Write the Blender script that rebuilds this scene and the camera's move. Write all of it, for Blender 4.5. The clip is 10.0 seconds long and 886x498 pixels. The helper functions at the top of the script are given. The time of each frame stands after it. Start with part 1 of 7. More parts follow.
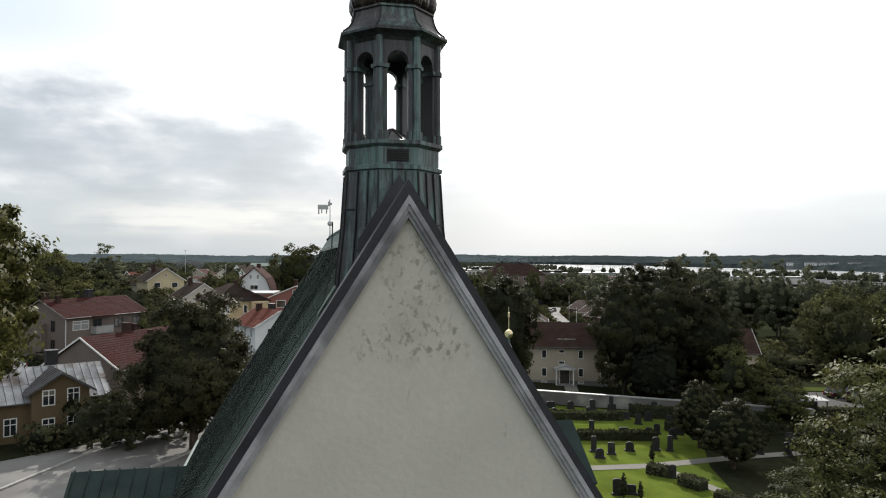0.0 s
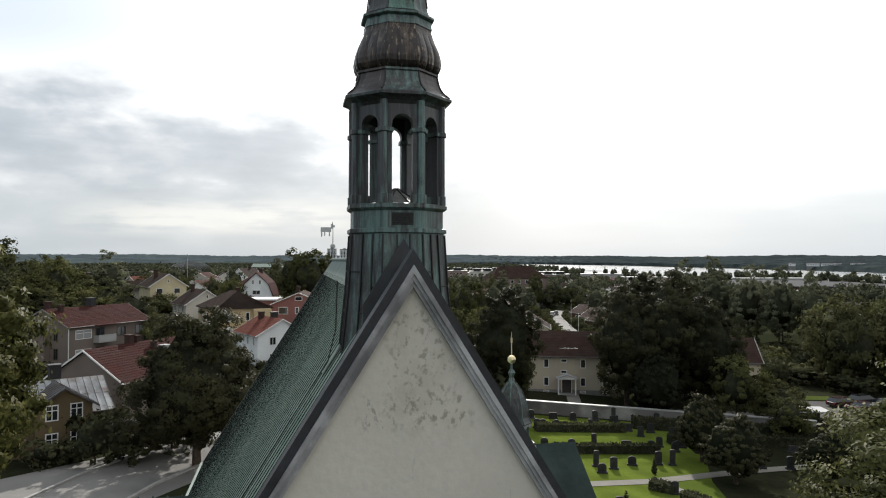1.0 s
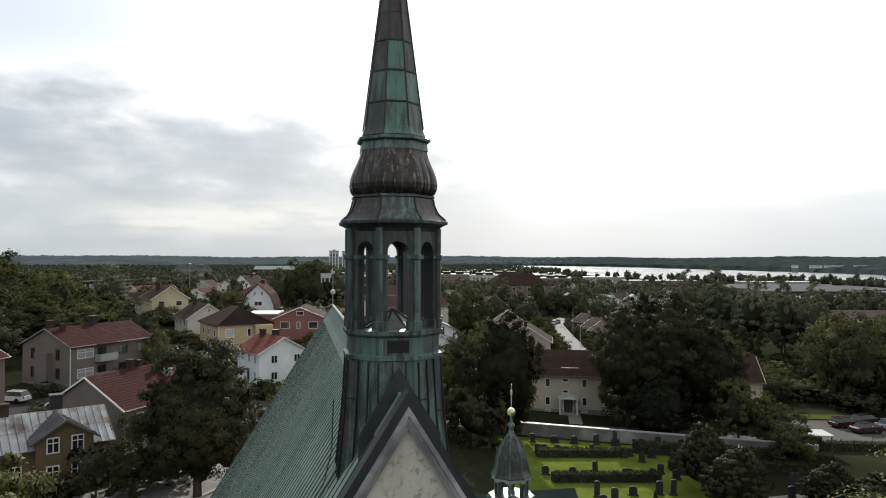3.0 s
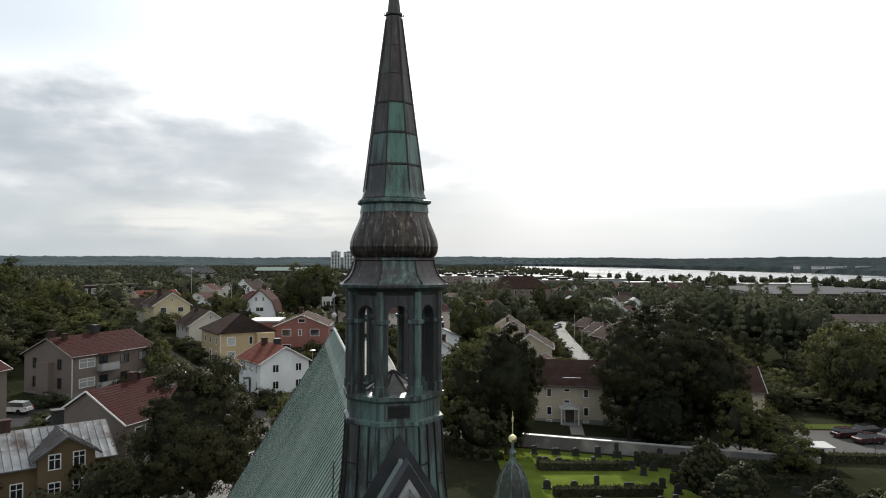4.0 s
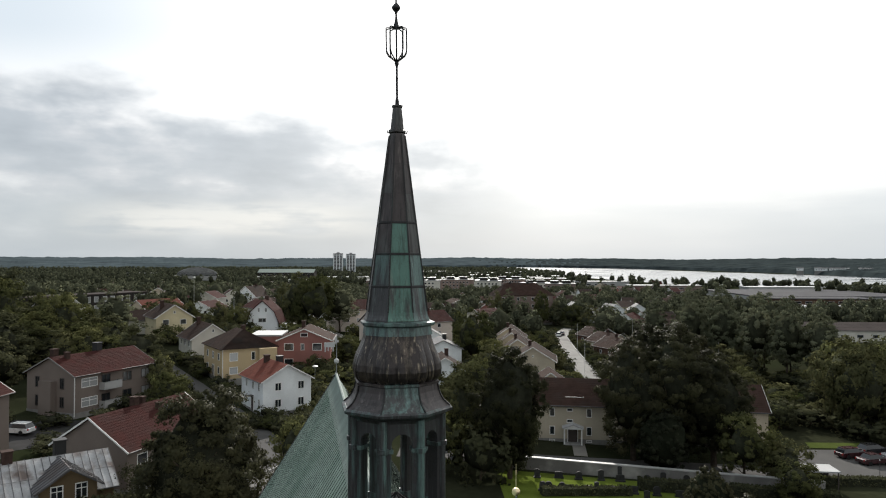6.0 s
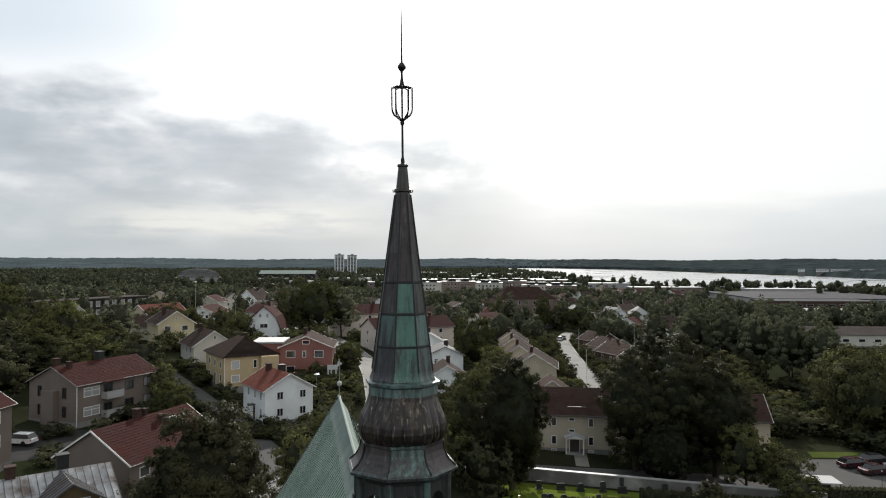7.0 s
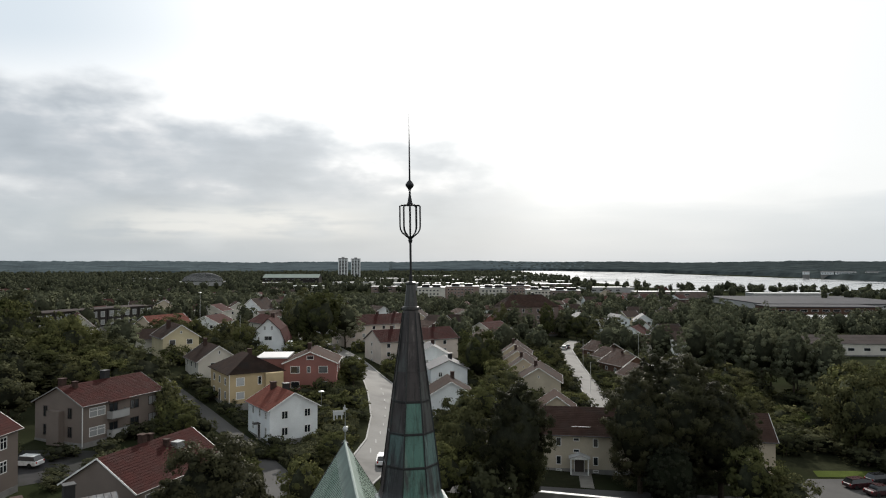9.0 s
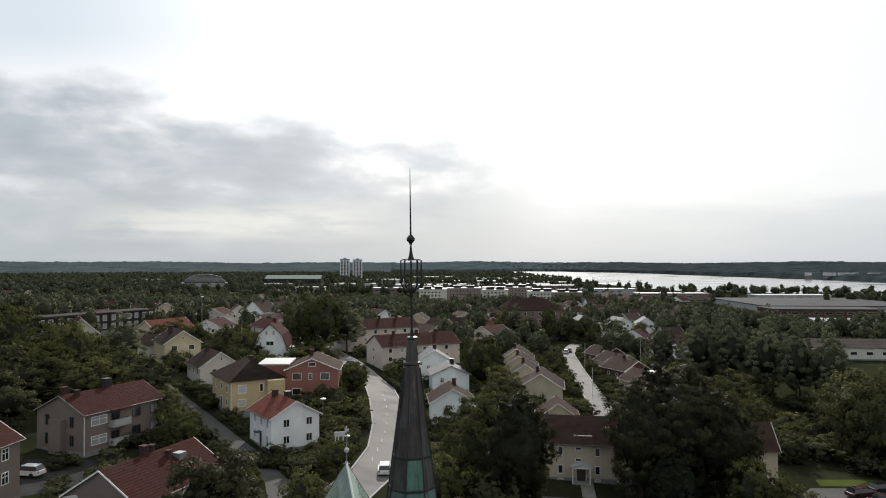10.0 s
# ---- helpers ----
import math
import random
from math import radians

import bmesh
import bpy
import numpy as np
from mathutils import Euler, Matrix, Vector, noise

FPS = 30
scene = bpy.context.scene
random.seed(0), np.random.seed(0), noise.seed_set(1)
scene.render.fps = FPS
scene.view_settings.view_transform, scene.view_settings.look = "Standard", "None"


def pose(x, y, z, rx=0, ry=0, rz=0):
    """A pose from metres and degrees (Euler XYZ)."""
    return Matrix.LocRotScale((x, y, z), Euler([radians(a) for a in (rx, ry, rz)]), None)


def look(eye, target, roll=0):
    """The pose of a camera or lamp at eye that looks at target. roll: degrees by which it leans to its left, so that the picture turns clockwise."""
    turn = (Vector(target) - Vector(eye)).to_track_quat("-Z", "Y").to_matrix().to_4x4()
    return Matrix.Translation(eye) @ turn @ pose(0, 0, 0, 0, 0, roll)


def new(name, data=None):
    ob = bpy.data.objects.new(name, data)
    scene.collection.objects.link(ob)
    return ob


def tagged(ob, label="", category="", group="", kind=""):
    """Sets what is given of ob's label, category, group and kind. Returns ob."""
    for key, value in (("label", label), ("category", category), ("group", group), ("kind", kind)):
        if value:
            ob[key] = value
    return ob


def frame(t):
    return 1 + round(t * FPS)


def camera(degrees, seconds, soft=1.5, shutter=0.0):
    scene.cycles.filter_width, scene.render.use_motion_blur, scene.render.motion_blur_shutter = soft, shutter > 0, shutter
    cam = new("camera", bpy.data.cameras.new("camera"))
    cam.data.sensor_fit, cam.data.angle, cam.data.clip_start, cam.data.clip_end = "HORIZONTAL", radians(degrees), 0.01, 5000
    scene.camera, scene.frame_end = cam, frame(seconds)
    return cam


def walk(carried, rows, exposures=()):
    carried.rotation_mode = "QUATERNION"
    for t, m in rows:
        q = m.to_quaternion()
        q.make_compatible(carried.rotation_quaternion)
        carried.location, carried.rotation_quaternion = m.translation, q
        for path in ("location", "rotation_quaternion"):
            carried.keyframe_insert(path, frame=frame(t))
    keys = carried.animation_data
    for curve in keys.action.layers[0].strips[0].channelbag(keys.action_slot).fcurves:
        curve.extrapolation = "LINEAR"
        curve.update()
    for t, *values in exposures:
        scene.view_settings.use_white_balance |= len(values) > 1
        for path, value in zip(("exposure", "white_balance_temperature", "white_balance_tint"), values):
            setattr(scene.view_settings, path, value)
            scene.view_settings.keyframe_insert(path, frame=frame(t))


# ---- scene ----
cam = camera(64.0, 10.0, soft=1.1)
PATH = [
    (0, (0.83, -15.894, 17.557), (0.871, -13.895, 17.586), 0.1),
    (0.5, (0.789, -15.93, 18.217), (0.829, -13.93, 18.246), 0.1),
    (1, (0.769, -15.953, 18.891), (0.805, -13.953, 18.92), 0.1),
    (1.5, (0.768, -15.965, 19.552), (0.804, -13.966, 19.583), 0.1),
    (2, (0.791, -16.006, 20.21), (0.825, -14.006, 20.241), 0.1),
    (2.5, (0.859, -15.995, 20.887), (0.891, -13.996, 20.918), 0.1),
    (4, (0.92, -15.957, 22.947), (0.945, -13.957, 22.979), 0.1),
    (4.5, (0.916, -15.964, 23.595), (0.94, -13.964, 23.628), 0.1),
    (5, (0.903, -15.877, 24.267), (0.925, -13.877, 24.3), 0.1),
    (5.5, (0.905, -15.795, 24.95), (0.925, -13.795, 24.983), 0.1),
    (7, (0.787, -15.872, 26.913), (0.802, -13.872, 26.948), 0.1),
    (7.5, (0.742, -15.928, 27.57), (0.755, -13.928, 27.606), 0.1),
    (8, (0.723, -15.971, 28.208), (0.733, -13.971, 28.246), 0.1),
    (8.5, (0.704, -16.067, 28.833), (0.711, -14.068, 28.873), 0.0),
    (9, (0.686, -16.034, 29.5), (0.691, -14.034, 29.541), 0.0),
    (9.5, (0.689, -16.058, 30.116), (0.692, -14.059, 30.158), -0.0),
    (10, (0.699, -15.993, 30.723), (0.699, -13.994, 30.765), -0.0),
]
walk(cam, [(t, look(eye, target, roll)) for t, eye, target, roll in PATH], [(0, 0.22), (2, 0.18), (4.5, 0.14), (6, 0.08), (7.5, 0.03), (10, 0.0)])

# ---- light ----
SUN_EL, SUN_AZ = 29.0, 4.0          # degrees above the horizon, degrees right of straight ahead
world = bpy.data.worlds.new("world")
scene.world = world
world.use_nodes = True
wn, wl = world.node_tree.nodes, world.node_tree.links
wn.clear()


def wmath(op, a, b=None, clamp=False):
    n = wn.new("ShaderNodeMath")
    n.operation, n.use_clamp = op, clamp
    for i, q in enumerate((a, b)):
        if q is None:
            continue
        if isinstance(q, (int, float)):
            n.inputs[i].default_value = q
        else:
            wl.new(q, n.inputs[i])
    return n.outputs[0]


def wramp(fac, stops):
    n = wn.new("ShaderNodeValToRGB")
    els = n.color_ramp.elements
    while len(els) < len(stops):
        els.new(0.5)
    for e, (p, col) in zip(els, stops):
        e.position, e.color = p, (*col, 1)
    wl.new(fac, n.inputs[0])
    return n.outputs[0]


def wmix(fac, a, b, kind="MIX"):
    n = wn.new("ShaderNodeMix")
    n.data_type, n.blend_type = "RGBA", kind
    for i, q in ((0, fac), (6, a), (7, b)):
        if isinstance(q, (int, float)):
            n.inputs[i].default_value = q
        elif isinstance(q, tuple):
            n.inputs[i].default_value = (*q, 1)
        else:
            wl.new(q, n.inputs[i])
    return n.outputs[2]


sky = wn.new("ShaderNodeTexSky")
sky.sky_type, sky.sun_disc = "NISHITA", False
sky.sun_elevation, sky.sun_rotation = radians(SUN_EL), radians(SUN_AZ)
sky.air_density, sky.dust_density, sky.ozone_density = 1.0, 2.0, 1.0
tc = wn.new("ShaderNodeTexCoord")
sep = wn.new("ShaderNodeSeparateXYZ")
wl.new(tc.outputs["Generated"], sep.inputs[0])
vx, vy, vz = sep.outputs
el = wmath("MAXIMUM", vz, 0.0)
# cloud layer: a billowing grey bank to the west that thins out towards the sun, long streaks low down
ahead = wmath("MAXIMUM", vy, 0.25)
su, sw = wmath("DIVIDE", vx, ahead), wmath("DIVIDE", el, ahead)


def wnoise(scale, where, detail=7, rough=0.55):
    mp = wn.new("ShaderNodeMapping")
    mp.inputs["Scale"].default_value = scale
    mp.inputs["Location"].default_value = where
    wl.new(tc.outputs["Generated"], mp.inputs[0])
    nz = wn.new("ShaderNodeTexNoise")
    nz.inputs["Scale"].default_value, nz.inputs["Detail"].default_value, nz.inputs["Roughness"].default_value = 1.0, detail, rough
    wl.new(mp.outputs[0], nz.inputs[0])
    return nz.outputs[0]


def wrange(v, a, b, lo=0.0, hi=1.0, smooth=False):
    n = wn.new("ShaderNodeMapRange")
    n.interpolation_type = "SMOOTHSTEP" if smooth else "LINEAR"
    for i, q in enumerate((a, b, lo, hi)):
        n.inputs[i + 1].default_value = q
    wl.new(v, n.inputs[0])
    return n.outputs[0]


billow = wnoise((5.0, 5.0, 11.5), (0.35, 0.2, 0.1), 6, 0.5)
puffs = wnoise((12.0, 12.0, 30.0), (1.7, 0.9, 0.4), 4, 0.5)
streaks = wnoise((5.0, 5.0, 44.0), (3.1, 2.2, 0.8), 5, 0.5)
edge = wmath("MAXIMUM", wmath("SUBTRACT", 0.198, wmath("MULTIPLY", su, 0.16)), 0.09)
rough_edge = wmath("ADD", wmath("MULTIPLY", wmath("SUBTRACT", billow, 0.5), 0.26), wmath("MULTIPLY", wmath("SUBTRACT", puffs, 0.5), 0.12))
deep = wmath("ADD", wmath("SUBTRACT", edge, sw), rough_edge)
bank = wrange(deep, -0.03, 0.085, smooth=True)
body = wmath("ADD", wmath("ADD", wmath("MULTIPLY", billow, 0.52), wmath("MULTIPLY", puffs, 0.30)), wmath("MULTIPLY", streaks, 0.18))
greys = wramp(body, [(0.36, (0.80, 0.815, 0.83)), (0.43, (0.57, 0.60, 0.635)), (0.49, (0.47, 0.515, 0.56)), (0.58, (0.40, 0.445, 0.49))])
# a bright gap between the bank and the haze on the horizon
gap = wmath("MULTIPLY", wmath("MULTIPLY", wrange(sw, 0.026, 0.05, smooth=True), wrange(sw, 0.10, 0.062, smooth=True)), wmath("MULTIPLY", wrange(su, -0.60, -0.38, smooth=True), wrange(su, -0.02, -0.2, smooth=True)))
gap = wmath("MULTIPLY", gap, wrange(wmath("ADD", wmath("MULTIPLY", streaks, 0.6), wmath("MULTIPLY", puffs, 0.4)), 0.40, 0.56, smooth=True))
east = wrange(su, -0.02, 0.22, 1.0, 0.22, True)
clear_ = wmix(wmath("MULTIPLY", wrange(su, -0.08, -0.60, smooth=True), wrange(sw, 0.22, 0.34, smooth=True)), (0.99, 1.0, 1.0), (0.67, 0.745, 0.81))
clear_ = wmix(wmath("MULTIPLY", wrange(su, 0.36, 0.60, smooth=True), 0.8), clear_, (0.86, 0.88, 0.885))
cloud = wmix(wmath("MULTIPLY", bank, east), clear_, greys)
# low grey haze with a ragged top
low = wmath("ADD", el, wmath("ADD", wmath("MULTIPLY", wmath("SUBTRACT", streaks, 0.5), 0.05), wmath("MULTIPLY", wmath("SUBTRACT", billow, 0.5), 0.07)))
veil = wramp(low, [(0.0, (0.95, 0.95, 0.95)), (0.035, (0.80, 0.80, 0.80)), (0.066, (0.58, 0.58, 0.58)), (0.090, (0.10, 0.10, 0.10)), (0.13, (0, 0, 0))])
cloud = wmix(wmath("MULTIPLY", veil, 0.86), cloud, wmix(wrange(su, -0.3, 0.1, smooth=True), (0.46, 0.52, 0.565), (0.525, 0.585, 0.635)))
cloud = wmix(wmath("MULTIPLY", gap, 0.65), cloud, (0.84, 0.84, 0.81))
up10 = wn.new("ShaderNodeVectorMath")
up10.operation = "SCALE"
up10.inputs["Scale"].default_value = 10.6
wl.new(cloud, up10.inputs[0])
cloud = up10.outputs[0]
sd = (math.sin(radians(SUN_AZ)) * math.cos(radians(SUN_EL)), math.cos(radians(SUN_AZ)) * math.cos(radians(SUN_EL)), math.sin(radians(SUN_EL)))
dt = wn.new("ShaderNodeVectorMath")
dt.operation = "DOT_PRODUCT"
wl.new(tc.outputs["Generated"], dt.inputs[0])
dt.inputs[1].default_value = sd
halo = wmath("POWER", wmath("MAXIMUM", dt.outputs["Value"], 0.0), 20.0)
glow = wmix(halo, (0.0, 0.0, 0.0), (6.3, 6.5, 6.6))
blue = wmix(0.93, sky.outputs[0], cloud)
total = wmix(1.0, blue, glow, "ADD")
# the cloud is dimmer away from the sun
dim = wn.new("ShaderNodeVectorMath")
dim.operation = "SCALE"
wl.new(total, dim.inputs[0])
wl.new(wrange(vy, -0.45, 0.45, 0.84, 1.0, True), dim.inputs["Scale"])
total = dim.outputs[0]
bg = wn.new("ShaderNodeBackground")
bg.inputs["Strength"].default_value = 0.1
wl.new(total, bg.inputs[0])
wo = wn.new("ShaderNodeOutputWorld")
wl.new(bg.outputs[0], wo.inputs[0])

sun = new("sun", bpy.data.lights.new("sun", "SUN"))
sun.data.energy, sun.data.angle, sun.data.color = 5.0, radians(1.0), (1.0, 0.95, 0.88)
sun.matrix_world = look(Vector(sd) * 200, (0, 0, 0))


# ---- materials ----
def material(name, base, rough=0.8, metal=0.0, var=0.25, scale=1.0, fine=14.0, bump=0.15, alt=None, alt_amount=0.5, rnd=0.0, island=0.0,
             streak=0.0, wave=0.0, wave_axis="X", coat=0.0, spec=None):
    """Principled surface: two scales of noise vary the colour, the roughness and a small relief."""
    m = bpy.data.materials.new(name)
    m.use_nodes = True
    nt = m.node_tree
    n, l = nt.nodes, nt.links
    b = n["Principled BSDF"]
    b.inputs["Roughness"].default_value, b.inputs["Metallic"].default_value = rough, metal
    b.inputs["Specular IOR Level"].default_value = spec if spec is not None else (0.5 if rough < 0.7 else 0.08)
    if coat:
        b.inputs["Coat Weight"].default_value = coat
    co = n.new("ShaderNodeTexCoord")
    src = co.outputs["Object"]
    big = n.new("ShaderNodeTexNoise")
    big.inputs["Scale"].default_value, big.inputs["Detail"].default_value = scale, 4
    l.new(src, big.inputs[0])
    small = n.new("ShaderNodeTexNoise")
    small.inputs["Scale"].default_value, small.inputs["Detail"].default_value = fine, 5
    l.new(src, small.inputs[0])

    def mix(fac, a, c, kind="MIX"):
        q = n.new("ShaderNodeMix")
        q.data_type, q.blend_type = "RGBA", kind
        for i, v in ((0, fac), (6, a), (7, c)):
            if isinstance(v, (int, float)):
                q.inputs[i].default_value = v
            elif isinstance(v, tuple):
                q.inputs[i].default_value = (*v, 1)
            else:
                l.new(v, q.inputs[i])
        return q.outputs[2]

    def rng(v, a, c, lo, hi):
        q = n.new("ShaderNodeMapRange")
        for i, w in enumerate((None, a, c, lo, hi)):
            if w is not None:
                q.inputs[i].default_value = w
        l.new(v, q.inputs[0])
        return q.outputs[0]

    dark = tuple(v * (1 - var) for v in base)
    light = tuple(min(1, v * (1 + var * 0.8)) for v in base)
    col = mix(rng(big.outputs[0], 0.3, 0.7, 0, 1), dark, light)
    col = mix(rng(small.outputs[0], 0.35, 0.75, 0, 0.5), col, tuple(v * (1 - var * 1.2) for v in base))
    if alt:
        third = n.new("ShaderNodeTexNoise")
        third.inputs["Scale"].default_value, third.inputs["Detail"].default_value = scale * 0.55, 6
        mv = n.new("ShaderNodeMapping")
        mv.inputs["Location"].default_value = (7.3, 2.1, 4.4)
        if streak:
            mv.inputs["Scale"].default_value = (1, 1, streak)
        l.new(src, mv.inputs[0])
        l.new(mv.outputs[0], third.inputs[0])
        col = mix(rng(third.outputs[0], 0.62 - 0.3 * alt_amount, 0.80 - 0.3 * alt_amount, 0, 1), col, alt)
    if rnd:
        oi = n.new("ShaderNodeObjectInfo")
        col = mix(rng(oi.outputs["Random"], 0, 1, 0, rnd), col, tuple(v * 0.45 for v in base))
    if island:
        ge = n.new("ShaderNodeNewGeometry")
        col = mix(rng(ge.outputs["Random Per Island"], 0, 1, 0, island), col, tuple(v * 0.4 for v in base))
    l.new(col, b.inputs["Base Color"])
    l.new(rng(big.outputs[0], 0.3, 0.7, max(0.03, rough - 0.1), min(1, rough + 0.1)), b.inputs["Roughness"])
    h = small.outputs[0]
    if wave:
        wv = n.new("ShaderNodeTexWave")
        wv.bands_direction = wave_axis
        wv.inputs["Scale"].default_value = wave
        l.new(src, wv.inputs[0])
        ad = n.new("ShaderNodeMath")
        ad.operation = "MULTIPLY_ADD"
        l.new(wv.outputs["Fac"], ad.inputs[0])
        ad.inputs[1].default_value = 2.0
        l.new(small.outputs[0], ad.inputs[2])
        h = ad.outputs[0]
    bp = n.new("ShaderNodeBump")
    bp.inputs["Strength"].default_value, bp.inputs["Distance"].default_value = bump, 0.05
    l.new(h, bp.inputs["Height"])
    l.new(bp.outputs[0], b.inputs["Normal"])
    return m


def copper(name, brown, green, pale, amount=0.5, shift=0.0, pale_amount=0.4, rough=0.5, bump=0.2, grime=0.85, metal=0.2):
    """Weathered sheet copper: patina in patches and long vertical runs over brown metal, with pale drips and dark grime."""
    m = bpy.data.materials.new(name)
    m.use_nodes = True
    n, l = m.node_tree.nodes, m.node_tree.links
    b = n["Principled BSDF"]
    b.inputs["Metallic"].default_value = metal
    co = n.new("ShaderNodeTexCoord")
    oi = n.new("ShaderNodeObjectInfo")

    def field(scale, stretch, where, detail=6, rough_=0.6):
        mp_ = n.new("ShaderNodeMapping")
        mp_.inputs["Scale"].default_value = (scale, scale, scale * stretch)
        mp_.inputs["Location"].default_value = where
        l.new(co.outputs["Object"], mp_.inputs[0])
        t = n.new("ShaderNodeTexNoise")
        t.inputs["Scale"].default_value, t.inputs["Detail"].default_value, t.inputs["Roughness"].default_value = 1.0, detail, rough_
        l.new(mp_.outputs[0], t.inputs[0])
        return t.outputs[0]

    def op(kind, a, c, d=None):
        q = n.new("ShaderNodeMath")
        q.operation = kind
        for i, v in enumerate((a, c, d)):
            if v is None:
                continue
            if isinstance(v, (int, float)):
                q.inputs[i].default_value = v
            else:
                l.new(v, q.inputs[i])
        return q.outputs[0]

    def step(v, lo, hi, top=1.0):
        q = n.new("ShaderNodeMapRange")
        q.inputs[1].default_value, q.inputs[2].default_value, q.inputs[4].default_value = lo, hi, top
        l.new(v, q.inputs[0])
        return q.outputs[0]

    def mix(fac, a, c):
        q = n.new("ShaderNodeMix")
        q.data_type = "RGBA"
        l.new(fac, q.inputs[0])
        for i, v in ((6, a), (7, c)):
            if isinstance(v, tuple):
                q.inputs[i].default_value = (*v, 1)
            else:
                l.new(v, q.inputs[i])
        return q.outputs[2]

    runs, blots, drips, grain = field(7, 0.10, (1, 2, 3)), field(1.5, 0.6, (5, 1, 2)), field(13, 0.045, (2, 7, 1)), field(30, 1, (0, 0, 0), 4)
    v = op("ADD", op("MULTIPLY", runs, 0.55), op("MULTIPLY", blots, 0.45))
    v = op("ADD", v, op("MULTIPLY_ADD", oi.outputs["Random"], shift, -shift / 2))
    col = mix(step(v, 0.62 - 0.24 * amount, 0.72 - 0.24 * amount), brown, green)
    col = mix(step(drips, 0.56, 0.70, pale_amount), col, pale)
    soot, wash = field(10, 0.03, (9, 3, 5), 5, 0.7), field(2.2, 0.9, (4, 8, 6), 5, 0.65)
    col = mix(step(soot, 0.48, 0.64, grime), col, tuple(q * 0.30 for q in brown))
    col = mix(step(op("ADD", op("MULTIPLY", wash, 0.6), op("MULTIPLY", grain, 0.4)), 0.52, 0.66, grime * 0.75), col, tuple(q * 0.34 for q in brown))
    l.new(col, b.inputs["Base Color"])
    l.new(step(v, 0.3, 0.7, 1.0), b.inputs["Roughness"])
    rr = n.new("ShaderNodeMapRange")
    rr.inputs[3].default_value, rr.inputs[4].default_value = rough - 0.12, rough + 0.2
    l.new(v, rr.inputs[0])
    l.new(rr.outputs[0], b.inputs["Roughness"])
    bp = n.new("ShaderNodeBump")
    bp.inputs["Strength"].default_value, bp.inputs["Distance"].default_value = bump, 0.03
    l.new(op("ADD", blots, op("MULTIPLY", grain, 0.4)), bp.inputs["Height"])
    l.new(bp.outputs[0], b.inputs["Normal"])
    return m


def leaf_material(name, a, c, trans=0.3, patch=0.45, gloss=0.05):
    """Leaves: colours differ from leaf to leaf, from branch to branch and from tree to tree."""
    m = bpy.data.materials.new(name)
    m.use_nodes = True
    n, l = m.node_tree.nodes, m.node_tree.links
    b = n["Principled BSDF"]
    b.inputs["Roughness"].default_value, b.inputs["Specular IOR Level"].default_value = 0.55, gloss
    ge = n.new("ShaderNodeNewGeometry")
    oi = n.new("ShaderNodeObjectInfo")
    co = n.new("ShaderNodeTexCoord")
    nz = n.new("ShaderNodeTexNoise")
    nz.inputs["Scale"].default_value, nz.inputs["Detail"].default_value = patch, 3
    l.new(co.outputs["Object"], nz.inputs[0])
    ad = n.new("ShaderNodeMath")
    ad.operation = "MULTIPLY_ADD"
    l.new(ge.outputs["Random Per Island"], ad.inputs[0])
    ad.inputs[1].default_value = 0.34
    mp = n.new("ShaderNodeMapRange")
    for k, v in ((1, 0.32), (2, 0.68), (3, 0.0), (4, 0.66)):
        mp.inputs[k].default_value = v
    l.new(nz.outputs[0], mp.inputs[0])
    l.new(mp.outputs[0], ad.inputs[2])
    r = n.new("ShaderNodeValToRGB")
    r.color_ramp.elements[0].color, r.color_ramp.elements[1].color = (*a, 1), (*c, 1)
    l.new(ad.outputs[0], r.inputs[0])
    hs = n.new("ShaderNodeHueSaturation")
    mr = n.new("ShaderNodeMapRange")
    mr.inputs[3].default_value, mr.inputs[4].default_value = 0.68, 1.35
    l.new(oi.outputs["Random"], mr.inputs[0])
    l.new(mr.outputs[0], hs.inputs["Value"])
    mh = n.new("ShaderNodeMapRange")
    mh.inputs[3].default_value, mh.inputs[4].default_value = 0.512, 0.490
    l.new(oi.outputs["Random"], mh.inputs[0])
    l.new(mh.outputs[0], hs.inputs["Hue"])
    l.new(r.outputs[0], hs.inputs["Color"])
    l.new(hs.outputs[0], b.inputs["Base Color"])
    t = n.new("ShaderNodeBsdfTranslucent")
    l.new(hs.outputs[0], t.inputs[0])
    mx = n.new("ShaderNodeMixShader")
    mx.inputs[0].default_value = trans
    l.new(b.outputs[0], mx.inputs[1])
    l.new(t.outputs[0], mx.inputs[2])
    l.new(mx.outputs[0], n["Material Output"].inputs[0])
    return m


def glass_material(name, tint):
    m = bpy.data.materials.new(name)
    m.use_nodes = True
    b = m.node_tree.nodes["Principled BSDF"]
    b.inputs["Base Color"].default_value = (*tint, 1)
    b.inputs["Roughness"].default_value, b.inputs["Specular IOR Level"].default_value = 0.06, 0.6
    return m


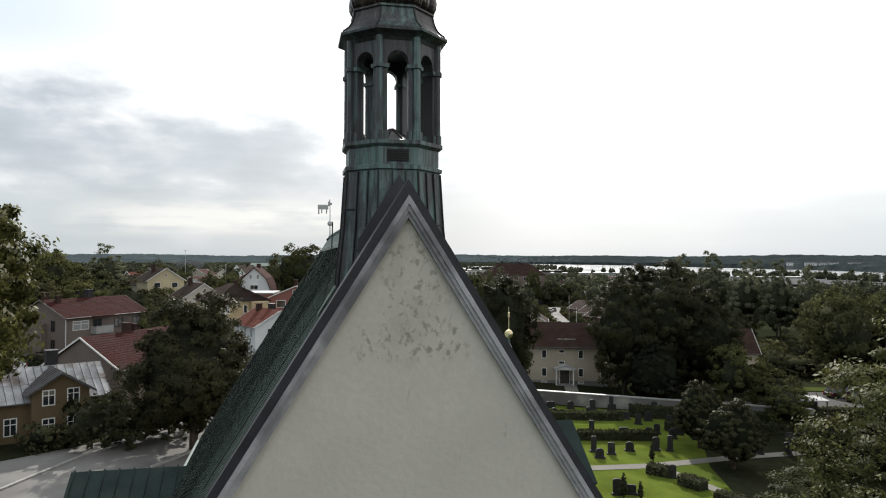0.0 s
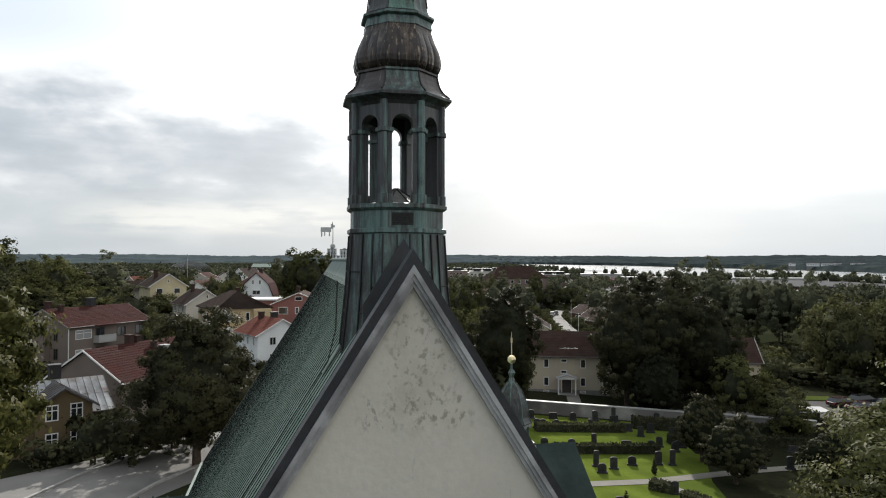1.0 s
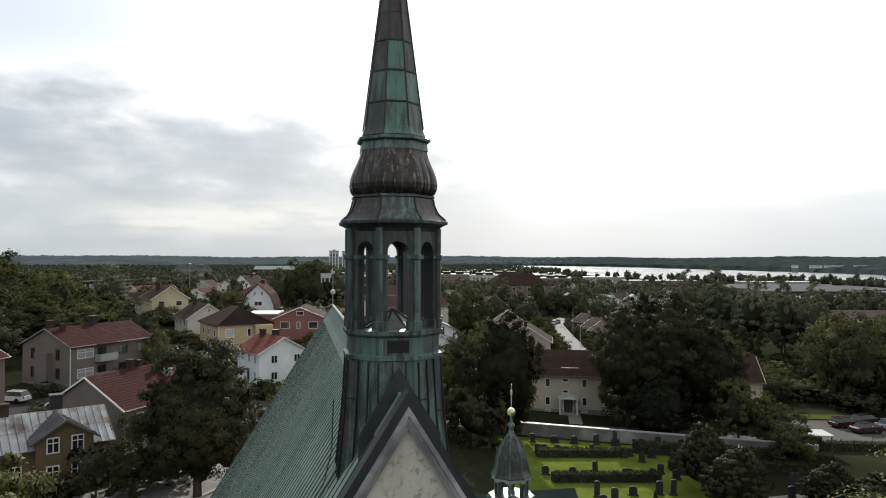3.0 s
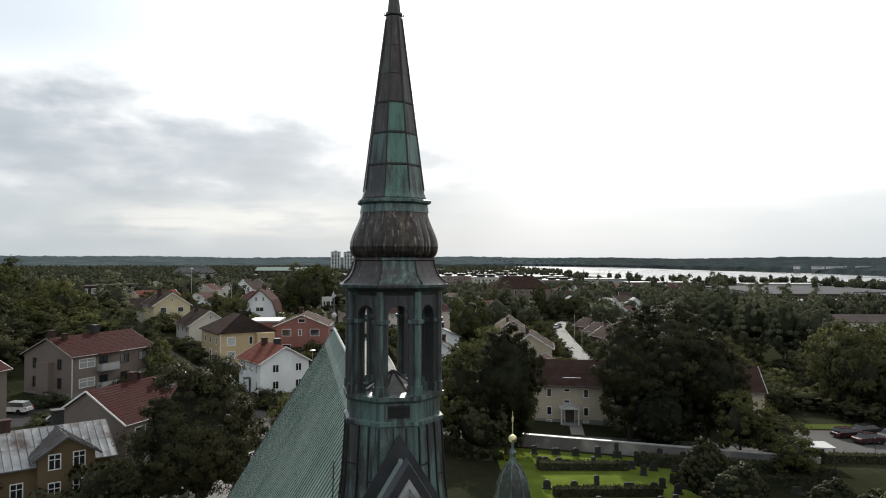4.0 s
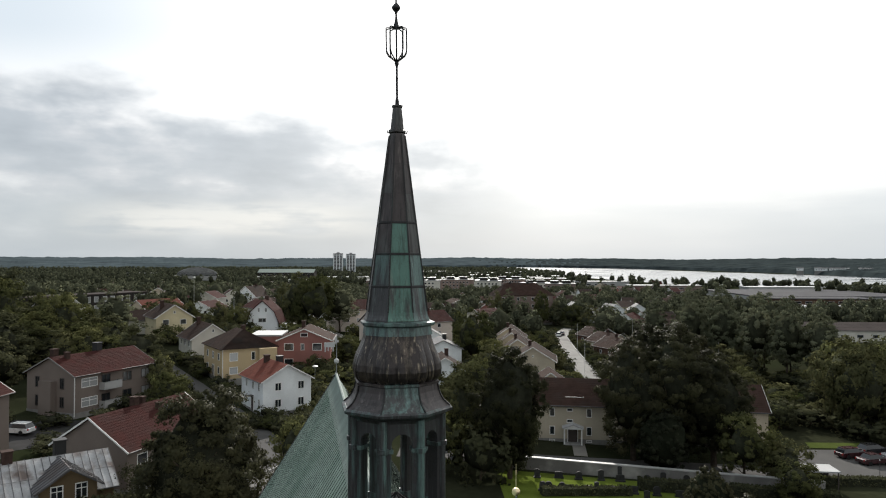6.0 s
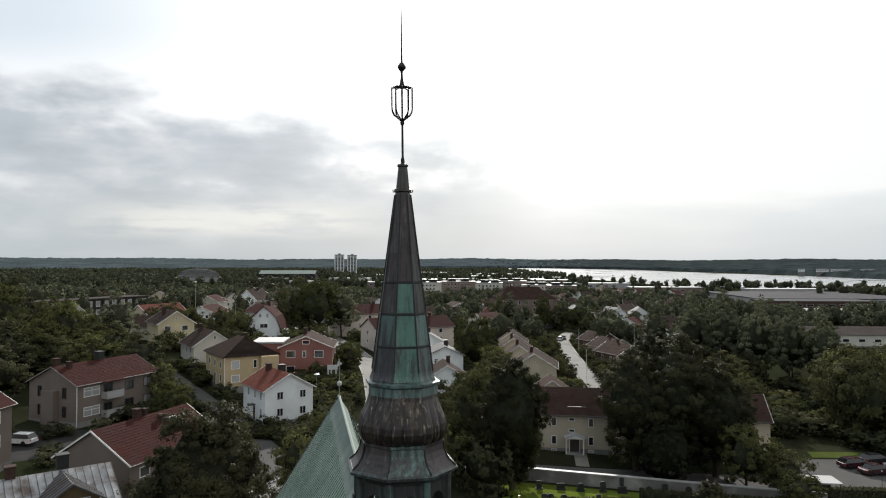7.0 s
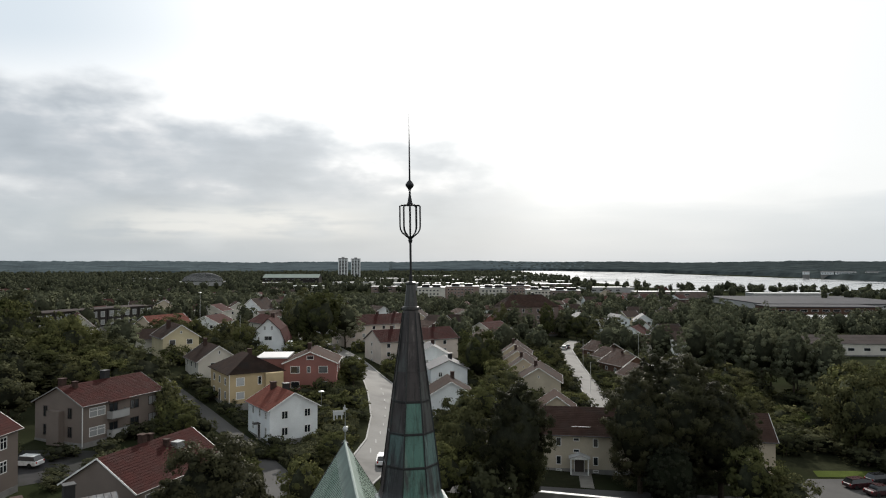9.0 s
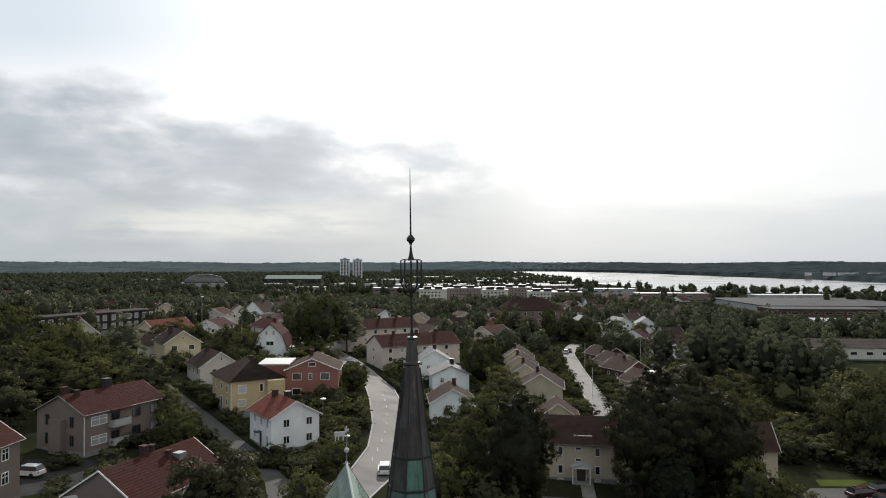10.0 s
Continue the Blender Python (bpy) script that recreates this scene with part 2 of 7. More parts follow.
M = dict(
    verdigris=copper("verdigris copper", (0.058, 0.061, 0.061), (0.112, 0.184, 0.170), (0.24, 0.33, 0.31), 0.76, 0.1, 0.5, rough=0.42, grime=0.75),
    patina=copper("green patina sheet", (0.060, 0.066, 0.060), (0.088, 0.185, 0.150), (0.21, 0.31, 0.26), 1.0, 0.05, 0.5, rough=0.42, grime=0.6),
    darkcopper=copper("dark brown-green copper", (0.048, 0.048, 0.050), (0.080, 0.128, 0.120), (0.17, 0.23, 0.21), 0.55, 0.1, 0.4, rough=0.42),
    browncopper=copper("brown copper", (0.048, 0.039, 0.038), (0.068, 0.072, 0.068), (0.17, 0.145, 0.135), 0.42, 0.22, 0.6, rough=0.42),
    seam=copper("dark folded seam", (0.020, 0.019, 0.019), (0.028, 0.035, 0.034), (0.06, 0.07, 0.065), 0.4, 0.1, 0.3),
    bulb=copper("streaked brown copper", (0.036, 0.030, 0.029), (0.098, 0.080, 0.064), (0.36, 0.30, 0.22), 0.5, 0.0, 0.85, rough=0.33, metal=0.5),
    # near-black puts the shade of the seam sides into the colour
    seam_shade=material("seam side with painted shade", (0.016, 0.019, 0.018), 0.9, 0, 0.35, 0.7, 12, 0.15, spec=0.04, alt=(0.035, 0.043, 0.04), alt_amount=0.4, streak=0.5),
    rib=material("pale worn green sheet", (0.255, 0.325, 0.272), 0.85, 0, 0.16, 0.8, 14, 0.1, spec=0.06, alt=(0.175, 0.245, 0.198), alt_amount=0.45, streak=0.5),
    flashing=material("pale green flashing", (0.19, 0.235, 0.21), 0.8, 0.0, 0.25, 1.2, 14, 0.1),
    ridge=material("pale ridge sheet", (0.23, 0.27, 0.25), 0.75, 0.0, 0.2, 1.0, 14, 0.1),
    darksheet=material("dark verge sheet", (0.035, 0.037, 0.042), 0.55, 0.2, 0.4, 2.0, 18, 0.15),
    vergesheet=material("grey verge sheet", (0.47, 0.47, 0.475), 0.55, 0.15, 0.25, 1.5, 18, 0.12, alt=(0.18, 0.18, 0.185), alt_amount=0.4),
    darkgreen=material("dark green painted sheet", (0.034, 0.050, 0.047), 0.8, 0, 0.3, 0.8, 12, 0.1, alt=(0.05, 0.065, 0.06), alt_amount=0.4),
    iron=material("dark wrought iron", (0.022, 0.022, 0.024), 0.6, 0.4, 0.3, 6, 40, 0.2),
    gold=material("gilded copper", (0.78, 0.66, 0.42), 0.38, 1.0, 0.15, 5, 30, 0.05),
    floorlead=material("dull lead sheet", (0.23, 0.23, 0.22), 0.45, 0.2, 0.35, 4, 30, 0.2),
    domelead=copper("dark leaden copper", (0.045, 0.048, 0.048), (0.068, 0.092, 0.088), (0.15, 0.18, 0.175), 0.6, 0.1, 0.5, rough=0.4),
    lead=material("pale lead sheet", (0.27, 0.28, 0.28), 0.5, 0.2, 0.3, 4, 30, 0.2),
    stone=material("dark gravestone", (0.045, 0.045, 0.045), 0.7, 0, 0.35, 3, 25, 0.2, rnd=0.6),
    # limewash darkened to grey: the shade on the wall face is in the colour
    shaded_whitewall=material("white limewash", (0.155, 0.15, 0.142), 0.85, 0, 0.16, 0.6, 8, 0.2, alt=(0.30, 0.295, 0.27), alt_amount=0.3),
    coping=material("pale coping", (0.34, 0.34, 0.33), 0.6, 0.1, 0.15, 1.0, 12, 0.15),
    asphalt=material("worn asphalt", (0.195, 0.19, 0.18), 0.8, 0, 0.18, 0.25, 9, 0.1, alt=(0.135, 0.13, 0.125), alt_amount=0.35, spec=0.04),
    darkasphalt=material("grey asphalt", (0.080, 0.078, 0.076), 0.85, 0, 0.25, 0.25, 9, 0.1, alt=(0.085, 0.083, 0.08), alt_amount=0.4, spec=0.04),
    yard=material("dark worn asphalt", (0.040, 0.039, 0.040), 0.9, 0, 0.3, 0.3, 9, 0.1, alt=(0.028, 0.029, 0.026), alt_amount=0.5, spec=0.03),
    gravel=material("pale gravel", (0.19, 0.18, 0.16), 0.9, 0, 0.2, 0.8, 30, 0.3),
    kerb=material("granite kerb", (0.30, 0.295, 0.285), 0.8, 0, 0.2, 2, 20, 0.2),
    paint=material("white road paint", (0.30, 0.30, 0.29), 0.7, 0, 0.2, 2, 20, 0.05),
    ground=material("garden ground", (0.027, 0.029, 0.017), 0.95, 0, 0.5, 0.06, 1.4, 0.6, alt=(0.018, 0.022, 0.011), alt_amount=0.6, spec=0.0),
    lawn=material("mown lawn", (0.100, 0.132, 0.024), 0.9, 0, 0.35, 0.3, 7, 0.5, alt=(0.070, 0.096, 0.020), alt_amount=0.4, spec=0.0),
    meadow=material("meadow grass", (0.060, 0.076, 0.022), 0.95, 0, 0.35, 0.15, 4, 0.5, alt=(0.05, 0.065, 0.018), alt_amount=0.45, spec=0.0),
    bark=material("bark", (0.07, 0.055, 0.042), 0.95, 0, 0.4, 3, 20, 0.6),
    redtile=material("red roof tiles", (0.052, 0.020, 0.018), 0.85, 0, 0.28, 0.8, 8, 0.3, alt=(0.044, 0.021, 0.019), alt_amount=0.45, wave=3.2, wave_axis="X", spec=0.02),
    orangetile=material("orange-red roof tiles", (0.140, 0.050, 0.038), 0.85, 0, 0.25, 0.8, 8, 0.3, alt=(0.13, 0.05, 0.038), alt_amount=0.4, wave=3.2, wave_axis="X", spec=0.02),
    browntile=material("brown roof tiles", (0.054, 0.034, 0.028), 0.85, 0, 0.3, 0.7, 8, 0.3, alt=(0.050, 0.036, 0.031), alt_amount=0.45, wave=3.2, wave_axis="X", spec=0.02),
    darktile=material("dark brown roof tiles", (0.048, 0.033, 0.028), 0.85, 0, 0.3, 0.7, 8, 0.3, alt=(0.034, 0.029, 0.027), alt_amount=0.45, wave=3.2, wave_axis="X", spec=0.02),
    greytile=material("grey roof sheet", (0.13, 0.13, 0.135), 0.7, 0, 0.25, 0.7, 8, 0.2),
    tin=material("pale tin roof", (0.33, 0.335, 0.34), 0.65, 0.1, 0.3, 1.0, 12, 0.2, alt=(0.10, 0.075, 0.065), alt_amount=0.55),
    darktin=material("dark tin roof", (0.085, 0.083, 0.088), 0.65, 0.1, 0.3, 1.0, 12, 0.2, alt=(0.055, 0.045, 0.042), alt_amount=0.5),
    vane=material("pale painted sheet", (0.45, 0.45, 0.45), 0.6, 0, 0.1, 4, 30, 0.1),
    hallroof=material("pale grey roof sheet", (0.080, 0.079, 0.084), 0.8, 0, 0.25, 0.05, 1, 0.1, spec=0.02),
    brownfelt=material("brown roof sheet", (0.060, 0.050, 0.047), 0.85, 0, 0.25, 0.2, 4, 0.2, spec=0.02),
    felt=material("flat roof felt", (0.19, 0.19, 0.19), 0.8, 0, 0.25, 0.2, 4, 0.2),
    paleroof=material("pale flat roof", (0.36, 0.365, 0.365), 0.6, 0, 0.2, 0.1, 3, 0.1),
    frame=material("white window frame", (0.72, 0.72, 0.70), 0.6, 0, 0.1, 3, 20, 0.05),
    darkframe=material("dark brown frame", (0.05, 0.038, 0.032), 0.6, 0, 0.2, 3, 20, 0.05),
    pane=glass_material("window glass", (0.018, 0.021, 0.024)),
    curtain=glass_material("window with pale curtain", (0.30, 0.31, 0.31)),
    chimney=material("chimney brick", (0.062, 0.040, 0.034), 0.9, 0, 0.3, 3, 20, 0.4),
    black=material("black sheet", (0.02, 0.02, 0.021), 0.6, 0.2, 0.3, 3, 20, 0.1),
    plinth=material("grey plinth", (0.22, 0.215, 0.205), 0.9, 0, 0.2, 1, 12, 0.2),
    tyre=material("tyre rubber", (0.02, 0.02, 0.02), 0.85, 0, 0.2, 8, 40, 0.1),
    rim=material("alloy rim", (0.4, 0.4, 0.41), 0.35, 0.9, 0.1, 8, 40, 0.05),
    headlight=glass_material("headlight glass", (0.6, 0.6, 0.6)),
    taillight=glass_material("red lamp glass", (0.35, 0.02, 0.02)),
    pole=material("white painted pole", (0.65, 0.65, 0.63), 0.5, 0.1, 0.1, 2, 20, 0.05),
    galv=material("galvanised steel", (0.30, 0.31, 0.31), 0.5, 0.6, 0.2, 4, 20, 0.1),
    # haze is painted in: the farther hills get a paler, bluer colour
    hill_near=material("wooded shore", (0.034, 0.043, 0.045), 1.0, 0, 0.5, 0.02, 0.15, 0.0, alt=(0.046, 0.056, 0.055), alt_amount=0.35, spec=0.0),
    hill_hazed=material("far woodland with haze in its colour", (0.056, 0.071, 0.078), 1.0, 0, 0.4, 0.012, 0.09, 0.0, alt=(0.068, 0.086, 0.091), alt_amount=0.35, spec=0.0),
)
M["leaf"] = leaf_material("broad leaves", (0.056, 0.062, 0.030), (0.118, 0.119, 0.046), 0.22, gloss=0.0)
M["leaf_light"] = leaf_material("pale aspen leaves", (0.084, 0.092, 0.060), (0.160, 0.168, 0.105), 0.25, gloss=0.0)
M["leaf_dark"] = leaf_material("dark leaves", (0.041, 0.044, 0.028), (0.086, 0.088, 0.046), 0.22, gloss=0.0)
M["leaf_big"] = leaf_material("dark lime leaves", (0.024, 0.025, 0.016), (0.062, 0.062, 0.031), 0.25, gloss=0.025)
M["leaf_maple"] = leaf_material("maple leaves turning yellow", (0.040, 0.046, 0.017), (0.126, 0.124, 0.040), 0.45, 0.8, 0.05)
M["leaf_olive"] = leaf_material("olive leaves", (0.058, 0.060, 0.029), (0.104, 0.103, 0.049), 0.22, gloss=0.0)
M["leaf_near"] = leaf_material("green leaves with lit tips", (0.030, 0.036, 0.015), (0.104, 0.108, 0.040), 0.3, 0.8, 0.03)
M["leaf_yew"] = leaf_material("blackish yew leaves", (0.012, 0.014, 0.009), (0.028, 0.031, 0.018), 0.15)
M["leaf_far"] = leaf_material("far mixed foliage", (0.046, 0.053, 0.037), (0.086, 0.092, 0.056), 0.12, 0.085, 0.0)
# crown cores: shade between leaves is put into these darker colours
M["core_dark"] = material("deep-shade inner foliage", (0.030, 0.032, 0.022), 1.0, 0, 0.4, 1.2, 6, 0.8, spec=0.0)
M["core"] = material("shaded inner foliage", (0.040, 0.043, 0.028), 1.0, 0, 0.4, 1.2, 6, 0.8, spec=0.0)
M["core_dense"] = material("shaded core of clipped foliage", (0.016, 0.019, 0.012), 1.0, 0, 0.4, 1.2, 9, 0.8, spec=0.0)


def wall_paint(name, col, grain=0.12):
    return material(name, col, 0.85, 0, grain, 0.35, 7, 0.15, alt=tuple(v * 0.78 for v in col), alt_amount=0.2)


W = dict(
    grey=wall_paint("warm grey render", (0.180, 0.150, 0.131)),
    white=wall_paint("white boarding", (0.72, 0.745, 0.75)),
    cream=wall_paint("cream render", (0.44, 0.39, 0.305)),
    yellow=wall_paint("ochre yellow render", (0.44, 0.345, 0.21)),
    palewhite=wall_paint("off-white render", (0.56, 0.54, 0.48)),
    lemon=wall_paint("pale yellow boarding", (0.53, 0.465, 0.31)),
    red=wall_paint("brick-red render", (0.26, 0.122, 0.106)),
    ochre=wall_paint("ochre weathered boarding", (0.135, 0.100, 0.060)),
    pink=wall_paint("pale pink render", (0.56, 0.49, 0.43)),
    brown=wall_paint("dark brown brick", (0.10, 0.06, 0.045)),
    dusk=wall_paint("brownish pink brick", (0.21, 0.160, 0.142)),
    beige=wall_paint("beige render", (0.50, 0.43, 0.33)),
    concrete=wall_paint("pale concrete", (0.36, 0.36, 0.355)),
    black=wall_paint("dark boarding", (0.04, 0.036, 0.034)),
)


def church_render():
    """Cream lime render with weathered patches where the coat has come off."""
    m = material("weathered lime render", (0.63, 0.60, 0.525), 0.9, 0, 0.09, 0.45, 9, 0.2, alt=(0.58, 0.55, 0.48), alt_amount=0.3)
    n, l = m.node_tree.nodes, m.node_tree.links
    b = n["Principled BSDF"]
    old = b.inputs["Base Color"].links[0].from_socket
    co = n.new("ShaderNodeTexCoord")
    sp = n.new("ShaderNodeSeparateXYZ")
    l.new(co.outputs["Object"], sp.inputs[0])

    def band(v, mid, half, soft):
        a = n.new("ShaderNodeMath")
        a.operation = "SUBTRACT"
        l.new(v, a.inputs[0])
        a.inputs[1].default_value = mid
        c = n.new("ShaderNodeMath")
        c.operation = "ABSOLUTE"
        l.new(a.outputs[0], c.inputs[0])
        r = n.new("ShaderNodeMapRange")
        r.inputs[1].default_value, r.inputs[2].default_value = half + soft, half
        l.new(c.outputs[0], r.inputs[0])
        return r.outputs[0]

    def mul(a, c):
        q = n.new("ShaderNodeMath")
        q.operation = "MULTIPLY"
        l.new(a, q.inputs[0])
        l.new(c, q.inputs[1])
        return q.outputs[0]

    def spots(scale, lo, hi, sx, sz, seed):
        mp_ = n.new("ShaderNodeMapping")
        mp_.inputs["Scale"].default_value = (sx, 1, sz)
        mp_.inputs["Location"].default_value = (seed, 0, seed * 0.7)
        l.new(co.outputs["Object"], mp_.inputs[0])
        t = n.new("ShaderNodeTexNoise")
        t.inputs["Scale"].default_value, t.inputs["Detail"].default_value, t.inputs["Roughness"].default_value = scale, 7, 0.62
        l.new(mp_.outputs[0], t.inputs[0])
        r = n.new("ShaderNodeMapRange")
        r.inputs[1].default_value, r.inputs[2].default_value = lo, hi
        l.new(t.outputs[0], r.inputs[0])
        return r.outputs[0]

    x, _, z = sp.outputs
    p1 = mul(spots(8.0, 0.54, 0.63, 1.0, 0.75, 3.1), mul(band(z, 16.85, 1.0, 0.35), band(x, 0.14, 0.40, 0.5)))
    p2 = mul(spots(1.3, 0.48, 0.64, 1.0, 0.8, 8.2), mul(band(z, 16.6, 1.2, 0.6), band(x, 0.2, 0.5, 0.5)))
    p3 = mul(spots(5.0, 0.68, 0.74, 1.0, 0.35, 5.5), band(z, 13.8, 2.2, 0.6))
    p4 = mul(spots(8.0, 0.54, 0.62, 1.0, 0.7, 6.4), mul(band(z, 15.95, 0.22, 0.2), band(x, 0.1, 0.95, 0.3)))

    def mix(fac, a, col, amount):
        q = n.new("ShaderNodeMix")
        q.data_type = "RGBA"
        k = n.new("ShaderNodeMath")
        k.operation = "MULTIPLY"
        l.new(fac, k.inputs[0])
        k.inputs[1].default_value = amount
        l.new(k.outputs[0], q.inputs[0])
        l.new(a, q.inputs[6])
        q.inputs[7].default_value = (*col, 1)
        return q.outputs[2]

    out = mix(p2, old, (0.48, 0.445, 0.365), 0.55)
    out = mix(p1, out, (0.29, 0.265, 0.215), 0.68)
    out = mix(p4, out, (0.28, 0.262, 0.215), 0.72)
    out = mix(p3, out, (0.30, 0.27, 0.23), 0.6)
    l.new(out, b.inputs["Base Color"])
    return m


W["church"] = church_render()


# ---- mesh helpers ----
def mesh_from(name, bm, mats):
    me = bpy.data.meshes.new(name)
    bm.normal_update()
    bm.to_mesh(me)
    bm.free()
    for m in mats if isinstance(mats, (list, tuple)) else [mats]:
        me.materials.append(m)
    return me


def part(name, bm, mats, parent=None, label="", m=None):
    """One mesh object, under a thing or under a part."""
    ob = new(name, mesh_from(name, bm, mats))
    if parent:
        ob.parent = parent
    if m is not None:
        ob.matrix_basis = m
    return tagged(ob, label)


def shared(name, me, parent, m):
    ob = new(name, me)
    ob.parent = parent
    ob.matrix_basis = m
    return ob


def box(bm, x0, x1, y0, y1, z0, z1):
    v = [bm.verts.new(p) for p in ((x0, y0, z0), (x1, y0, z0), (x1, y1, z0), (x0, y1, z0), (x0, y0, z1), (x1, y0, z1), (x1, y1, z1), (x0, y1, z1))]
    for f in ((3, 2, 1, 0), (4, 5, 6, 7), (0, 1, 5, 4), (1, 2, 6, 5), (2, 3, 7, 6), (3, 0, 4, 7)):
        bm.faces.new([v[i] for i in f])
    return v


def boxes(*specs):
    bm = bmesh.new()
    for s in specs:
        box(bm, *s)
    return bm


def slab(bm, pts, normal, thick):
    """A polygon thickened along -normal."""
    a = [bm.verts.new(p) for p in pts]
    b = [bm.verts.new(Vector(p) - Vector(normal) * thick) for p in pts]
    bm.faces.new(a)
    bm.faces.new(b[::-1])
    for i in range(len(a)):
        j = (i + 1) % len(a)
        bm.faces.new((a[i], b[i], b[j], a[j]))


def ribbed_slope(bm, a, b, c, d, first, gap, w, h, thick=0.1, jitter=0.0):
    """A sheet slope with standing ribs, in one piece: a-b along the ridge, d-c along the eaves; ribs run down the slope."""
    a, b, c, d = (Vector(p) for p in (a, b, c, d))
    n = (b - a).cross(d - a).normalized()
    if n.z < 0:
        n = -n
    L = (b - a).length
    prof = [(0, 0)]
    s = first
    while s < L - w:
        k = s + (random.uniform(-jitter, jitter) if jitter else 0)
        prof += [(k, 0), (k + w * 0.12, h), (k + w * 0.88, h), (k + w, 0)]
        s += gap
    prof.append((L, 0))
    top = [bm.verts.new(a.lerp(b, s / L) + n * z) for s, z in prof]
    low = [bm.verts.new(d.lerp(c, s / L) + n * z) for s, z in prof]
    flip = (b - a).cross(d - a).dot(n) < 0
    for i in range(len(prof) - 1):
        f = (top[i], top[i + 1], low[i + 1], low[i])
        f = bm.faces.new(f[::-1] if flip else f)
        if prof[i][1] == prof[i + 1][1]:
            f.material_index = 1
    ua, ub, uc, ud = (bm.verts.new(p - n * thick) for p in (a, b, c, d))
    for f in ((ua, ud, uc, ub), (*top, ub, ua), (*low[::-1], ud, uc), (top[0], ua, ud, low[0]), (top[-1], low[-1], uc, ub)):
        bm.faces.new(f[::-1] if flip else f)


def bar(bm, p, q, w, h=None, up=(0, 0, 1)):
    """A square bar from p to q."""
    h = h or w
    p, q = Vector(p), Vector(q)
    d = (q - p).normalized()
    u = Vector(up)
    if abs(d.dot(u)) > 0.98:
        u = Vector((0, 1, 0))
    s = d.cross(u).normalized()
    t = s.cross(d)
    r = [[bm.verts.new(c + s * (a * w / 2) + t * (b * h / 2)) for a, b in ((-1, -1), (1, -1), (1, 1), (-1, 1))] for c in (p, q)]
    bm.faces.new(r[0])
    bm.faces.new(r[1][::-1])
    for i in range(4):
        j = (i + 1) % 4
        bm.faces.new((r[0][i], r[1][i], r[1][j], r[0][j]))


def lathe(bm, prof, n=8, turn=0.0, cx=0.0, cy=0.0, close=True):
    rows = []
    for z, r in prof:
        rows.append([bm.verts.new((cx + r * math.cos(turn + 2 * math.pi * i / n), cy + r * math.sin(turn + 2 * math.pi * i / n), z)) for i in range(n)])
    for a, b in zip(rows, rows[1:]):
        for i in range(n):
            j = (i + 1) % n
            bm.faces.new((a[i], a[j], b[j], b[i]))
    if close:
        bm.faces.new(rows[0][::-1])
        bm.faces.new(rows[-1])


def tube(bm, pts, r, n=6):
    """A round bar through the points; r: one radius or one for each."""
    rs = r if isinstance(r, (list, tuple)) else [r] * len(pts)
    rows = []
    for i, p in enumerate(pts):
        p = Vector(p)
        d = (Vector(pts[min(i + 1, len(pts) - 1)]) - Vector(pts[max(i - 1, 0)])).normalized()
        u = Vector((1, 0, 0)) if abs(d.x) < 0.9 else Vector((0, 1, 0))
        s = d.cross(u).normalized()
        t = d.cross(s)
        rows.append([bm.verts.new(p + (s * math.cos(2 * math.pi * k / n) + t * math.sin(2 * math.pi * k / n)) * rs[i]) for k in range(n)])
    for a, b in zip(rows, rows[1:]):
        for k in range(n):
            j = (k + 1) % n
            bm.faces.new((a[k], a[j], b[j], b[k]))
    bm.faces.new(rows[0][::-1])
    bm.faces.new(rows[-1])


def empty(name, m, label, category, group=""):
    ob = new(name)
    ob.empty_display_size = 0.2
    ob.matrix_basis = m
    return tagged(ob, label, category, group)


# ---- ground ----
def ground_z(x, y):
    xc = min(max(x, -80), 90)
    h = 0.6 - 0.045 * xc + 0.02 * min(max(y - 90, 0), 90) * min(max(-x / 20, 0), 1)
    h += 3.2 * math.exp(-((x + 62) ** 2 + (y - 155) ** 2) / 38 ** 2) + 2.2 * math.exp(-((x + 24) ** 2 + (y - 126) ** 2) / 16 ** 2)
    f = min(max((y - 260) / 300, 0), 1)
    return h * (1 - f) - 5 * f


def steps(*runs):
    out = []
    for a, b, s in runs:
        k = a
        while k < b - 1e-6:
            out.append(k)
            k += s
    return out + [runs[-1][1]]


def build_ground():
    xs = steps((-4800, -800, 500), (-800, -160, 40), (-160, 160, 4), (160, 800, 40), (800, 4800, 500))
    ys = steps((-900, -60, 60), (-60, 300, 4), (300, 900, 25), (900, 4800, 300))
    me = bpy.data.meshes.new("ground")
    verts = [(x, y, ground_z(x, y)) for y in ys for x in xs]
    w = len(xs)
    faces = [(j * w + i, j * w + i + 1, (j + 1) * w + i + 1, (j + 1) * w + i) for j in range(len(ys) - 1) for i in range(w - 1)]
    me.from_pydata(verts, [], faces)
    me.materials.append(M["ground"])
    me.shade_smooth()
    tagged(new("ground", me), "dark green garden ground rolling down towards the lake", "ground", kind="structure")


build_ground()


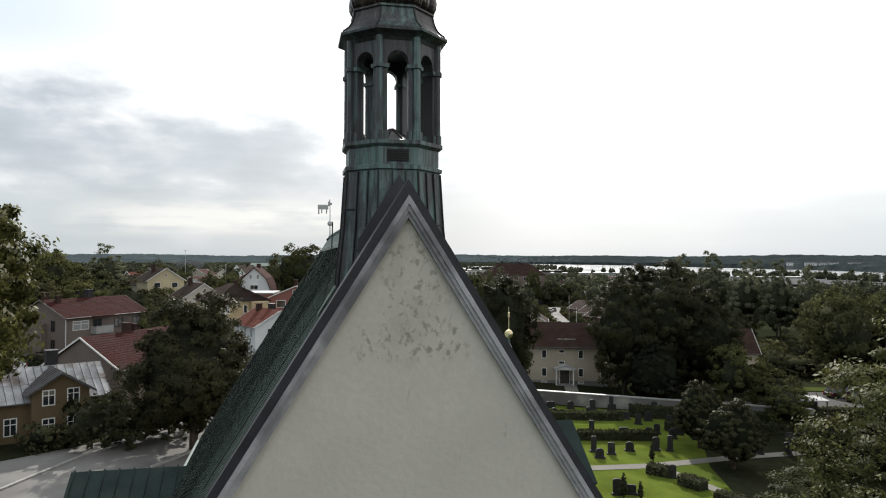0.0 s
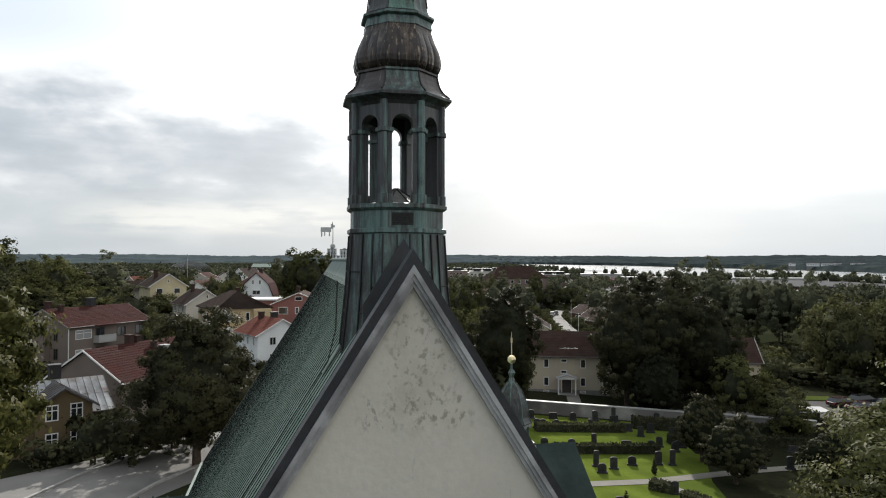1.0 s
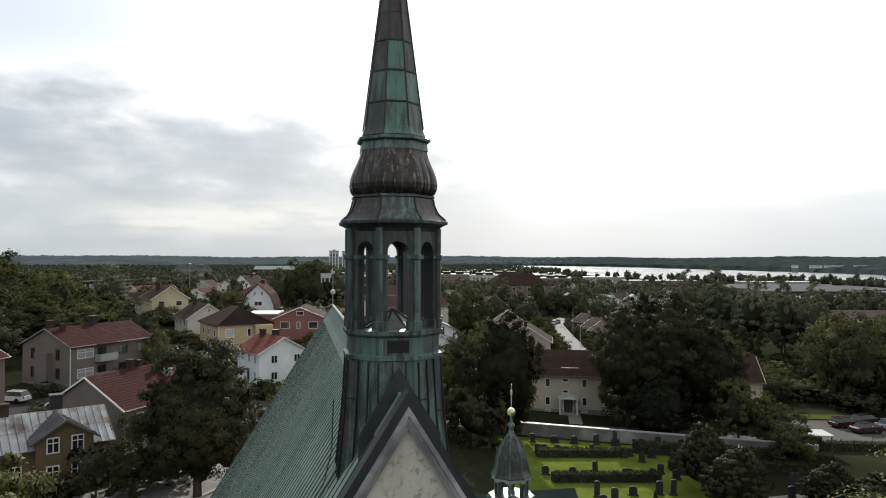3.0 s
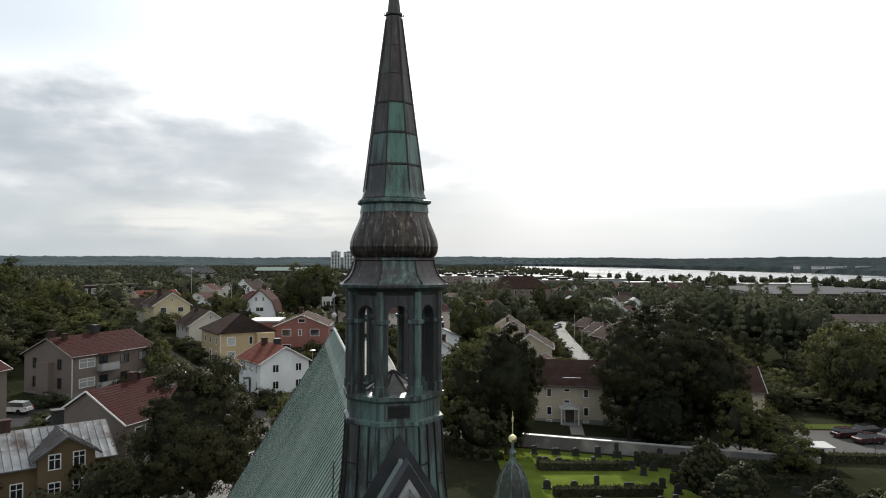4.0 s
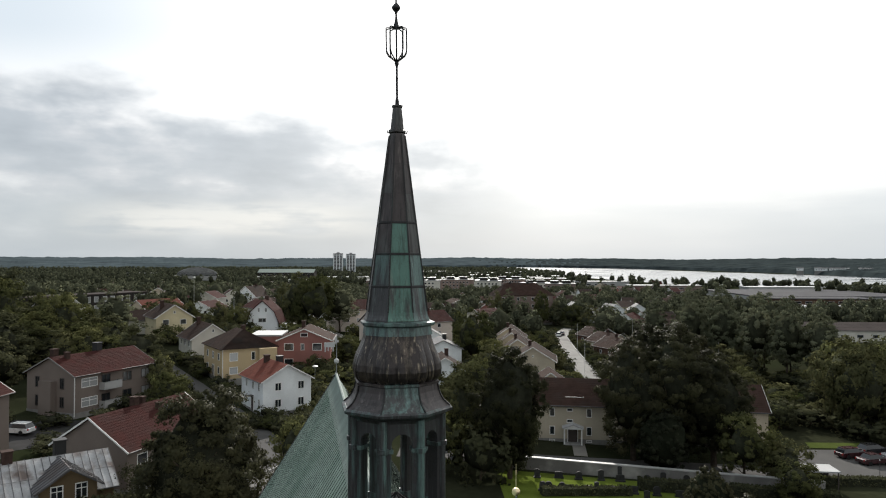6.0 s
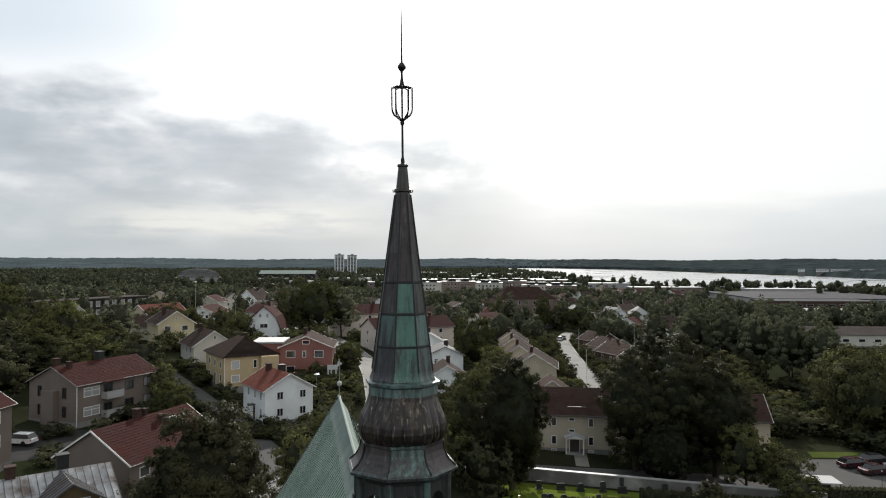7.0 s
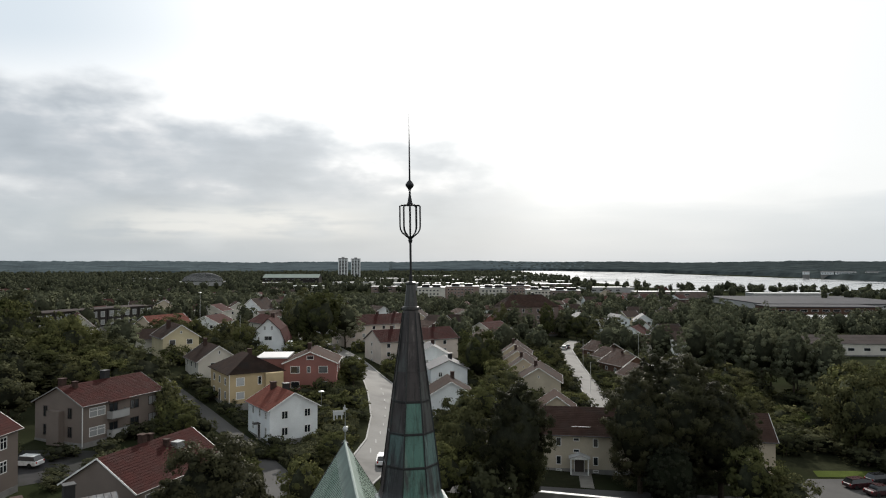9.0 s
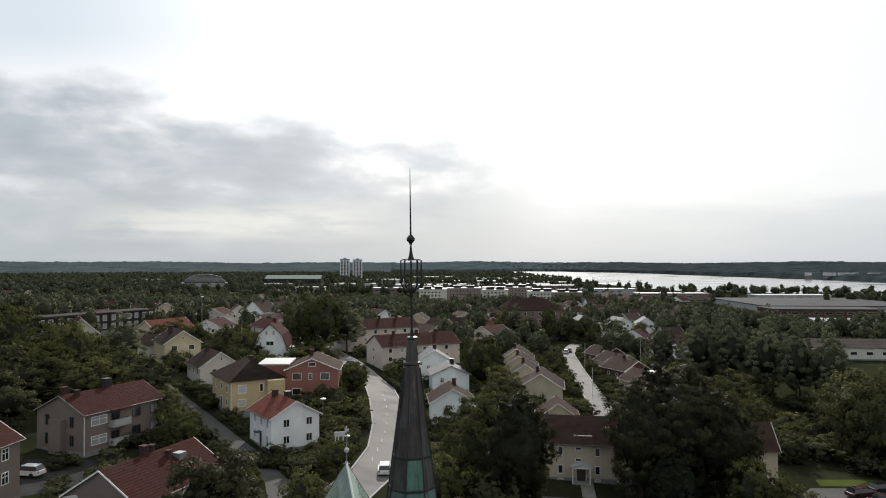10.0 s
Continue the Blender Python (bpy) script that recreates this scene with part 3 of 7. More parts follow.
def strip(name, pts, width, mat, lift, label, category="road", kerbs=False):
    """A road or path draped over the ground along a line."""
    line = []
    for a, b in zip(pts, pts[1:]):
        n = max(1, int(math.dist(a[:2], b[:2]) / 3))
        line += [tuple(a[i] + (b[i] - a[i]) * k / n for i in range(len(a))) for k in range(n)]
    line.append(pts[-1])
    bm = bmesh.new()
    rows = []
    for i, p in enumerate(line):
        q0, q1 = line[max(0, i - 2)], line[min(len(line) - 1, i + 2)]
        d = Vector((q1[0] - q0[0], q1[1] - q0[1])).normalized()
        s = Vector((-d.y, d.x))
        half = (p[2] if len(p) > 2 else width) / 2
        rows.append([(p[0] + s.x * half * k, p[1] + s.y * half * k) for k in (1, 0.5, 0, -0.5, -1)])
    vs = [[bm.verts.new((x, y, ground_z(x, y) + lift)) for x, y in r] for r in rows]
    for a, b in zip(vs, vs[1:]):
        for k in range(4):
            bm.faces.new((a[k], a[k + 1], b[k + 1], b[k]))
    ob = tagged(part(name, bm, mat), label, category, kind="structure")
    if kerbs:
        for side, k in ((1.0, 0), (-1.0, 4)):
            kb = bmesh.new()
            for a, b in zip(rows, rows[1:]):
                p, q = a[k], b[k]
                bar(kb, (*p, ground_z(*p) + 0.10), (*q, ground_z(*q) + 0.10), 0.28, 0.16)
            part("kerb", kb, M["kerb"], ob, "grey granite kerb")
    return ob


def patch(name, poly, mat, lift, label, category):
    """A flat area draped over the ground (a polygon in plan)."""
    bm = bmesh.new()
    f = bm.faces.new([bm.verts.new((x, y, 0)) for x, y in poly])
    bmesh.ops.triangulate(bm, faces=[f])
    for _ in range(2):
        bmesh.ops.subdivide_edges(bm, edges=bm.edges[:], cuts=1, use_grid_fill=True)
    for v in bm.verts:
        v.co.z = ground_z(v.co.x, v.co.y) + lift
    bm.normal_update()
    if sum(f.normal.z for f in bm.faces) < 0:
        bmesh.ops.reverse_faces(bm, faces=bm.faces[:])
    return tagged(part(name, bm, mat), label, category, kind="structure")


MAIN_ROAD = [(-25.5, 28), (-23.5, 40), (-18.5, 56), (-12.5, 72), (-9.2, 86), (-8.0, 98), (-8.6, 112), (-10.6, 126), (-13.6, 144), (-20.5, 164), (-27.5, 182), (-36, 205), (-50, 235)]
SIDE_ROAD = [(-17.5, 66), (-21.5, 79.5), (-29.4, 92.8), (-40.5, 108), (-54.7, 126.6), (-66, 140)]
EAST_ROAD = [(33.0, 118), (35.0, 135.7), (37.6, 163), (41.4, 203.6), (45.5, 240.6), (52.5, 264), (55.5, 273)]
strip("road", MAIN_ROAD, 6.6, M["asphalt"], 0.05, "pale worn asphalt street curving between gardens", kerbs=True)
strip("side_road", SIDE_ROAD, 3.2, M["darkasphalt"], 0.055, "narrow pale asphalt lane between houses")
strip("east_road", EAST_ROAD, 4.7, M["asphalt"], 0.05, "pale asphalt street between row houses", kerbs=True)
patch("forecourt", [(-34, 20), (-24, 24), (-17, 42), (-15.5, 56), (-20, 58), (-27, 46), (-34, 36)], M["asphalt"], 0.03, "pale asphalt forecourt beside the church", "pavement")
patch("car_park", [(48.5, 72.5), (62, 74.5), (80, 80), (84, 91), (66, 89), (54, 87.5), (51, 84)], M["darkasphalt"], 0.04, "open grey asphalt car park", "car park")
patch("yard", [(-62, 70), (-50, 69), (-43.5, 76), (-44, 86), (-58, 84)], M["yard"], 0.035, "dark worn asphalt yard with a parked car", "yard")
strip("street_behind_wall", [(-4, 77), (20, 75.5), (48, 75)], 5.0, M["darkasphalt"], 0.045, "shaded street behind the churchyard wall")
strip("entrance_path", [(21.1, 85.4), (20.1, 78.5)], 1.8, M["gravel"], 0.06, "gravel path to a house door", "path")
# right edge cut back: dark ground beyond stands for lawn in tree shade
patch("churchyard", [(9, 22), (20, 24), (24, 35), (25.5, 46), (28, 54), (28, 68), (8, 71)], M["lawn"], 0.03, "sunlit mown churchyard lawn", "lawn")
strip("churchyard_path", [(12, 43.2), (20, 45.2), (30, 49.5), (46, 55)], 1.3, M["gravel"], 0.06, "narrow gravel path across the churchyard", "path")
strip("churchyard_walk", [(20.5, 45), (24, 38), (28, 28)], 1.2, M["gravel"], 0.065, "narrow gravel path between graves", "path")
patch("meadow", [(73, 124), (78, 121), (80, 136), (77, 150), (73, 146), (75, 136)], M["meadow"], 0.05, "open green meadow clearing between trees", "meadow")
patch("verge_lawn", [(56, 88.6), (68, 90), (68, 93.5), (57, 92)], M["meadow"], 0.06, "green verge above the car park", "lawn")


# ---- lake and far shore ----
def build_lake():
    bm = bmesh.new()
    near = [(300, 3500), (290, 1800), (275, 1230), (309, 915), (414, 827), (501, 754), (900, 640), (1700, 500)]
    far = [(2600, 900), (1500, 1060), (849, 1343), (818, 1649), (749, 2242), (808, 3300), (640, 3900), (420, 4100)]
    f = bm.faces.new([bm.verts.new((x, y, -4.55)) for x, y in near + far])
    m = material("lake water", (0.16, 0.17, 0.18), 0.16, 0, 0.1, 0.01, 0.3, 0.08)
    ob = part("water", bm, m)
    tagged(ob, "bright lake reflecting the pale sky", "lake", kind="structure")


build_lake()


def hill_top(a):
    """Height of the wooded skyline in the direction a (degrees right of ahead)."""
    return 42 + 3 * math.sin(a * 0.21 + 1.0) + 2.5 * math.sin(a * 0.53 + 0.4)


def shore_dist(a):
    if a < -4:
        return 2400
    if a < 9:
        return 3300
    return 3300 - (min(a, 34) - 9) / 25 * 1900


def build_hills():
    verts, faces = [], []
    ang = [k * 0.2 for k in range(-330, 331)]
    rad = [0.0, 0.01, 0.05, 0.1, 0.16, 0.22, 0.3, 0.4, 0.5, 0.62, 0.75, 0.88, 1.0]
    for a in ang:
        s = shore_dist(a)
        e = 4500
        for r in rad:
            d = s + (e - s) * r
            x, y = d * math.sin(radians(a)), d * math.cos(radians(a)) - 16
            lift = 0 if r == 0 else 1
            bumpy = noise.noise(Vector((x * 0.02, y * 0.02, 0.3))) * 5 + noise.noise(Vector((x * 0.07, y * 0.07, 1.3))) * 3.5
            h = -5 + lift * (9 + (hill_top(a) - 6) * min(1, r * 1.25) ** 0.8 + bumpy * (0.5 + r * 0.5))
            verts.append((x, y, h))
    w = len(rad)
    for i in range(len(ang) - 1):
        for j in range(w - 1):
            faces.append((i * w + j, (i + 1) * w + j, (i + 1) * w + j + 1, i * w + j + 1))
    me = bpy.data.meshes.new("backdrop_hills")
    me.from_pydata(verts, [], faces)
    # hazy colour to the left, darker shore to the right, mixed between
    me.materials.append(M["hill_hazed"])
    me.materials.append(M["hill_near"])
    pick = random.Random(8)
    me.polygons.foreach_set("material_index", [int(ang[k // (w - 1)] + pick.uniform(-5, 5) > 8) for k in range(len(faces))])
    tagged(new("backdrop_hills", me), "low wooded hills along the horizon beyond the lake", "hills", kind="structure")


build_hills()


# ---- church ----
CH = pose(0, 0, 0, 0, 0, 10.8)
church = empty("church", CH, "tall cream church with a steep green roof and copper ridge turret", "church")
RIDGE, SLOPE, EAVE_X, Y0, Y1 = 18.82, 1.59, 7.3, -2.4, 27.1
EAVE_Z = RIDGE - SLOPE * EAVE_X
NRM = Vector((SLOPE, 0, 1)).normalized()


def build_nave():
    # walls
    bm = bmesh.new()
    bx, top = 6.9, RIDGE - 0.35
    bz = top - SLOPE * bx
    for y, thick, nm in ((Y0 + 0.12, 0.6, "gable_wall"), (Y1 - 0.7, 0.6, "end_wall")):
        g = bmesh.new()
        pts = [(-bx, y, -0.5), (bx, y, -0.5), (bx, y, bz), (0, y, top), (-bx, y, bz)]
        slab(g, pts, (0, -1, 0), thick)
        part(nm, g, W["church"], church, "cream lime render with bare weathered patches" if nm == "gable_wall" else "")
    for s in (-1, 1):
        g = bmesh.new()
        box(g, min(s * bx, s * (bx - 0.6)), max(s * bx, s * (bx - 0.6)), Y0 + 0.75, Y1 - 0.75, -0.5, bz - 0.2)
        part("side_wall", g, W["church"], church)
    # slopes with standing seams; the seam sides have their shade painted in near-black
    for s in (-1, 1):
        g = bmesh.new()
        n = Vector((s * NRM.x, 0, NRM.z))
        flash = 0.42
        p0, p1 = Vector((s * flash, 0, RIDGE - SLOPE * flash)), Vector((s * EAVE_X, 0, EAVE_Z))
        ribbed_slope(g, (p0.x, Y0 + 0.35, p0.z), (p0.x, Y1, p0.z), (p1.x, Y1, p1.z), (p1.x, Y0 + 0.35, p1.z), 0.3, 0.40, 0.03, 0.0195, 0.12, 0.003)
        part("roof_slope", g, (M["seam_shade"], M["rib"]), church, "green standing-seam metal roof slope")
        # plain flashing along the ridge
        g = bmesh.new()
        q = Vector((0, 0, RIDGE))
        a = [(0, Y0 + 0.3, RIDGE + 0.02), (0, Y1, RIDGE + 0.02), (s * (flash + 0.12), Y1, RIDGE - SLOPE * (flash + 0.12) + 0.03), (s * (flash + 0.12), Y0 + 0.3, RIDGE - SLOPE * (flash + 0.12) + 0.03)]
        slab(g, a if s > 0 else a[::-1], n, 0.06)
        part("ridge_flashing", g, M["flashing"], church, "smooth pale green ridge flashing")
        # dark verge along the front gable, then stepped grey mouldings
        for k, (yy0, yy1, off, drop, wid, mat) in enumerate((
                (Y0 - 0.02, Y0 + 0.42, 0.14, 0.0, 0.16, "darksheet"),
                (Y0 - 0.10, Y0 + 0.10, -0.02, 0.20, 0.09, "vergesheet"),
                (Y0 - 0.05, Y0 + 0.10, -0.11, 0.20, 0.07, "vergesheet"),
                (Y0 + 0.00, Y0 + 0.11, -0.18, 0.20, 0.065, "vergesheet"))):
            g = bmesh.new()
            t0, t1 = Vector((0, 0, RIDGE)), Vector((s * (EAVE_X + 0.05), 0, RIDGE - SLOPE * (EAVE_X + 0.05)))
            up = 1 / NRM.z
            zt, zb = off * up, (off - wid) * up
            pts = [(t0.x, t0.z + zt), (t1.x, t1.z + zt), (t1.x, t1.z + zb), (t0.x, t0.z + zb)]
            front = [(x, yy0, z) for x, z in pts]
            back = [(x, yy1, z) for x, z in pts]
            va, vb = [g.verts.new(p) for p in front], [g.verts.new(p) for p in back]
            g.faces.new(va if s > 0 else va[::-1])
            g.faces.new(vb[::-1] if s > 0 else vb)
            for i in range(4):
                j = (i + 1) % 4
                g.faces.new((va[j], va[i], vb[i], vb[j]) if s > 0 else (va[i], va[j], vb[j], vb[i]))
            part("verge_board" if k else "verge_flashing", g, M[mat], church, "grey sheet-metal verge moulding" if k else "dark sheet-metal verge")
        # eaves gutter
        g = bmesh.new()
        box(g, min(s * EAVE_X, s * (EAVE_X + 0.16)), max(s * EAVE_X, s * (EAVE_X + 0.16)), Y0, Y1, EAVE_Z - 0.14, EAVE_Z - 0.03)
        part("gutter", g, M["ridge"], church, "pale metal eaves gutter")
    g = bmesh.new()
    tube(g, [(0, 1.3, RIDGE + 0.05), (0, Y1 + 0.05, RIDGE + 0.05)], 0.085, 8)
    part("ridge_roll", g, M["ridge"], church, "bright rounded ridge roll")
    g = bmesh.new()
    for s in (-1, 1):
        a = [(0, Y1, RIDGE + 0.06), (0, Y1 + 0.12, RIDGE + 0.06), (s * (EAVE_X + 0.05), Y1 + 0.12, EAVE_Z - 0.02), (s * (EAVE_X + 0.05), Y1, EAVE_Z - 0.02)]
        slab(g, a if s > 0 else a[::-1], (s * NRM.x, 0, NRM.z), 0.25)
    part("end_verge", g, M["darksheet"], church)


build_nave()

OCT = math.pi / 8
TURN0 = -math.pi / 2 + OCT      # flats towards the gable


def oct_pt(r, k, z):
    a = TURN0 + k * math.pi / 4
    return Vector((r * math.cos(a), r * math.sin(a), z))


def build_turret():
    # flared skirt that straddles the ridge, with standing seams
    skirt = part("turret_skirt", (lambda g: (lathe(g, [(15.9, 1.44), (17.0, 1.30), (18.2, 1.17), (19.45, 1.09)], 8, TURN0), g)[1])(bmesh.new()), M["verdigris"], church, "green and brown copper skirt with seams")
    for k in range(8):
        g = bmesh.new()
        for f in (0.0, 0.36, 0.68):
            pts = [oct_pt(r + 0.012, k, z).lerp(oct_pt(r + 0.012, k + 1, z), f) for z, r in ((15.95, 1.435), (17.0, 1.30), (18.2, 1.17), (19.42, 1.09))]
            for a, b in zip(pts, pts[1:]):
                bar(g, a, b, 0.03, 0.045, (a.x, a.y, 0))
        for f0, f1, z, r in ((0.0, 0.36, 18.62, 1.15), (0.36, 0.68, 17.75, 1.23), (0.68, 1.0, 18.3, 1.17)):
            bar(g, oct_pt(r + 0.01, k, z).lerp(oct_pt(r + 0.01, k + 1, z), f0), oct_pt(r + 0.01, k, z).lerp(oct_pt(r + 0.01, k + 1, z), f1), 0.03, 0.025)
        part("seam", g, M["seam"], skirt)
    # louvre drum between two mouldings
    drum = part("turret_drum", (lambda g: (lathe(g, [(19.44, 1.10), (19.46, 1.15), (19.54, 1.15), (19.57, 1.07), (19.93, 1.07), (19.95, 1.11), (19.99, 1.16), (20.07, 1.16), (20.09, 1.06)], 8, TURN0), g)[1])(bmesh.new()), M["verdigris"], church, "green copper drum between two mouldings")
    yf = -1.07 * math.cos(OCT)
    g = boxes((-0.23, 0.23, yf - 0.015, yf + 0.05, 19.62, 19.88))
    louvre = part("louvre", g, M["black"], drum, "black louvred vent")
    for i in range(6):
        part("slat", boxes((-0.22, 0.22, yf - 0.035, yf - 0.012, 19.64 + i * 0.04, 19.655 + i * 0.04)), M["seam"], louvre)
    # lantern: eight arched sides, corner pilasters
    lantern = part("lantern_floor", (lambda g: (lathe(g, [(20.06, 0.95), (20.09, 0.62), (20.46, 0.03)], 8, TURN0), g)[1])(bmesh.new()), M["floorlead"], church, "dull sheet floor of the lantern, raised to a low point")
    for k in range(8):
        g = bmesh.new()
        bar(g, oct_pt(0.90, k, 20.085), oct_pt(0.62, k, 20.10), 0.035, 0.04)
        bar(g, oct_pt(0.62, k, 20.10), oct_pt(0.04, k, 20.47), 0.035, 0.04)
        part("floor_seam", g, M["seam"], lantern)
    apo, half, o, zs, z0, z1, th = 1.03 * math.cos(OCT), 1.03 * math.sin(OCT), 0.225, 21.76, 20.08, 22.27, 0.24
    g = bmesh.new()
    box(g, -half, -o, -apo, -apo + th, z0, zs)
    box(g, o, half, -apo, -apo + th, z0, zs)
    n = 10
    arc = [(-o * math.cos(math.pi * i / n), zs + o * math.sin(math.pi * i / n)) for i in range(n + 1)]
    for (xa, za), (xb, zb) in zip(arc, arc[1:]):
        va = [g.verts.new((x, -apo, z)) for x, z in ((xa, za), (xb, zb), (xb, z1), (xa, z1))]
        vb = [g.verts.new((x, -apo + th, z)) for x, z in ((xa, za), (xb, zb), (xb, z1), (xa, z1))]
        g.faces.new(va)
        g.faces.new(vb[::-1])
        g.faces.new((va[1], va[0], vb[0], vb[1]))
        g.faces.new((va[3], va[2], vb[2], vb[3]))
    for s in (-1, 1):
        box(g, min(s * o, s * half), max(s * o, s * half), -apo, -apo + th, zs, z1)
    # impost and foot blocks
    blocks = []
    for s in (-1, 1):
        blocks.append(("impost", mesh_from("impost", boxes((min(s * (o - 0.035), s * half), max(s * (o - 0.035), s * half), -apo - 0.04, -apo + th + 0.02, 21.60, 21.68)), M["verdigris"])))
        blocks.append(("foot_block", mesh_from("foot_block", boxes((min(s * (o - 0.02), s * half), max(s * (o - 0.02), s * half), -apo - 0.03, -apo + th + 0.02, 20.085, 20.27)), M["verdigris"])))
    bmesh.ops.remove_doubles(g, verts=g.verts[:], dist=0.001)
    panel_me = mesh_from("arch_panel", g, M["darkcopper"])
    for k in range(8):
        shared("arch_panel", panel_me, lantern, pose(0, 0, 0, 0, 0, 45 * k))
        for nm, bl in blocks:
            shared(nm, bl, lantern, pose(0, 0, 0, 0, 0, 45 * k))
    g = bmesh.new()
    lathe(g, [(20.08, 0.105), (20.28, 0.105), (20.29, 0.085), (21.58, 0.08), (21.60, 0.115), (21.69, 0.115), (21.70, 0.085), (22.27, 0.085)], 8, OCT)
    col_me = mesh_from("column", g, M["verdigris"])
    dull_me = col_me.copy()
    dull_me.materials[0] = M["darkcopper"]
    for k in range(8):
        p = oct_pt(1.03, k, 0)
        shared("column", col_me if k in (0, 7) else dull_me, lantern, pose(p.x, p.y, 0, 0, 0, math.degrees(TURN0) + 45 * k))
    # cornice, bell roof, bulb
    g = bmesh.new()
    lathe(g, [(22.18, 0.92), (22.20, 1.04), (22.27, 1.08), (22.32, 1.15), (22.355, 1.235), (22.365, 1.265), (22.42, 1.27), (22.46, 1.21)], 8, TURN0)
    part("cornice", g, M["darkcopper"], church, "dark green projecting cornice")
    g = bmesh.new()
    lathe(g, [(22.455, 1.21), (22.50, 1.155), (22.58, 1.065), (22.68, 1.0), (22.80, 0.955), (22.93, 0.93), (22.95, 0.965), (22.99, 0.965), (23.01, 0.93)], 8, TURN0)
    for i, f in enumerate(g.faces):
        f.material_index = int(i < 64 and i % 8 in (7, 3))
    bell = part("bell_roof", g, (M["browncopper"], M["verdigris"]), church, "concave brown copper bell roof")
    for k in range(8):
        g = bmesh.new()
        pts = [oct_pt(r + 0.008, k, z) for z, r in ((22.46, 1.21), (22.58, 1.065), (22.68, 1.0), (22.80, 0.955), (22.93, 0.93))]
        for a, b in zip(pts, pts[1:]):
            bar(g, a, b, 0.03, 0.03, (a.x, a.y, 0))
        part("hip_seam", g, M["seam"], bell)
    g = bmesh.new()
    prof = [(23.01, 0.90), (23.06, 0.95), (23.14, 0.985), (23.25, 1.0), (23.38, 0.985), (23.52, 0.945), (23.66, 0.885), (23.80, 0.825), (23.92, 0.785), (24.0, 0.77)]
    rows = []
    for z, r in prof:
        row = []
        for k in range(8):
            for j in range(18):
                f = j / 18
                p = oct_pt(r, k, z).lerp(oct_pt(r, k + 1, z), f)
                # gadroons: two swelling lobes on each side, fading upwards
                fade = max(0.0, 1 - (z - 23.05) / 0.85)
                swell = 1 + 0.05 * fade ** 0.7 * abs(math.sin(math.pi * 3 * f)) ** 0.6 - 0.02 * fade + 0.012 * math.sin(math.pi * f)
                row.append(g.verts.new((p.x * swell * 1.01 + 0.01, p.y * swell * 1.01, z)))
        rows.append(row)
    m = len(rows[0])
    for a, b in zip(rows, rows[1:]):
        for i in range(m):
            j = (i + 1) % m
            g.faces.new((a[i], a[j], b[j], b[i]))
    part("bulb", g, M["bulb"], church, "streaked brown copper bulb with gadroons")
    g = bmesh.new()
    lathe(g, [(24.0, 0.80), (24.18, 0.77), (24.20, 0.83), (24.22, 0.855), (24.27, 0.855), (24.29, 0.79), (24.31, 0.745)], 8, TURN0, 0.015)
    part("spire_ring", g, M["verdigris"], church, "dark copper neck and ring moulding")
    # spire of sheet panels
    zs_, rs_ = [24.30, 24.40, 25.05, 25.76, 26.45, 27.1, 27.75, 28.45], []
    def rad(z):
        r = 0.72 - (z - 24.30) / (28.45 - 24.30) * (0.72 - 0.17)
        return r + (0.05 * max(0, (24.5 - z) / 0.2) ** 2)
    g = bmesh.new()
    lathe(g, [(z, rad(z) - 0.015) for z in zs_], 8, TURN0)
    spire = part("spire", g, M["browncopper"], church, "slender octagonal spire of green and brown copper panels")
    for i in range(len(zs_) - 1):
        za, zb = zs_[i], zs_[i + 1]
        if i == 0:
            continue
        za = 24.32 if i == 1 else za
        zz = [za, zb] if i > 1 else [24.32, 24.37, 24.43, 24.5, zb]
        green = i <= 3
        for k in range(8):
            g = bmesh.new()
            row = []
            for z in zz:
                zc = min(z, zb - 0.012)
                a, b = oct_pt(rad(zc) + 0.004, k, zc), oct_pt(rad(zc) + 0.004, k + 1, zc)
                row.append((g.verts.new(a.lerp(b, 0.012)), g.verts.new(b.lerp(a, 0.012))))
            for (a, b), (c, d) in zip(row, row[1:]):
                g.faces.new((a, b, d, c))
            # k 0 takes lighter verdigris: light on the right-hand side put into colour
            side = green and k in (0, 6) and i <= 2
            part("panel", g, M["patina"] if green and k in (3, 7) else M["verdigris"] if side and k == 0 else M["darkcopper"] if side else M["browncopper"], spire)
    for k in range(8):
        g = bmesh.new()
        bar(g, oct_pt(rad(24.5) + 0.008, k, 24.5), oct_pt(rad(28.4) + 0.008, k, 28.4), 0.03, 0.03, (1, 0, 0))
        part("hip_seam", g, M["seam"], spire)
    for z in zs_[2:5]:
        g = bmesh.new()
        lathe(g, [(z - 0.03, rad(z) + 0.004), (z - 0.018, rad(z) + 0.022), (z + 0.018, rad(z) + 0.020), (z + 0.03, rad(z) - 0.002)], 8, TURN0, close=False)
        part("cross_seam", g, M["seam"], spire)
    g = bmesh.new()
    lathe(g, [(28.45, 0.165), (28.47, 0.20), (28.52, 0.20), (28.54, 0.155), (29.02, 0.105), (29.04, 0.125), (29.08, 0.125), (29.10, 0.05)], 8, TURN0)
    cap = part("spire_cap", g, M["browncopper"], church, "dark copper cap")
    for s in (-1, 1):
        g = bmesh.new()
        tube(g, [(s * 0.15, -0.02, 28.46), (s * 0.215, -0.02, 28.46), (s * 0.225, -0.02, 28.51)], 0.013)
        part("hook", g, M["iron"], cap)
    # finial: rod, open basket of bars, ball and needle
    lean = Vector((-0.013, 0.004, 1))
    at_ = lambda z, r=0.0, a=0.0: Vector((lean.x * (z - 29.1) + r * math.cos(a), lean.y * (z - 29.1) + r * math.sin(a), z))
    g = bmesh.new()
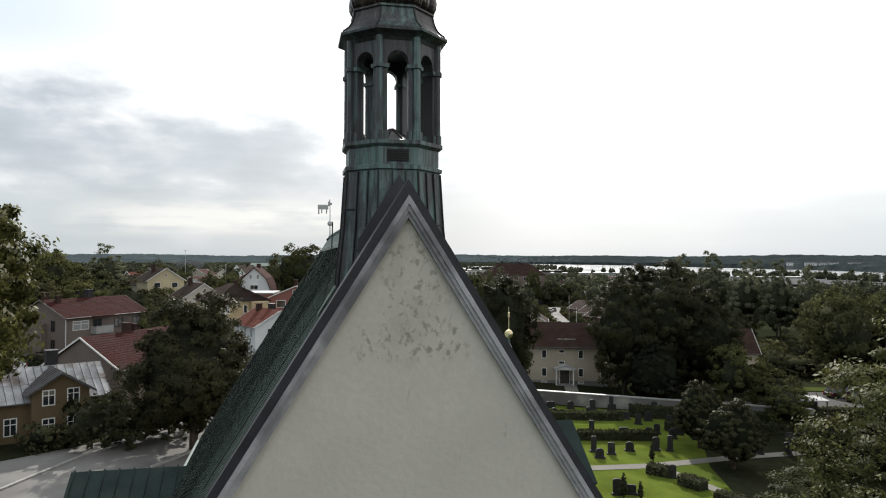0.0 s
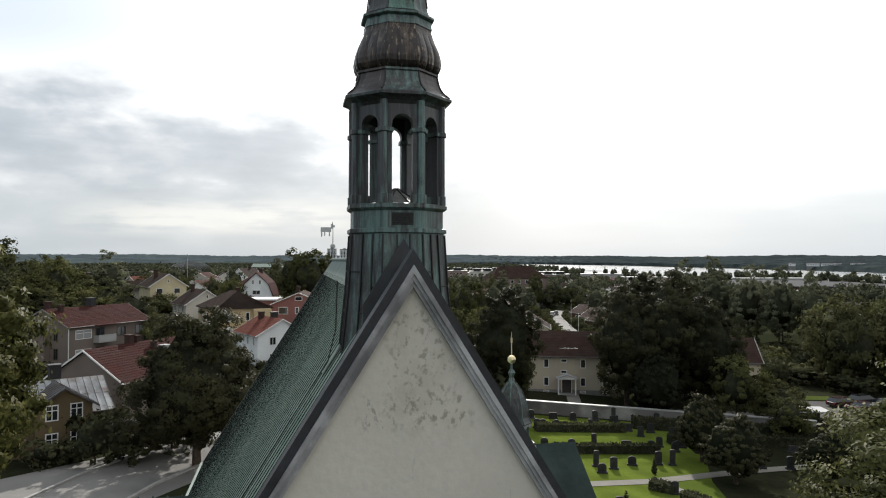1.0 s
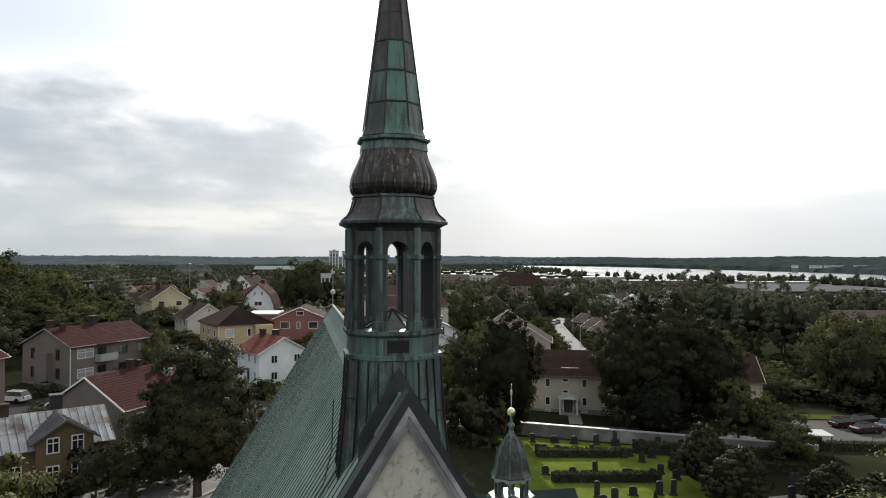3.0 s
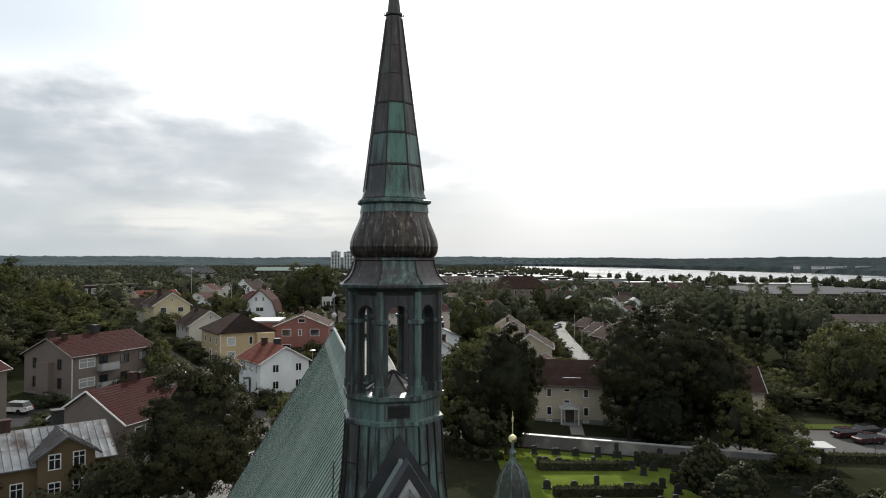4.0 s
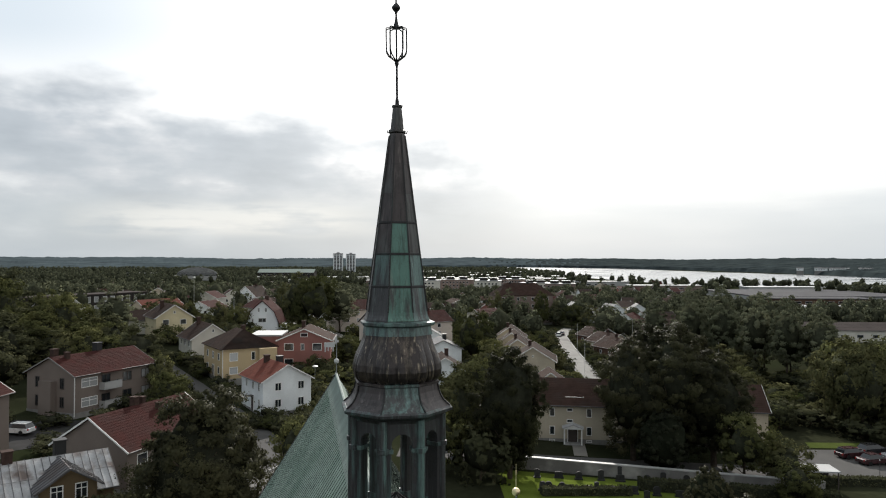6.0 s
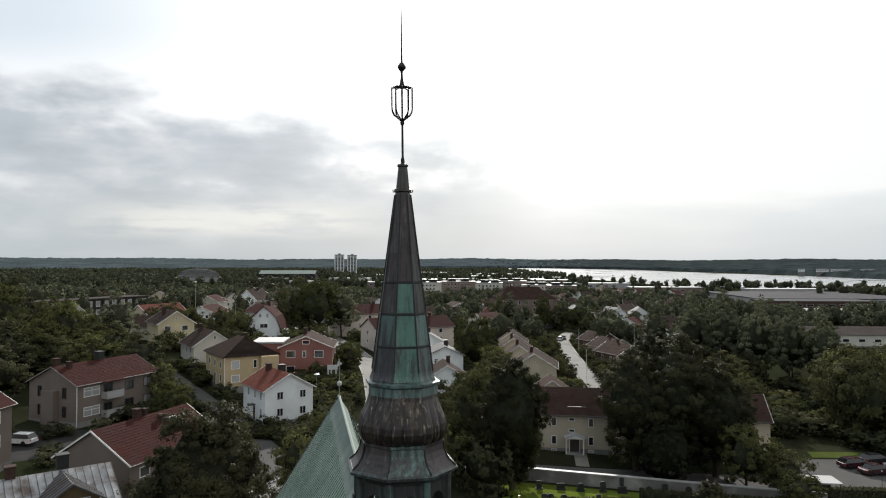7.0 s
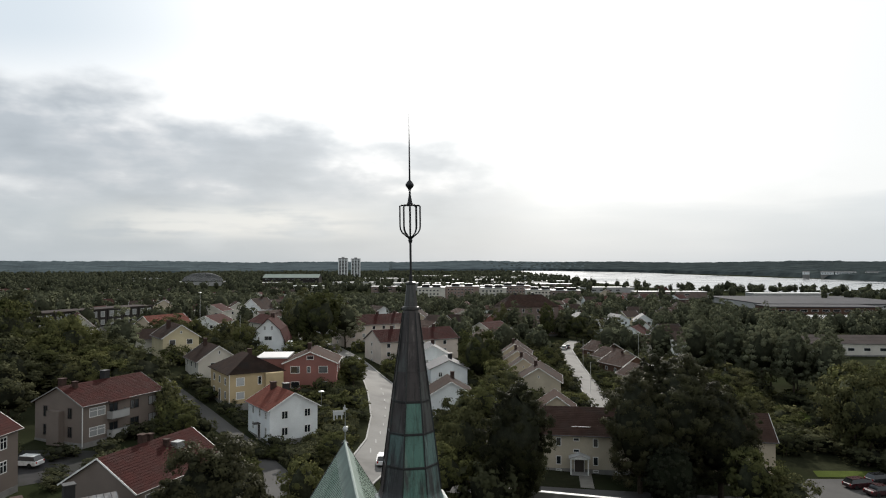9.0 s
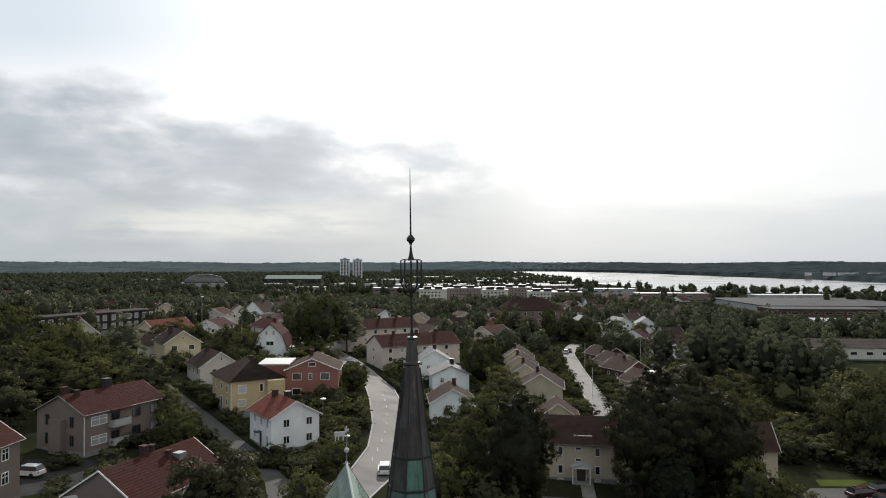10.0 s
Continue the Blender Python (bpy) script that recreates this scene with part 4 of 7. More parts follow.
    tube(g, [at_(z) for z in (29.05, 29.2, 29.25, 29.95, 30.02, 30.12)], [0.05, 0.04, 0.025, 0.025, 0.05, 0.03], 8)
    finial = part("finial", g, M["iron"], church, "wrought-iron finial with an open basket and needle")
    for k in range(10):
        a = 2 * math.pi * k / 10 + 0.2
        g = bmesh.new()
        tube(g, [at_(30.06, 0.02, a), at_(30.12, 0.09, a), at_(30.20, 0.19, a), at_(30.28, 0.232, a), at_(30.36, 0.24, a), at_(30.80, 0.24, a), at_(30.815, 0.20, a), at_(30.83, 0.07, a), at_(30.92, 0.02, a)], 0.016, 5)
        part("basket_bar", g, M["iron"], finial)
    g = bmesh.new()
    tube(g, [at_(z) for z in (30.80, 30.9, 31.05, 31.14)], [0.07, 0.05, 0.025, 0.022], 8)
    part("neck", g, M["iron"], finial)
    g = bmesh.new()
    c = at_(31.28)
    lathe(g, [(31.15, 0.03), (31.19, 0.035), (31.21, 0.06), (31.26, 0.095), (31.30, 0.095), (31.36, 0.05), (31.39, 0.02)], 10, 0, c.x, c.y)
    part("ball", g, M["iron"], finial)
    g = bmesh.new()
    tube(g, [at_(31.35), at_(32.0), at_(32.9)], [0.022, 0.017, 0.005], 6)
    part("needle", g, M["iron"], finial)
    for s in (-1, 1):
        g = bmesh.new()
        pts = [(0, 19.32), (s * 0.86, 19.32 - SLOPE * 0.86), (s * 0.86, 18.78 - SLOPE * 0.86), (0, 18.78)]
        slab(g, [(x, -1.155 - 0.06 * (19.3 - z), z) for x, z in (pts[::-1] if s > 0 else pts)], (0, -1, 0), 0.04)
        part("saddle_flashing", g, M["darksheet"], church, "dark flashing where the ridge meets the turret")
    # flashing tail and cable on the left slope
    g = bmesh.new()
    a = [(-1.22, 0.1, RIDGE - SLOPE * 1.22 + 0.1), (-1.22, 0.45, RIDGE - SLOPE * 1.22 + 0.1), (-1.62, 0.35, RIDGE - SLOPE * 1.62 + 0.1), (-1.62, 0.15, RIDGE - SLOPE * 1.62 + 0.1)]
    slab(g, a[::-1], (-NRM.x, 0, NRM.z), 0.03)
    part("flashing_tail", g, M["flashing"], church)
    g = bmesh.new()
    tube(g, [(-1.28, 0.45, 18.4), (-1.32, 0.3, 17.3), (-1.5, 0.2, 16.6), (-2.0, 0.1, 15.85), (-4.0, 0.1, 12.65)], 0.014, 5)
    part("lightning_cable", g, M["seam"], church)


build_turret()


def build_weathervane():
    x, y = 0, Y1 - 0.3
    g = bmesh.new()
    tube(g, [(x, y, RIDGE - 0.1), (x, y, 20.9)], [0.04, 0.02], 6)
    pole = part("vane_pole", g, M["galv"], church, "slim weathervane pole at the far gable")
    g = bmesh.new()
    lathe(g, [(19.52, 0.05), (19.55, 0.10), (19.62, 0.15), (19.72, 0.15), (19.79, 0.10), (19.83, 0.04)], 10, 0, x, y)
    part("ball", g, M["vane"], pole, "pale metal ball")
    # four-legged animal outline cut from sheet
    g = bmesh.new()
    def bit(x0, x1, z0, z1):
        box(g, x + x0, x + x1, y - 0.015, y + 0.015, z0, z1)
    bit(-0.72, -0.10, 20.50, 20.78)
    bit(-0.70, -0.62, 20.22, 20.5)
    bit(-0.52, -0.45, 20.28, 20.5)
    bit(-0.24, -0.17, 20.25, 20.5)
    bit(-0.12, 0.02, 20.70, 20.98)
    bit(0.0, 0.12, 20.78, 20.90)
    bit(-0.05, 0.0, 20.98, 21.1)
    part("vane", g, M["vane"], pole, "pale sheet-metal vane in the outline of a lamb")


build_weathervane()


def build_chapel():
    """Octagonal chapel with an open lantern and dome on the far flank of the nave."""
    cx, cy = 8.87, 19.7
    turret = part("chapel", (lambda g: (lathe(g, [(-1.5, 2.5), (6.0, 2.5)], 8, TURN0, cx, cy), g)[1])(bmesh.new()), W["church"], church, "octagonal rendered chapel")
    g = bmesh.new()
    lathe(g, [(5.9, 2.75), (6.05, 2.8), (6.6, 2.45), (7.4, 2.0), (8.2, 1.55), (8.9, 1.25), (9.25, 1.18)], 8, TURN0, cx, cy)
    part("chapel_roof", g, M["verdigris"], turret, "swept green metal roof")
    for k in range(8):
        g = bmesh.new()
        pts = [Vector((cx, cy, 0)) + oct_pt(r + 0.02, k, z) for z, r in ((6.05, 2.8), (6.6, 2.45), (7.4, 2.0), (8.2, 1.55), (8.9, 1.25), (9.25, 1.18))]
        for a, b in zip(pts, pts[1:]):
            bar(g, a, b, 0.12, 0.06)
        part("hip_roll", g, M["ridge"], turret, "bright hip roll")
    g = bmesh.new()
    lathe(g, [(9.2, 1.18), (9.3, 1.2), (9.42, 1.2), (9.45, 1.0)], 8, TURN0, cx, cy)
    part("lantern_sill", g, M["verdigris"], turret)
    for k in range(8):
        p = oct_pt(0.80, k, 0)
        g = boxes((cx + p.x - 0.075, cx + p.x + 0.075, cy + p.y - 0.075, cy + p.y + 0.075, 9.4, 10.55))
        part("post", g, M["verdigris"], turret)
    g = bmesh.new()
    prof = [(10.40, 1.02), (10.46, 1.04), (10.55, 0.97), (10.75, 0.89), (11.05, 0.84), (11.4, 0.78), (11.75, 0.68), (12.05, 0.53), (12.3, 0.37), (12.45, 0.24), (12.5, 0.18)]
    lathe(g, prof, 8, TURN0, cx, cy)
    part("dome", g, M["domelead"], turret, "dark green copper dome")
    for k in range(8):
        g = bmesh.new()
        pts = [Vector((cx, cy, 0)) + oct_pt(r + 0.01, k, z) for z, r in prof]
        for a, b in zip(pts, pts[1:]):
            bar(g, a, b, 0.05, 0.04)
        part("hip_seam", g, M["verdigris"], turret)
    for k in range(8):
        a, b = oct_pt(1.02, k, 10.42), oct_pt(1.02, k + 1, 10.42)
        g = bmesh.new()
        n = 6
        for i in range(n):
            p, q = a.lerp(b, i / n), a.lerp(b, (i + 1) / n)
            d = 0.10 + 0.16 * abs(2 * (i + 0.5) / n - 1)
            slab(g, [Vector((cx, cy, 0)) + v for v in (p, q, q - Vector((0, 0, d)), p - Vector((0, 0, d)))], (a.x + b.x, a.y + b.y, 0) and Vector((a.x + b.x, a.y + b.y, 0)).normalized(), 0.05)
        part("valance", g, M["lead"], turret, "pale scalloped valance")
    g = bmesh.new()
    lathe(g, [(12.45, 0.2), (12.6, 0.17), (12.75, 0.10), (12.9, 0.17), (13.0, 0.19), (13.1, 0.12), (13.2, 0.07), (13.45, 0.06)], 10, 0, cx, cy)
    part("baluster", g, M["verdigris"], turret)
    g = bmesh.new()
    bmesh.ops.create_uvsphere(g, u_segments=18, v_segments=10, radius=0.22, matrix=Matrix.Translation((cx, cy, 13.68)))
    part("gold_ball", g, M["gold"], turret, "gilded ball")
    g = bmesh.new()
    tube(g, [(cx, cy, 13.9), (cx, cy, 15.1)], [0.03, 0.012])
    box(g, cx - 0.05, cx + 0.05, cy - 0.012, cy + 0.012, 14.55, 14.8)
    part("spike", g, M["gold"], turret)
    # low wing with a dark green roof behind the chapel
    g = bmesh.new()
    box(g, 7.2, 13.9, 21.5, 26.5, -1.5, 5.2)
    wing = part("vestry", g, W["church"], church, "low rendered vestry")
    g = bmesh.new()
    slab(g, [(6.8, 21.0, 5.2), (14.4, 21.0, 5.2), (14.2, 24.2, 8.0), (6.8, 24.2, 8.0)], (0, -0.66, 0.75), 0.15)
    slab(g, [(14.2, 24.2, 8.0), (14.4, 27.2, 5.2), (6.8, 27.2, 5.2), (6.8, 24.2, 8.0)], (0, 0.66, 0.75), 0.15)
    part("vestry_roof", g, M["darkgreen"], wing, "dark green sheet roof")
    # porch on the near left flank
    g = bmesh.new()
    box(g, -11.0, -6.6, 14.5, 20.3, -0.5, 6.1)
    porch = part("porch", g, W["church"], church, "rendered side porch")
    for s in (-1, 1):
        g = bmesh.new()
        a = [(-11.4, 17.4, 8.4), (-6.4, 17.4, 8.4), (-6.4, 17.4 + s * 3.5, 5.9), (-11.4, 17.4 + s * 3.5, 5.9)]
        ribbed_slope(g, *a, 0.1, 0.6, 0.06, 0.07, 0.12)
        part("porch_roof", g, (M["darkgreen"], M["darkgreen"]), porch, "dark green standing-seam porch roof")


build_chapel()


# ---- houses ----
WIN = {}


def grid_frame(g, xs, zs, y0, y1):
    """A frame in one piece: bars on the even cells of a grid, openings between."""
    fr = {(i, j): g.verts.new((x, y0, z)) for i, x in enumerate(xs) for j, z in enumerate(zs)}
    bk = {(i, j): g.verts.new((x, y1, z)) for i, x in enumerate(xs) for j, z in enumerate(zs)}
    solid = lambda i, j: 0 <= i < len(xs) - 1 and 0 <= j < len(zs) - 1 and (i % 2 == 0 or j % 2 == 0)
    for i in range(len(xs) - 1):
        for j in range(len(zs) - 1):
            if not solid(i, j):
                continue
            c = [(i, j), (i + 1, j), (i + 1, j + 1), (i, j + 1)]
            g.faces.new([fr[k] for k in c])
            g.faces.new([bk[k] for k in c[::-1]])
            for (a, b), (di, dj) in zip(((c[0], c[1]), (c[1], c[2]), (c[2], c[3]), (c[3], c[0])), ((0, -1), (1, 0), (0, 1), (-1, 0))):
                if not solid(i + di, j + dj):
                    g.faces.new((fr[b], fr[a], bk[a], bk[b]))


def window_meshes(w, h, style):
    key = (round(w, 2), round(h, 2), style)
    if key not in WIN:
        fm = M["darkframe"] if style == "dark" else M["frame"]
        t = 0.09
        xs, zs = [-w / 2, -w / 2 + t, w / 2 - t, w / 2], [-h / 2, -h / 2 + t, h / 2 - t, h / 2]
        if style != "plain":
            xs = xs[:2] + [-0.035, 0.035] + xs[2:]
        if style == "cross":
            zs = zs[:2] + [h * 0.12, h * 0.12 + 0.07] + zs[2:]
        g = bmesh.new()
        grid_frame(g, xs, zs, -0.05, 0.03)
        f = mesh_from("window", g, fm)
        p = mesh_from("pane", boxes((-w / 2 + 0.02, w / 2 - 0.02, -0.012, 0.02, -h / 2 + 0.02, h / 2 - 0.02)), M["pane"])
        q = mesh_from("pane", boxes((-w / 2 + 0.02, w / 2 - 0.02, -0.012, 0.02, -h / 2 + 0.02, h / 2 - 0.02)), M["curtain"])
        WIN[key] = (f, p, q)
    return WIN[key]


def add_window(parent, m, w=1.0, h=1.3, style="plain", pale=False):
    f, p, q = window_meshes(w, h, style)
    ob = shared("window", f, parent, m)
    shared("pane", q if pale else p, ob, Matrix.Identity(4))
    return ob


def face_pose(face, u, z, w, d):
    """A place on a wall of a house: face f(ront), b(ack), l(eft), r(ight); u along the wall from its middle."""
    return {"f": pose(u, -d / 2, z), "b": pose(-u, d / 2, z, 0, 0, 180), "l": pose(-w / 2, -u, z, 0, 0, -90), "r": pose(w / 2, u, z, 0, 0, 90)}[face]


def slope_mesh(g, top_a, top_b, low_b, low_a, thick=0.14, course=0.36):
    """A pitched roof slope laid in overlapping courses."""
    a, b, c, d = (Vector(p) for p in (top_a, top_b, low_b, low_a))
    n = (b - a).cross(d - a).normalized()
    if n.z < 0:
        n = -n
    k = max(2, int((d - a).length / course))
    flip = (b - a).cross(c - b).dot(n) < 0
    if (b - a).length < 1e-4:
        flip = (c - a).cross(d - a).dot(n) < 0

    def quad(*v):
        v = [q for i, q in enumerate(v) if q not in v[:i]]
        if len(v) > 2:
            g.faces.new(v[::-1] if flip else v)

    rows = []
    for i in range(k + 1):
        f = i / k
        p, q = a.lerp(d, f), b.lerp(c, f)
        one = (q - p).length < 1e-4
        for off in ((0.034, 0.012) if 0 < i < k else ((0.012,) if i == 0 else (0.034,))):
            u = g.verts.new(p + n * off)
            rows.append((u, u if one else g.verts.new(q + n * off)))
    for (u0, u1), (w0, w1) in zip(rows, rows[1:]):
        quad(u0, u1, w1, w0)
    lo = [g.verts.new(p - n * thick) for p in (a, b, c, d)]
    if (b - a).length < 1e-4:
        g.verts.remove(lo[1])
        lo[1] = lo[0]
    quad(lo[0], lo[3], lo[2], lo[1])
    quad(rows[-1][0], rows[-1][1], lo[2], lo[3])
    quad(rows[0][1], rows[0][0], lo[0], lo[1])
    quad(*[r[0] for r in rows], lo[3], lo[0])
    quad(*[r[1] for r in rows][::-1], lo[1], lo[2])


def house(label, x, y, yaw, w, d, eave, rise, wall, roof, ridge="y", rows=(), style="plain", over=0.45, barge="frame", chimneys=(), base=None, category="house", group="", courses=0.36, plinth=0.5, name="house", roof_label=""):
    """A house with its origin at the middle of its plan. ridge: along x or y, 'hip' or 'flat'.
    rows: windows as (face, z, [u, ...], width, height[, pale])."""
    z0 = base if base is not None else ground_z(x, y)
    low = min(ground_z(x + a * w / 2, y + b * d / 2) for a in (-1, 1) for b in (-1, 1)) - z0 - 0.4
    h = empty(name, pose(x, y, z0, 0, 0, yaw), label, category, group)
    wm = W[wall]
    g = bmesh.new()
    if ridge in ("hip", "flat"):
        box(g, -w / 2, w / 2, -d / 2, d / 2, plinth, eave)
    else:
        top = eave + rise - 0.12
        if ridge == "y":
            prof, ax = [(-w / 2, plinth), (w / 2, plinth), (w / 2, eave), (0, top), (-w / 2, eave)], 0
            a = [g.verts.new((u, -d / 2, v)) for u, v in prof]
            b = [g.verts.new((u, d / 2, v)) for u, v in prof]
        else:
            prof = [(-d / 2, plinth), (d / 2, plinth), (d / 2, eave), (0, top), (-d / 2, eave)]
            a = [g.verts.new((w / 2, u, v)) for u, v in prof]
            b = [g.verts.new((-w / 2, u, v)) for u, v in prof]
        g.faces.new(a)
        g.faces.new(b[::-1])
        for i in range(5):
            j = (i + 1) % 5
            g.faces.new((a[j], a[i], b[i], b[j]))
    wall_ob = part("wall", g, wm, h)
    part("plinth", boxes((-w / 2 - 0.03, w / 2 + 0.03, -d / 2 - 0.03, d / 2 + 0.03, low, plinth)), M["plinth"], h)
    rm = M[roof]
    if ridge == "flat":
        part("roof", boxes((-w / 2 - over, w / 2 + over, -d / 2 - over, d / 2 + over, eave, eave + rise)), rm, h, roof_label)
    elif ridge == "hip":
        g = bmesh.new()
        a, b, e = w / 2 + over, d / 2 + over, eave - 0.1
        k = min(a, b)
        if b >= a:
            r0, r1 = (0, -(b - k * 0.85), eave + rise), (0, b - k * 0.85, eave + rise)
            slope_mesh(g, r0, r0, (a, -b, e), (-a, -b, e), course=courses)
            slope_mesh(g, r1, r1, (-a, b, e), (a, b, e), course=courses)
            slope_mesh(g, r0, r1, (a, b, e), (a, -b, e), course=courses)
            slope_mesh(g, r1, r0, (-a, -b, e), (-a, b, e), course=courses)
        else:
            r0, r1 = (-(a - k * 0.85), 0, eave + rise), (a - k * 0.85, 0, eave + rise)
            slope_mesh(g, r0, r0, (-a, b, e), (-a, -b, e), course=courses)
            slope_mesh(g, r1, r1, (a, -b, e), (a, b, e), course=courses)
            slope_mesh(g, r0, r1, (a, -b, e), (-a, -b, e), course=courses)
            slope_mesh(g, r1, r0, (-a, b, e), (a, b, e), course=courses)
        part("roof", g, rm, h, roof_label)
    else:
        span = w if ridge == "y" else d
        run = d if ridge == "y" else w
        k = rise / (span / 2)
        lowz, s, r = eave - k * over, span / 2 + over, run / 2 + over * 0.7
        for sd_ in (-1, 1):
            g = bmesh.new()
            if ridge == "y":
                slope_mesh(g, (0, -r, eave + rise), (0, r, eave + rise), (sd_ * s, r, lowz), (sd_ * s, -r, lowz), course=courses)
            else:
                slope_mesh(g, (-r, 0, eave + rise), (r, 0, eave + rise), (r, sd_ * s, lowz), (-r, sd_ * s, lowz), course=courses)
            part("roof", g, rm, h, roof_label)
            for en in (-1, 1):
                g = bmesh.new()
                if ridge == "y":
                    bar(g, (0, en * (r + 0.03), eave + rise - 0.05), (sd_ * s, en * (r + 0.03), lowz - 0.05), 0.05, 0.17, (0, 0, 1))
                else:
                    bar(g, (en * (r + 0.03), 0, eave + rise - 0.05), (en * (r + 0.03), sd_ * s, lowz - 0.05), 0.05, 0.17, (0, 0, 1))
                part("bargeboard", g, M[barge], h)
            g = bmesh.new()
            if ridge == "y":
                tube(g, [(sd_ * (s + 0.06), -r, lowz - 0.03), (sd_ * (s + 0.06), r, lowz - 0.03)], 0.07, 6)
            else:
                tube(g, [(-r, sd_ * (s + 0.06), lowz - 0.03), (r, sd_ * (s + 0.06), lowz - 0.03)], 0.07, 6)
            part("gutter", g, M["darktin"], h)
    for row in rows:
        face, z, us, ww, wh = row[:5]
        for i, u in enumerate(us):
            pale = len(row) > 5 and (row[5] is True or i in row[5])
            add_window(h, face_pose(face, u, z, w, d), ww, wh, style, pale)
    for cx, cy, cz, cs in chimneys:
        g = boxes((cx - cs / 2, cx + cs / 2, cy - cs / 2, cy + cs / 2, eave, cz), (cx - cs / 2 - 0.08, cx + cs / 2 + 0.08, cy - cs / 2 - 0.08, cy + cs / 2 + 0.08, cz, cz + 0.12))
        part("chimney", g, M["chimney"] if cs < 0.9 else M["black"], h)
    return h


def balcony(h, m, w=3.0, dep=1.3):
    b = part("balcony", boxes((-w / 2, w / 2, -dep, 0, -0.15, 0)), W["concrete"], h, "pale balcony with a solid front", m)
    part("front", boxes((-w / 2, w / 2, -dep - 0.04, -dep + 0.02, 0.02, 0.95)), W["concrete"], b)
    part("rail", boxes((-w / 2, w / 2, -dep - 0.06, -dep + 0.04, 0.95, 1.02)), M["galv"], b)
    for s in (-1, 1):
        part("side", boxes((min(s * w / 2, s * (w / 2 - 0.05)), max(s * w / 2, s * (w / 2 - 0.05)), -dep + 0.02, 0, 0.02, 0.95)), W["concrete"], b)


def door(h, m, mat="darkframe", w=1.0, hh=2.05, label="dark wooden front door"):
    d_ = part("door", boxes((-w / 2, w / 2, -0.06, 0.02, 0, hh)), M[mat], h, label, m)
    part("door_frame", boxes((-w / 2 - 0.1, -w / 2, -0.09, 0.02, 0, hh + 0.1), (w / 2, w / 2 + 0.1, -0.09, 0.02, 0, hh + 0.1), (-w / 2, w / 2, -0.09, 0.02, hh, hh + 0.1)), M["frame"], d_)


# grey two-storey apartment house with a red roof
hs = house("grey rendered two-storey apartment house with a red tiled roof", -52.1, 94.6, 67, 15.0, 9.6, 6.0, 2.3, "grey", "redtile", "x",
           rows=(("f", 4.6, (-2.0,), 1.6, 1.5), ("f", 1.8, (-2.0,), 1.6, 1.5), ("f", 4.5, (2.0, 5.6), 1.7, 1.4, (1,)), ("f", 1.8, (2.0, 5.6), 1.7, 1.4, (1,))),
           style="dark", chimneys=((-6.4, 0.6, 9.2, 0.8), (-5.4, -0.8, 8.7, 0.6), (1.0, 0.4, 9.4, 1.0)), category="apartment house", barge="plinth")
for z in (4.6, 1.8):
    add_window(hs, face_pose("f", -4.9, z, 15.0, 9.6), 2.8, 1.35, "cross", True)
for z in (3.35, 0.65):
    balcony(hs, face_pose("f", -1.6, z, 15.0, 9.6), 3.2, 1.1)
for u in (-2.6, 2.4):
    for z in (4.6, 1.9):
        add_window(hs, face_pose("l", u, z, 15.0, 9.6), 0.85, 1.6, "dark")
part("awning", boxes((-3.4, 0.2, -6.0, -4.75, 5.75, 5.85)), M["redtile"], hs, "dark red balcony awning")
part("stair_bay", boxes((-8.4, -7.5, -1.2, 1.3, 0.0, 4.9)), W["grey"], hs, "grey rendered stair bay")
part("downpipe", boxes((-7.55, -7.45, -4.93, -4.83, 0, 5.9)), M["pole"], hs)
# house at the left with balconies
hs = house("light grey house with balconies and a dark red roof", -56.0, 63.4, -4, 13.5, 9.5, 7.3, 4.2, "grey", "redtile", "y",
           rows=(("f", 5.9, (4.2, 1.0, -3), 1.9, 1.5), ("f", 3.2, (4.2, 1.0, -3), 1.9, 1.5), ("r", 5.9, (-2, 2.2), 1.2, 1.4), ("r", 3.2, (-2, 2.2), 1.2, 1.4)), style="cross", category="house")
for z in (4.6, 1.9):
    balcony(hs, face_pose("f", 3.9, z, 13.5, 9.5), 5.4, 1.4)
# low building with a brown-red roof
hs = house("low grey-rendered hall with a brown-red roof and white bargeboards", -32.2, 64.1, 71, 14.2, 9.4, 4.6, 2.9, "grey", "redtile", "x",
           rows=(("f", 3.2, (-5, -2.5, 0.5, 3.5, 6), 1.5, 1.1),), chimneys=((1.5, -1.2, 7.4, 0.5), (-0.6, 0.3, 8.3, 0.7), (0.6, 0.3, 8.1, 0.5)), category="hall")
part("roof_hatch", boxes((2.2, 3.4, -2.2, -1.2, 6.2, 7.0)), M["galv"], hs, "grey ventilation box")


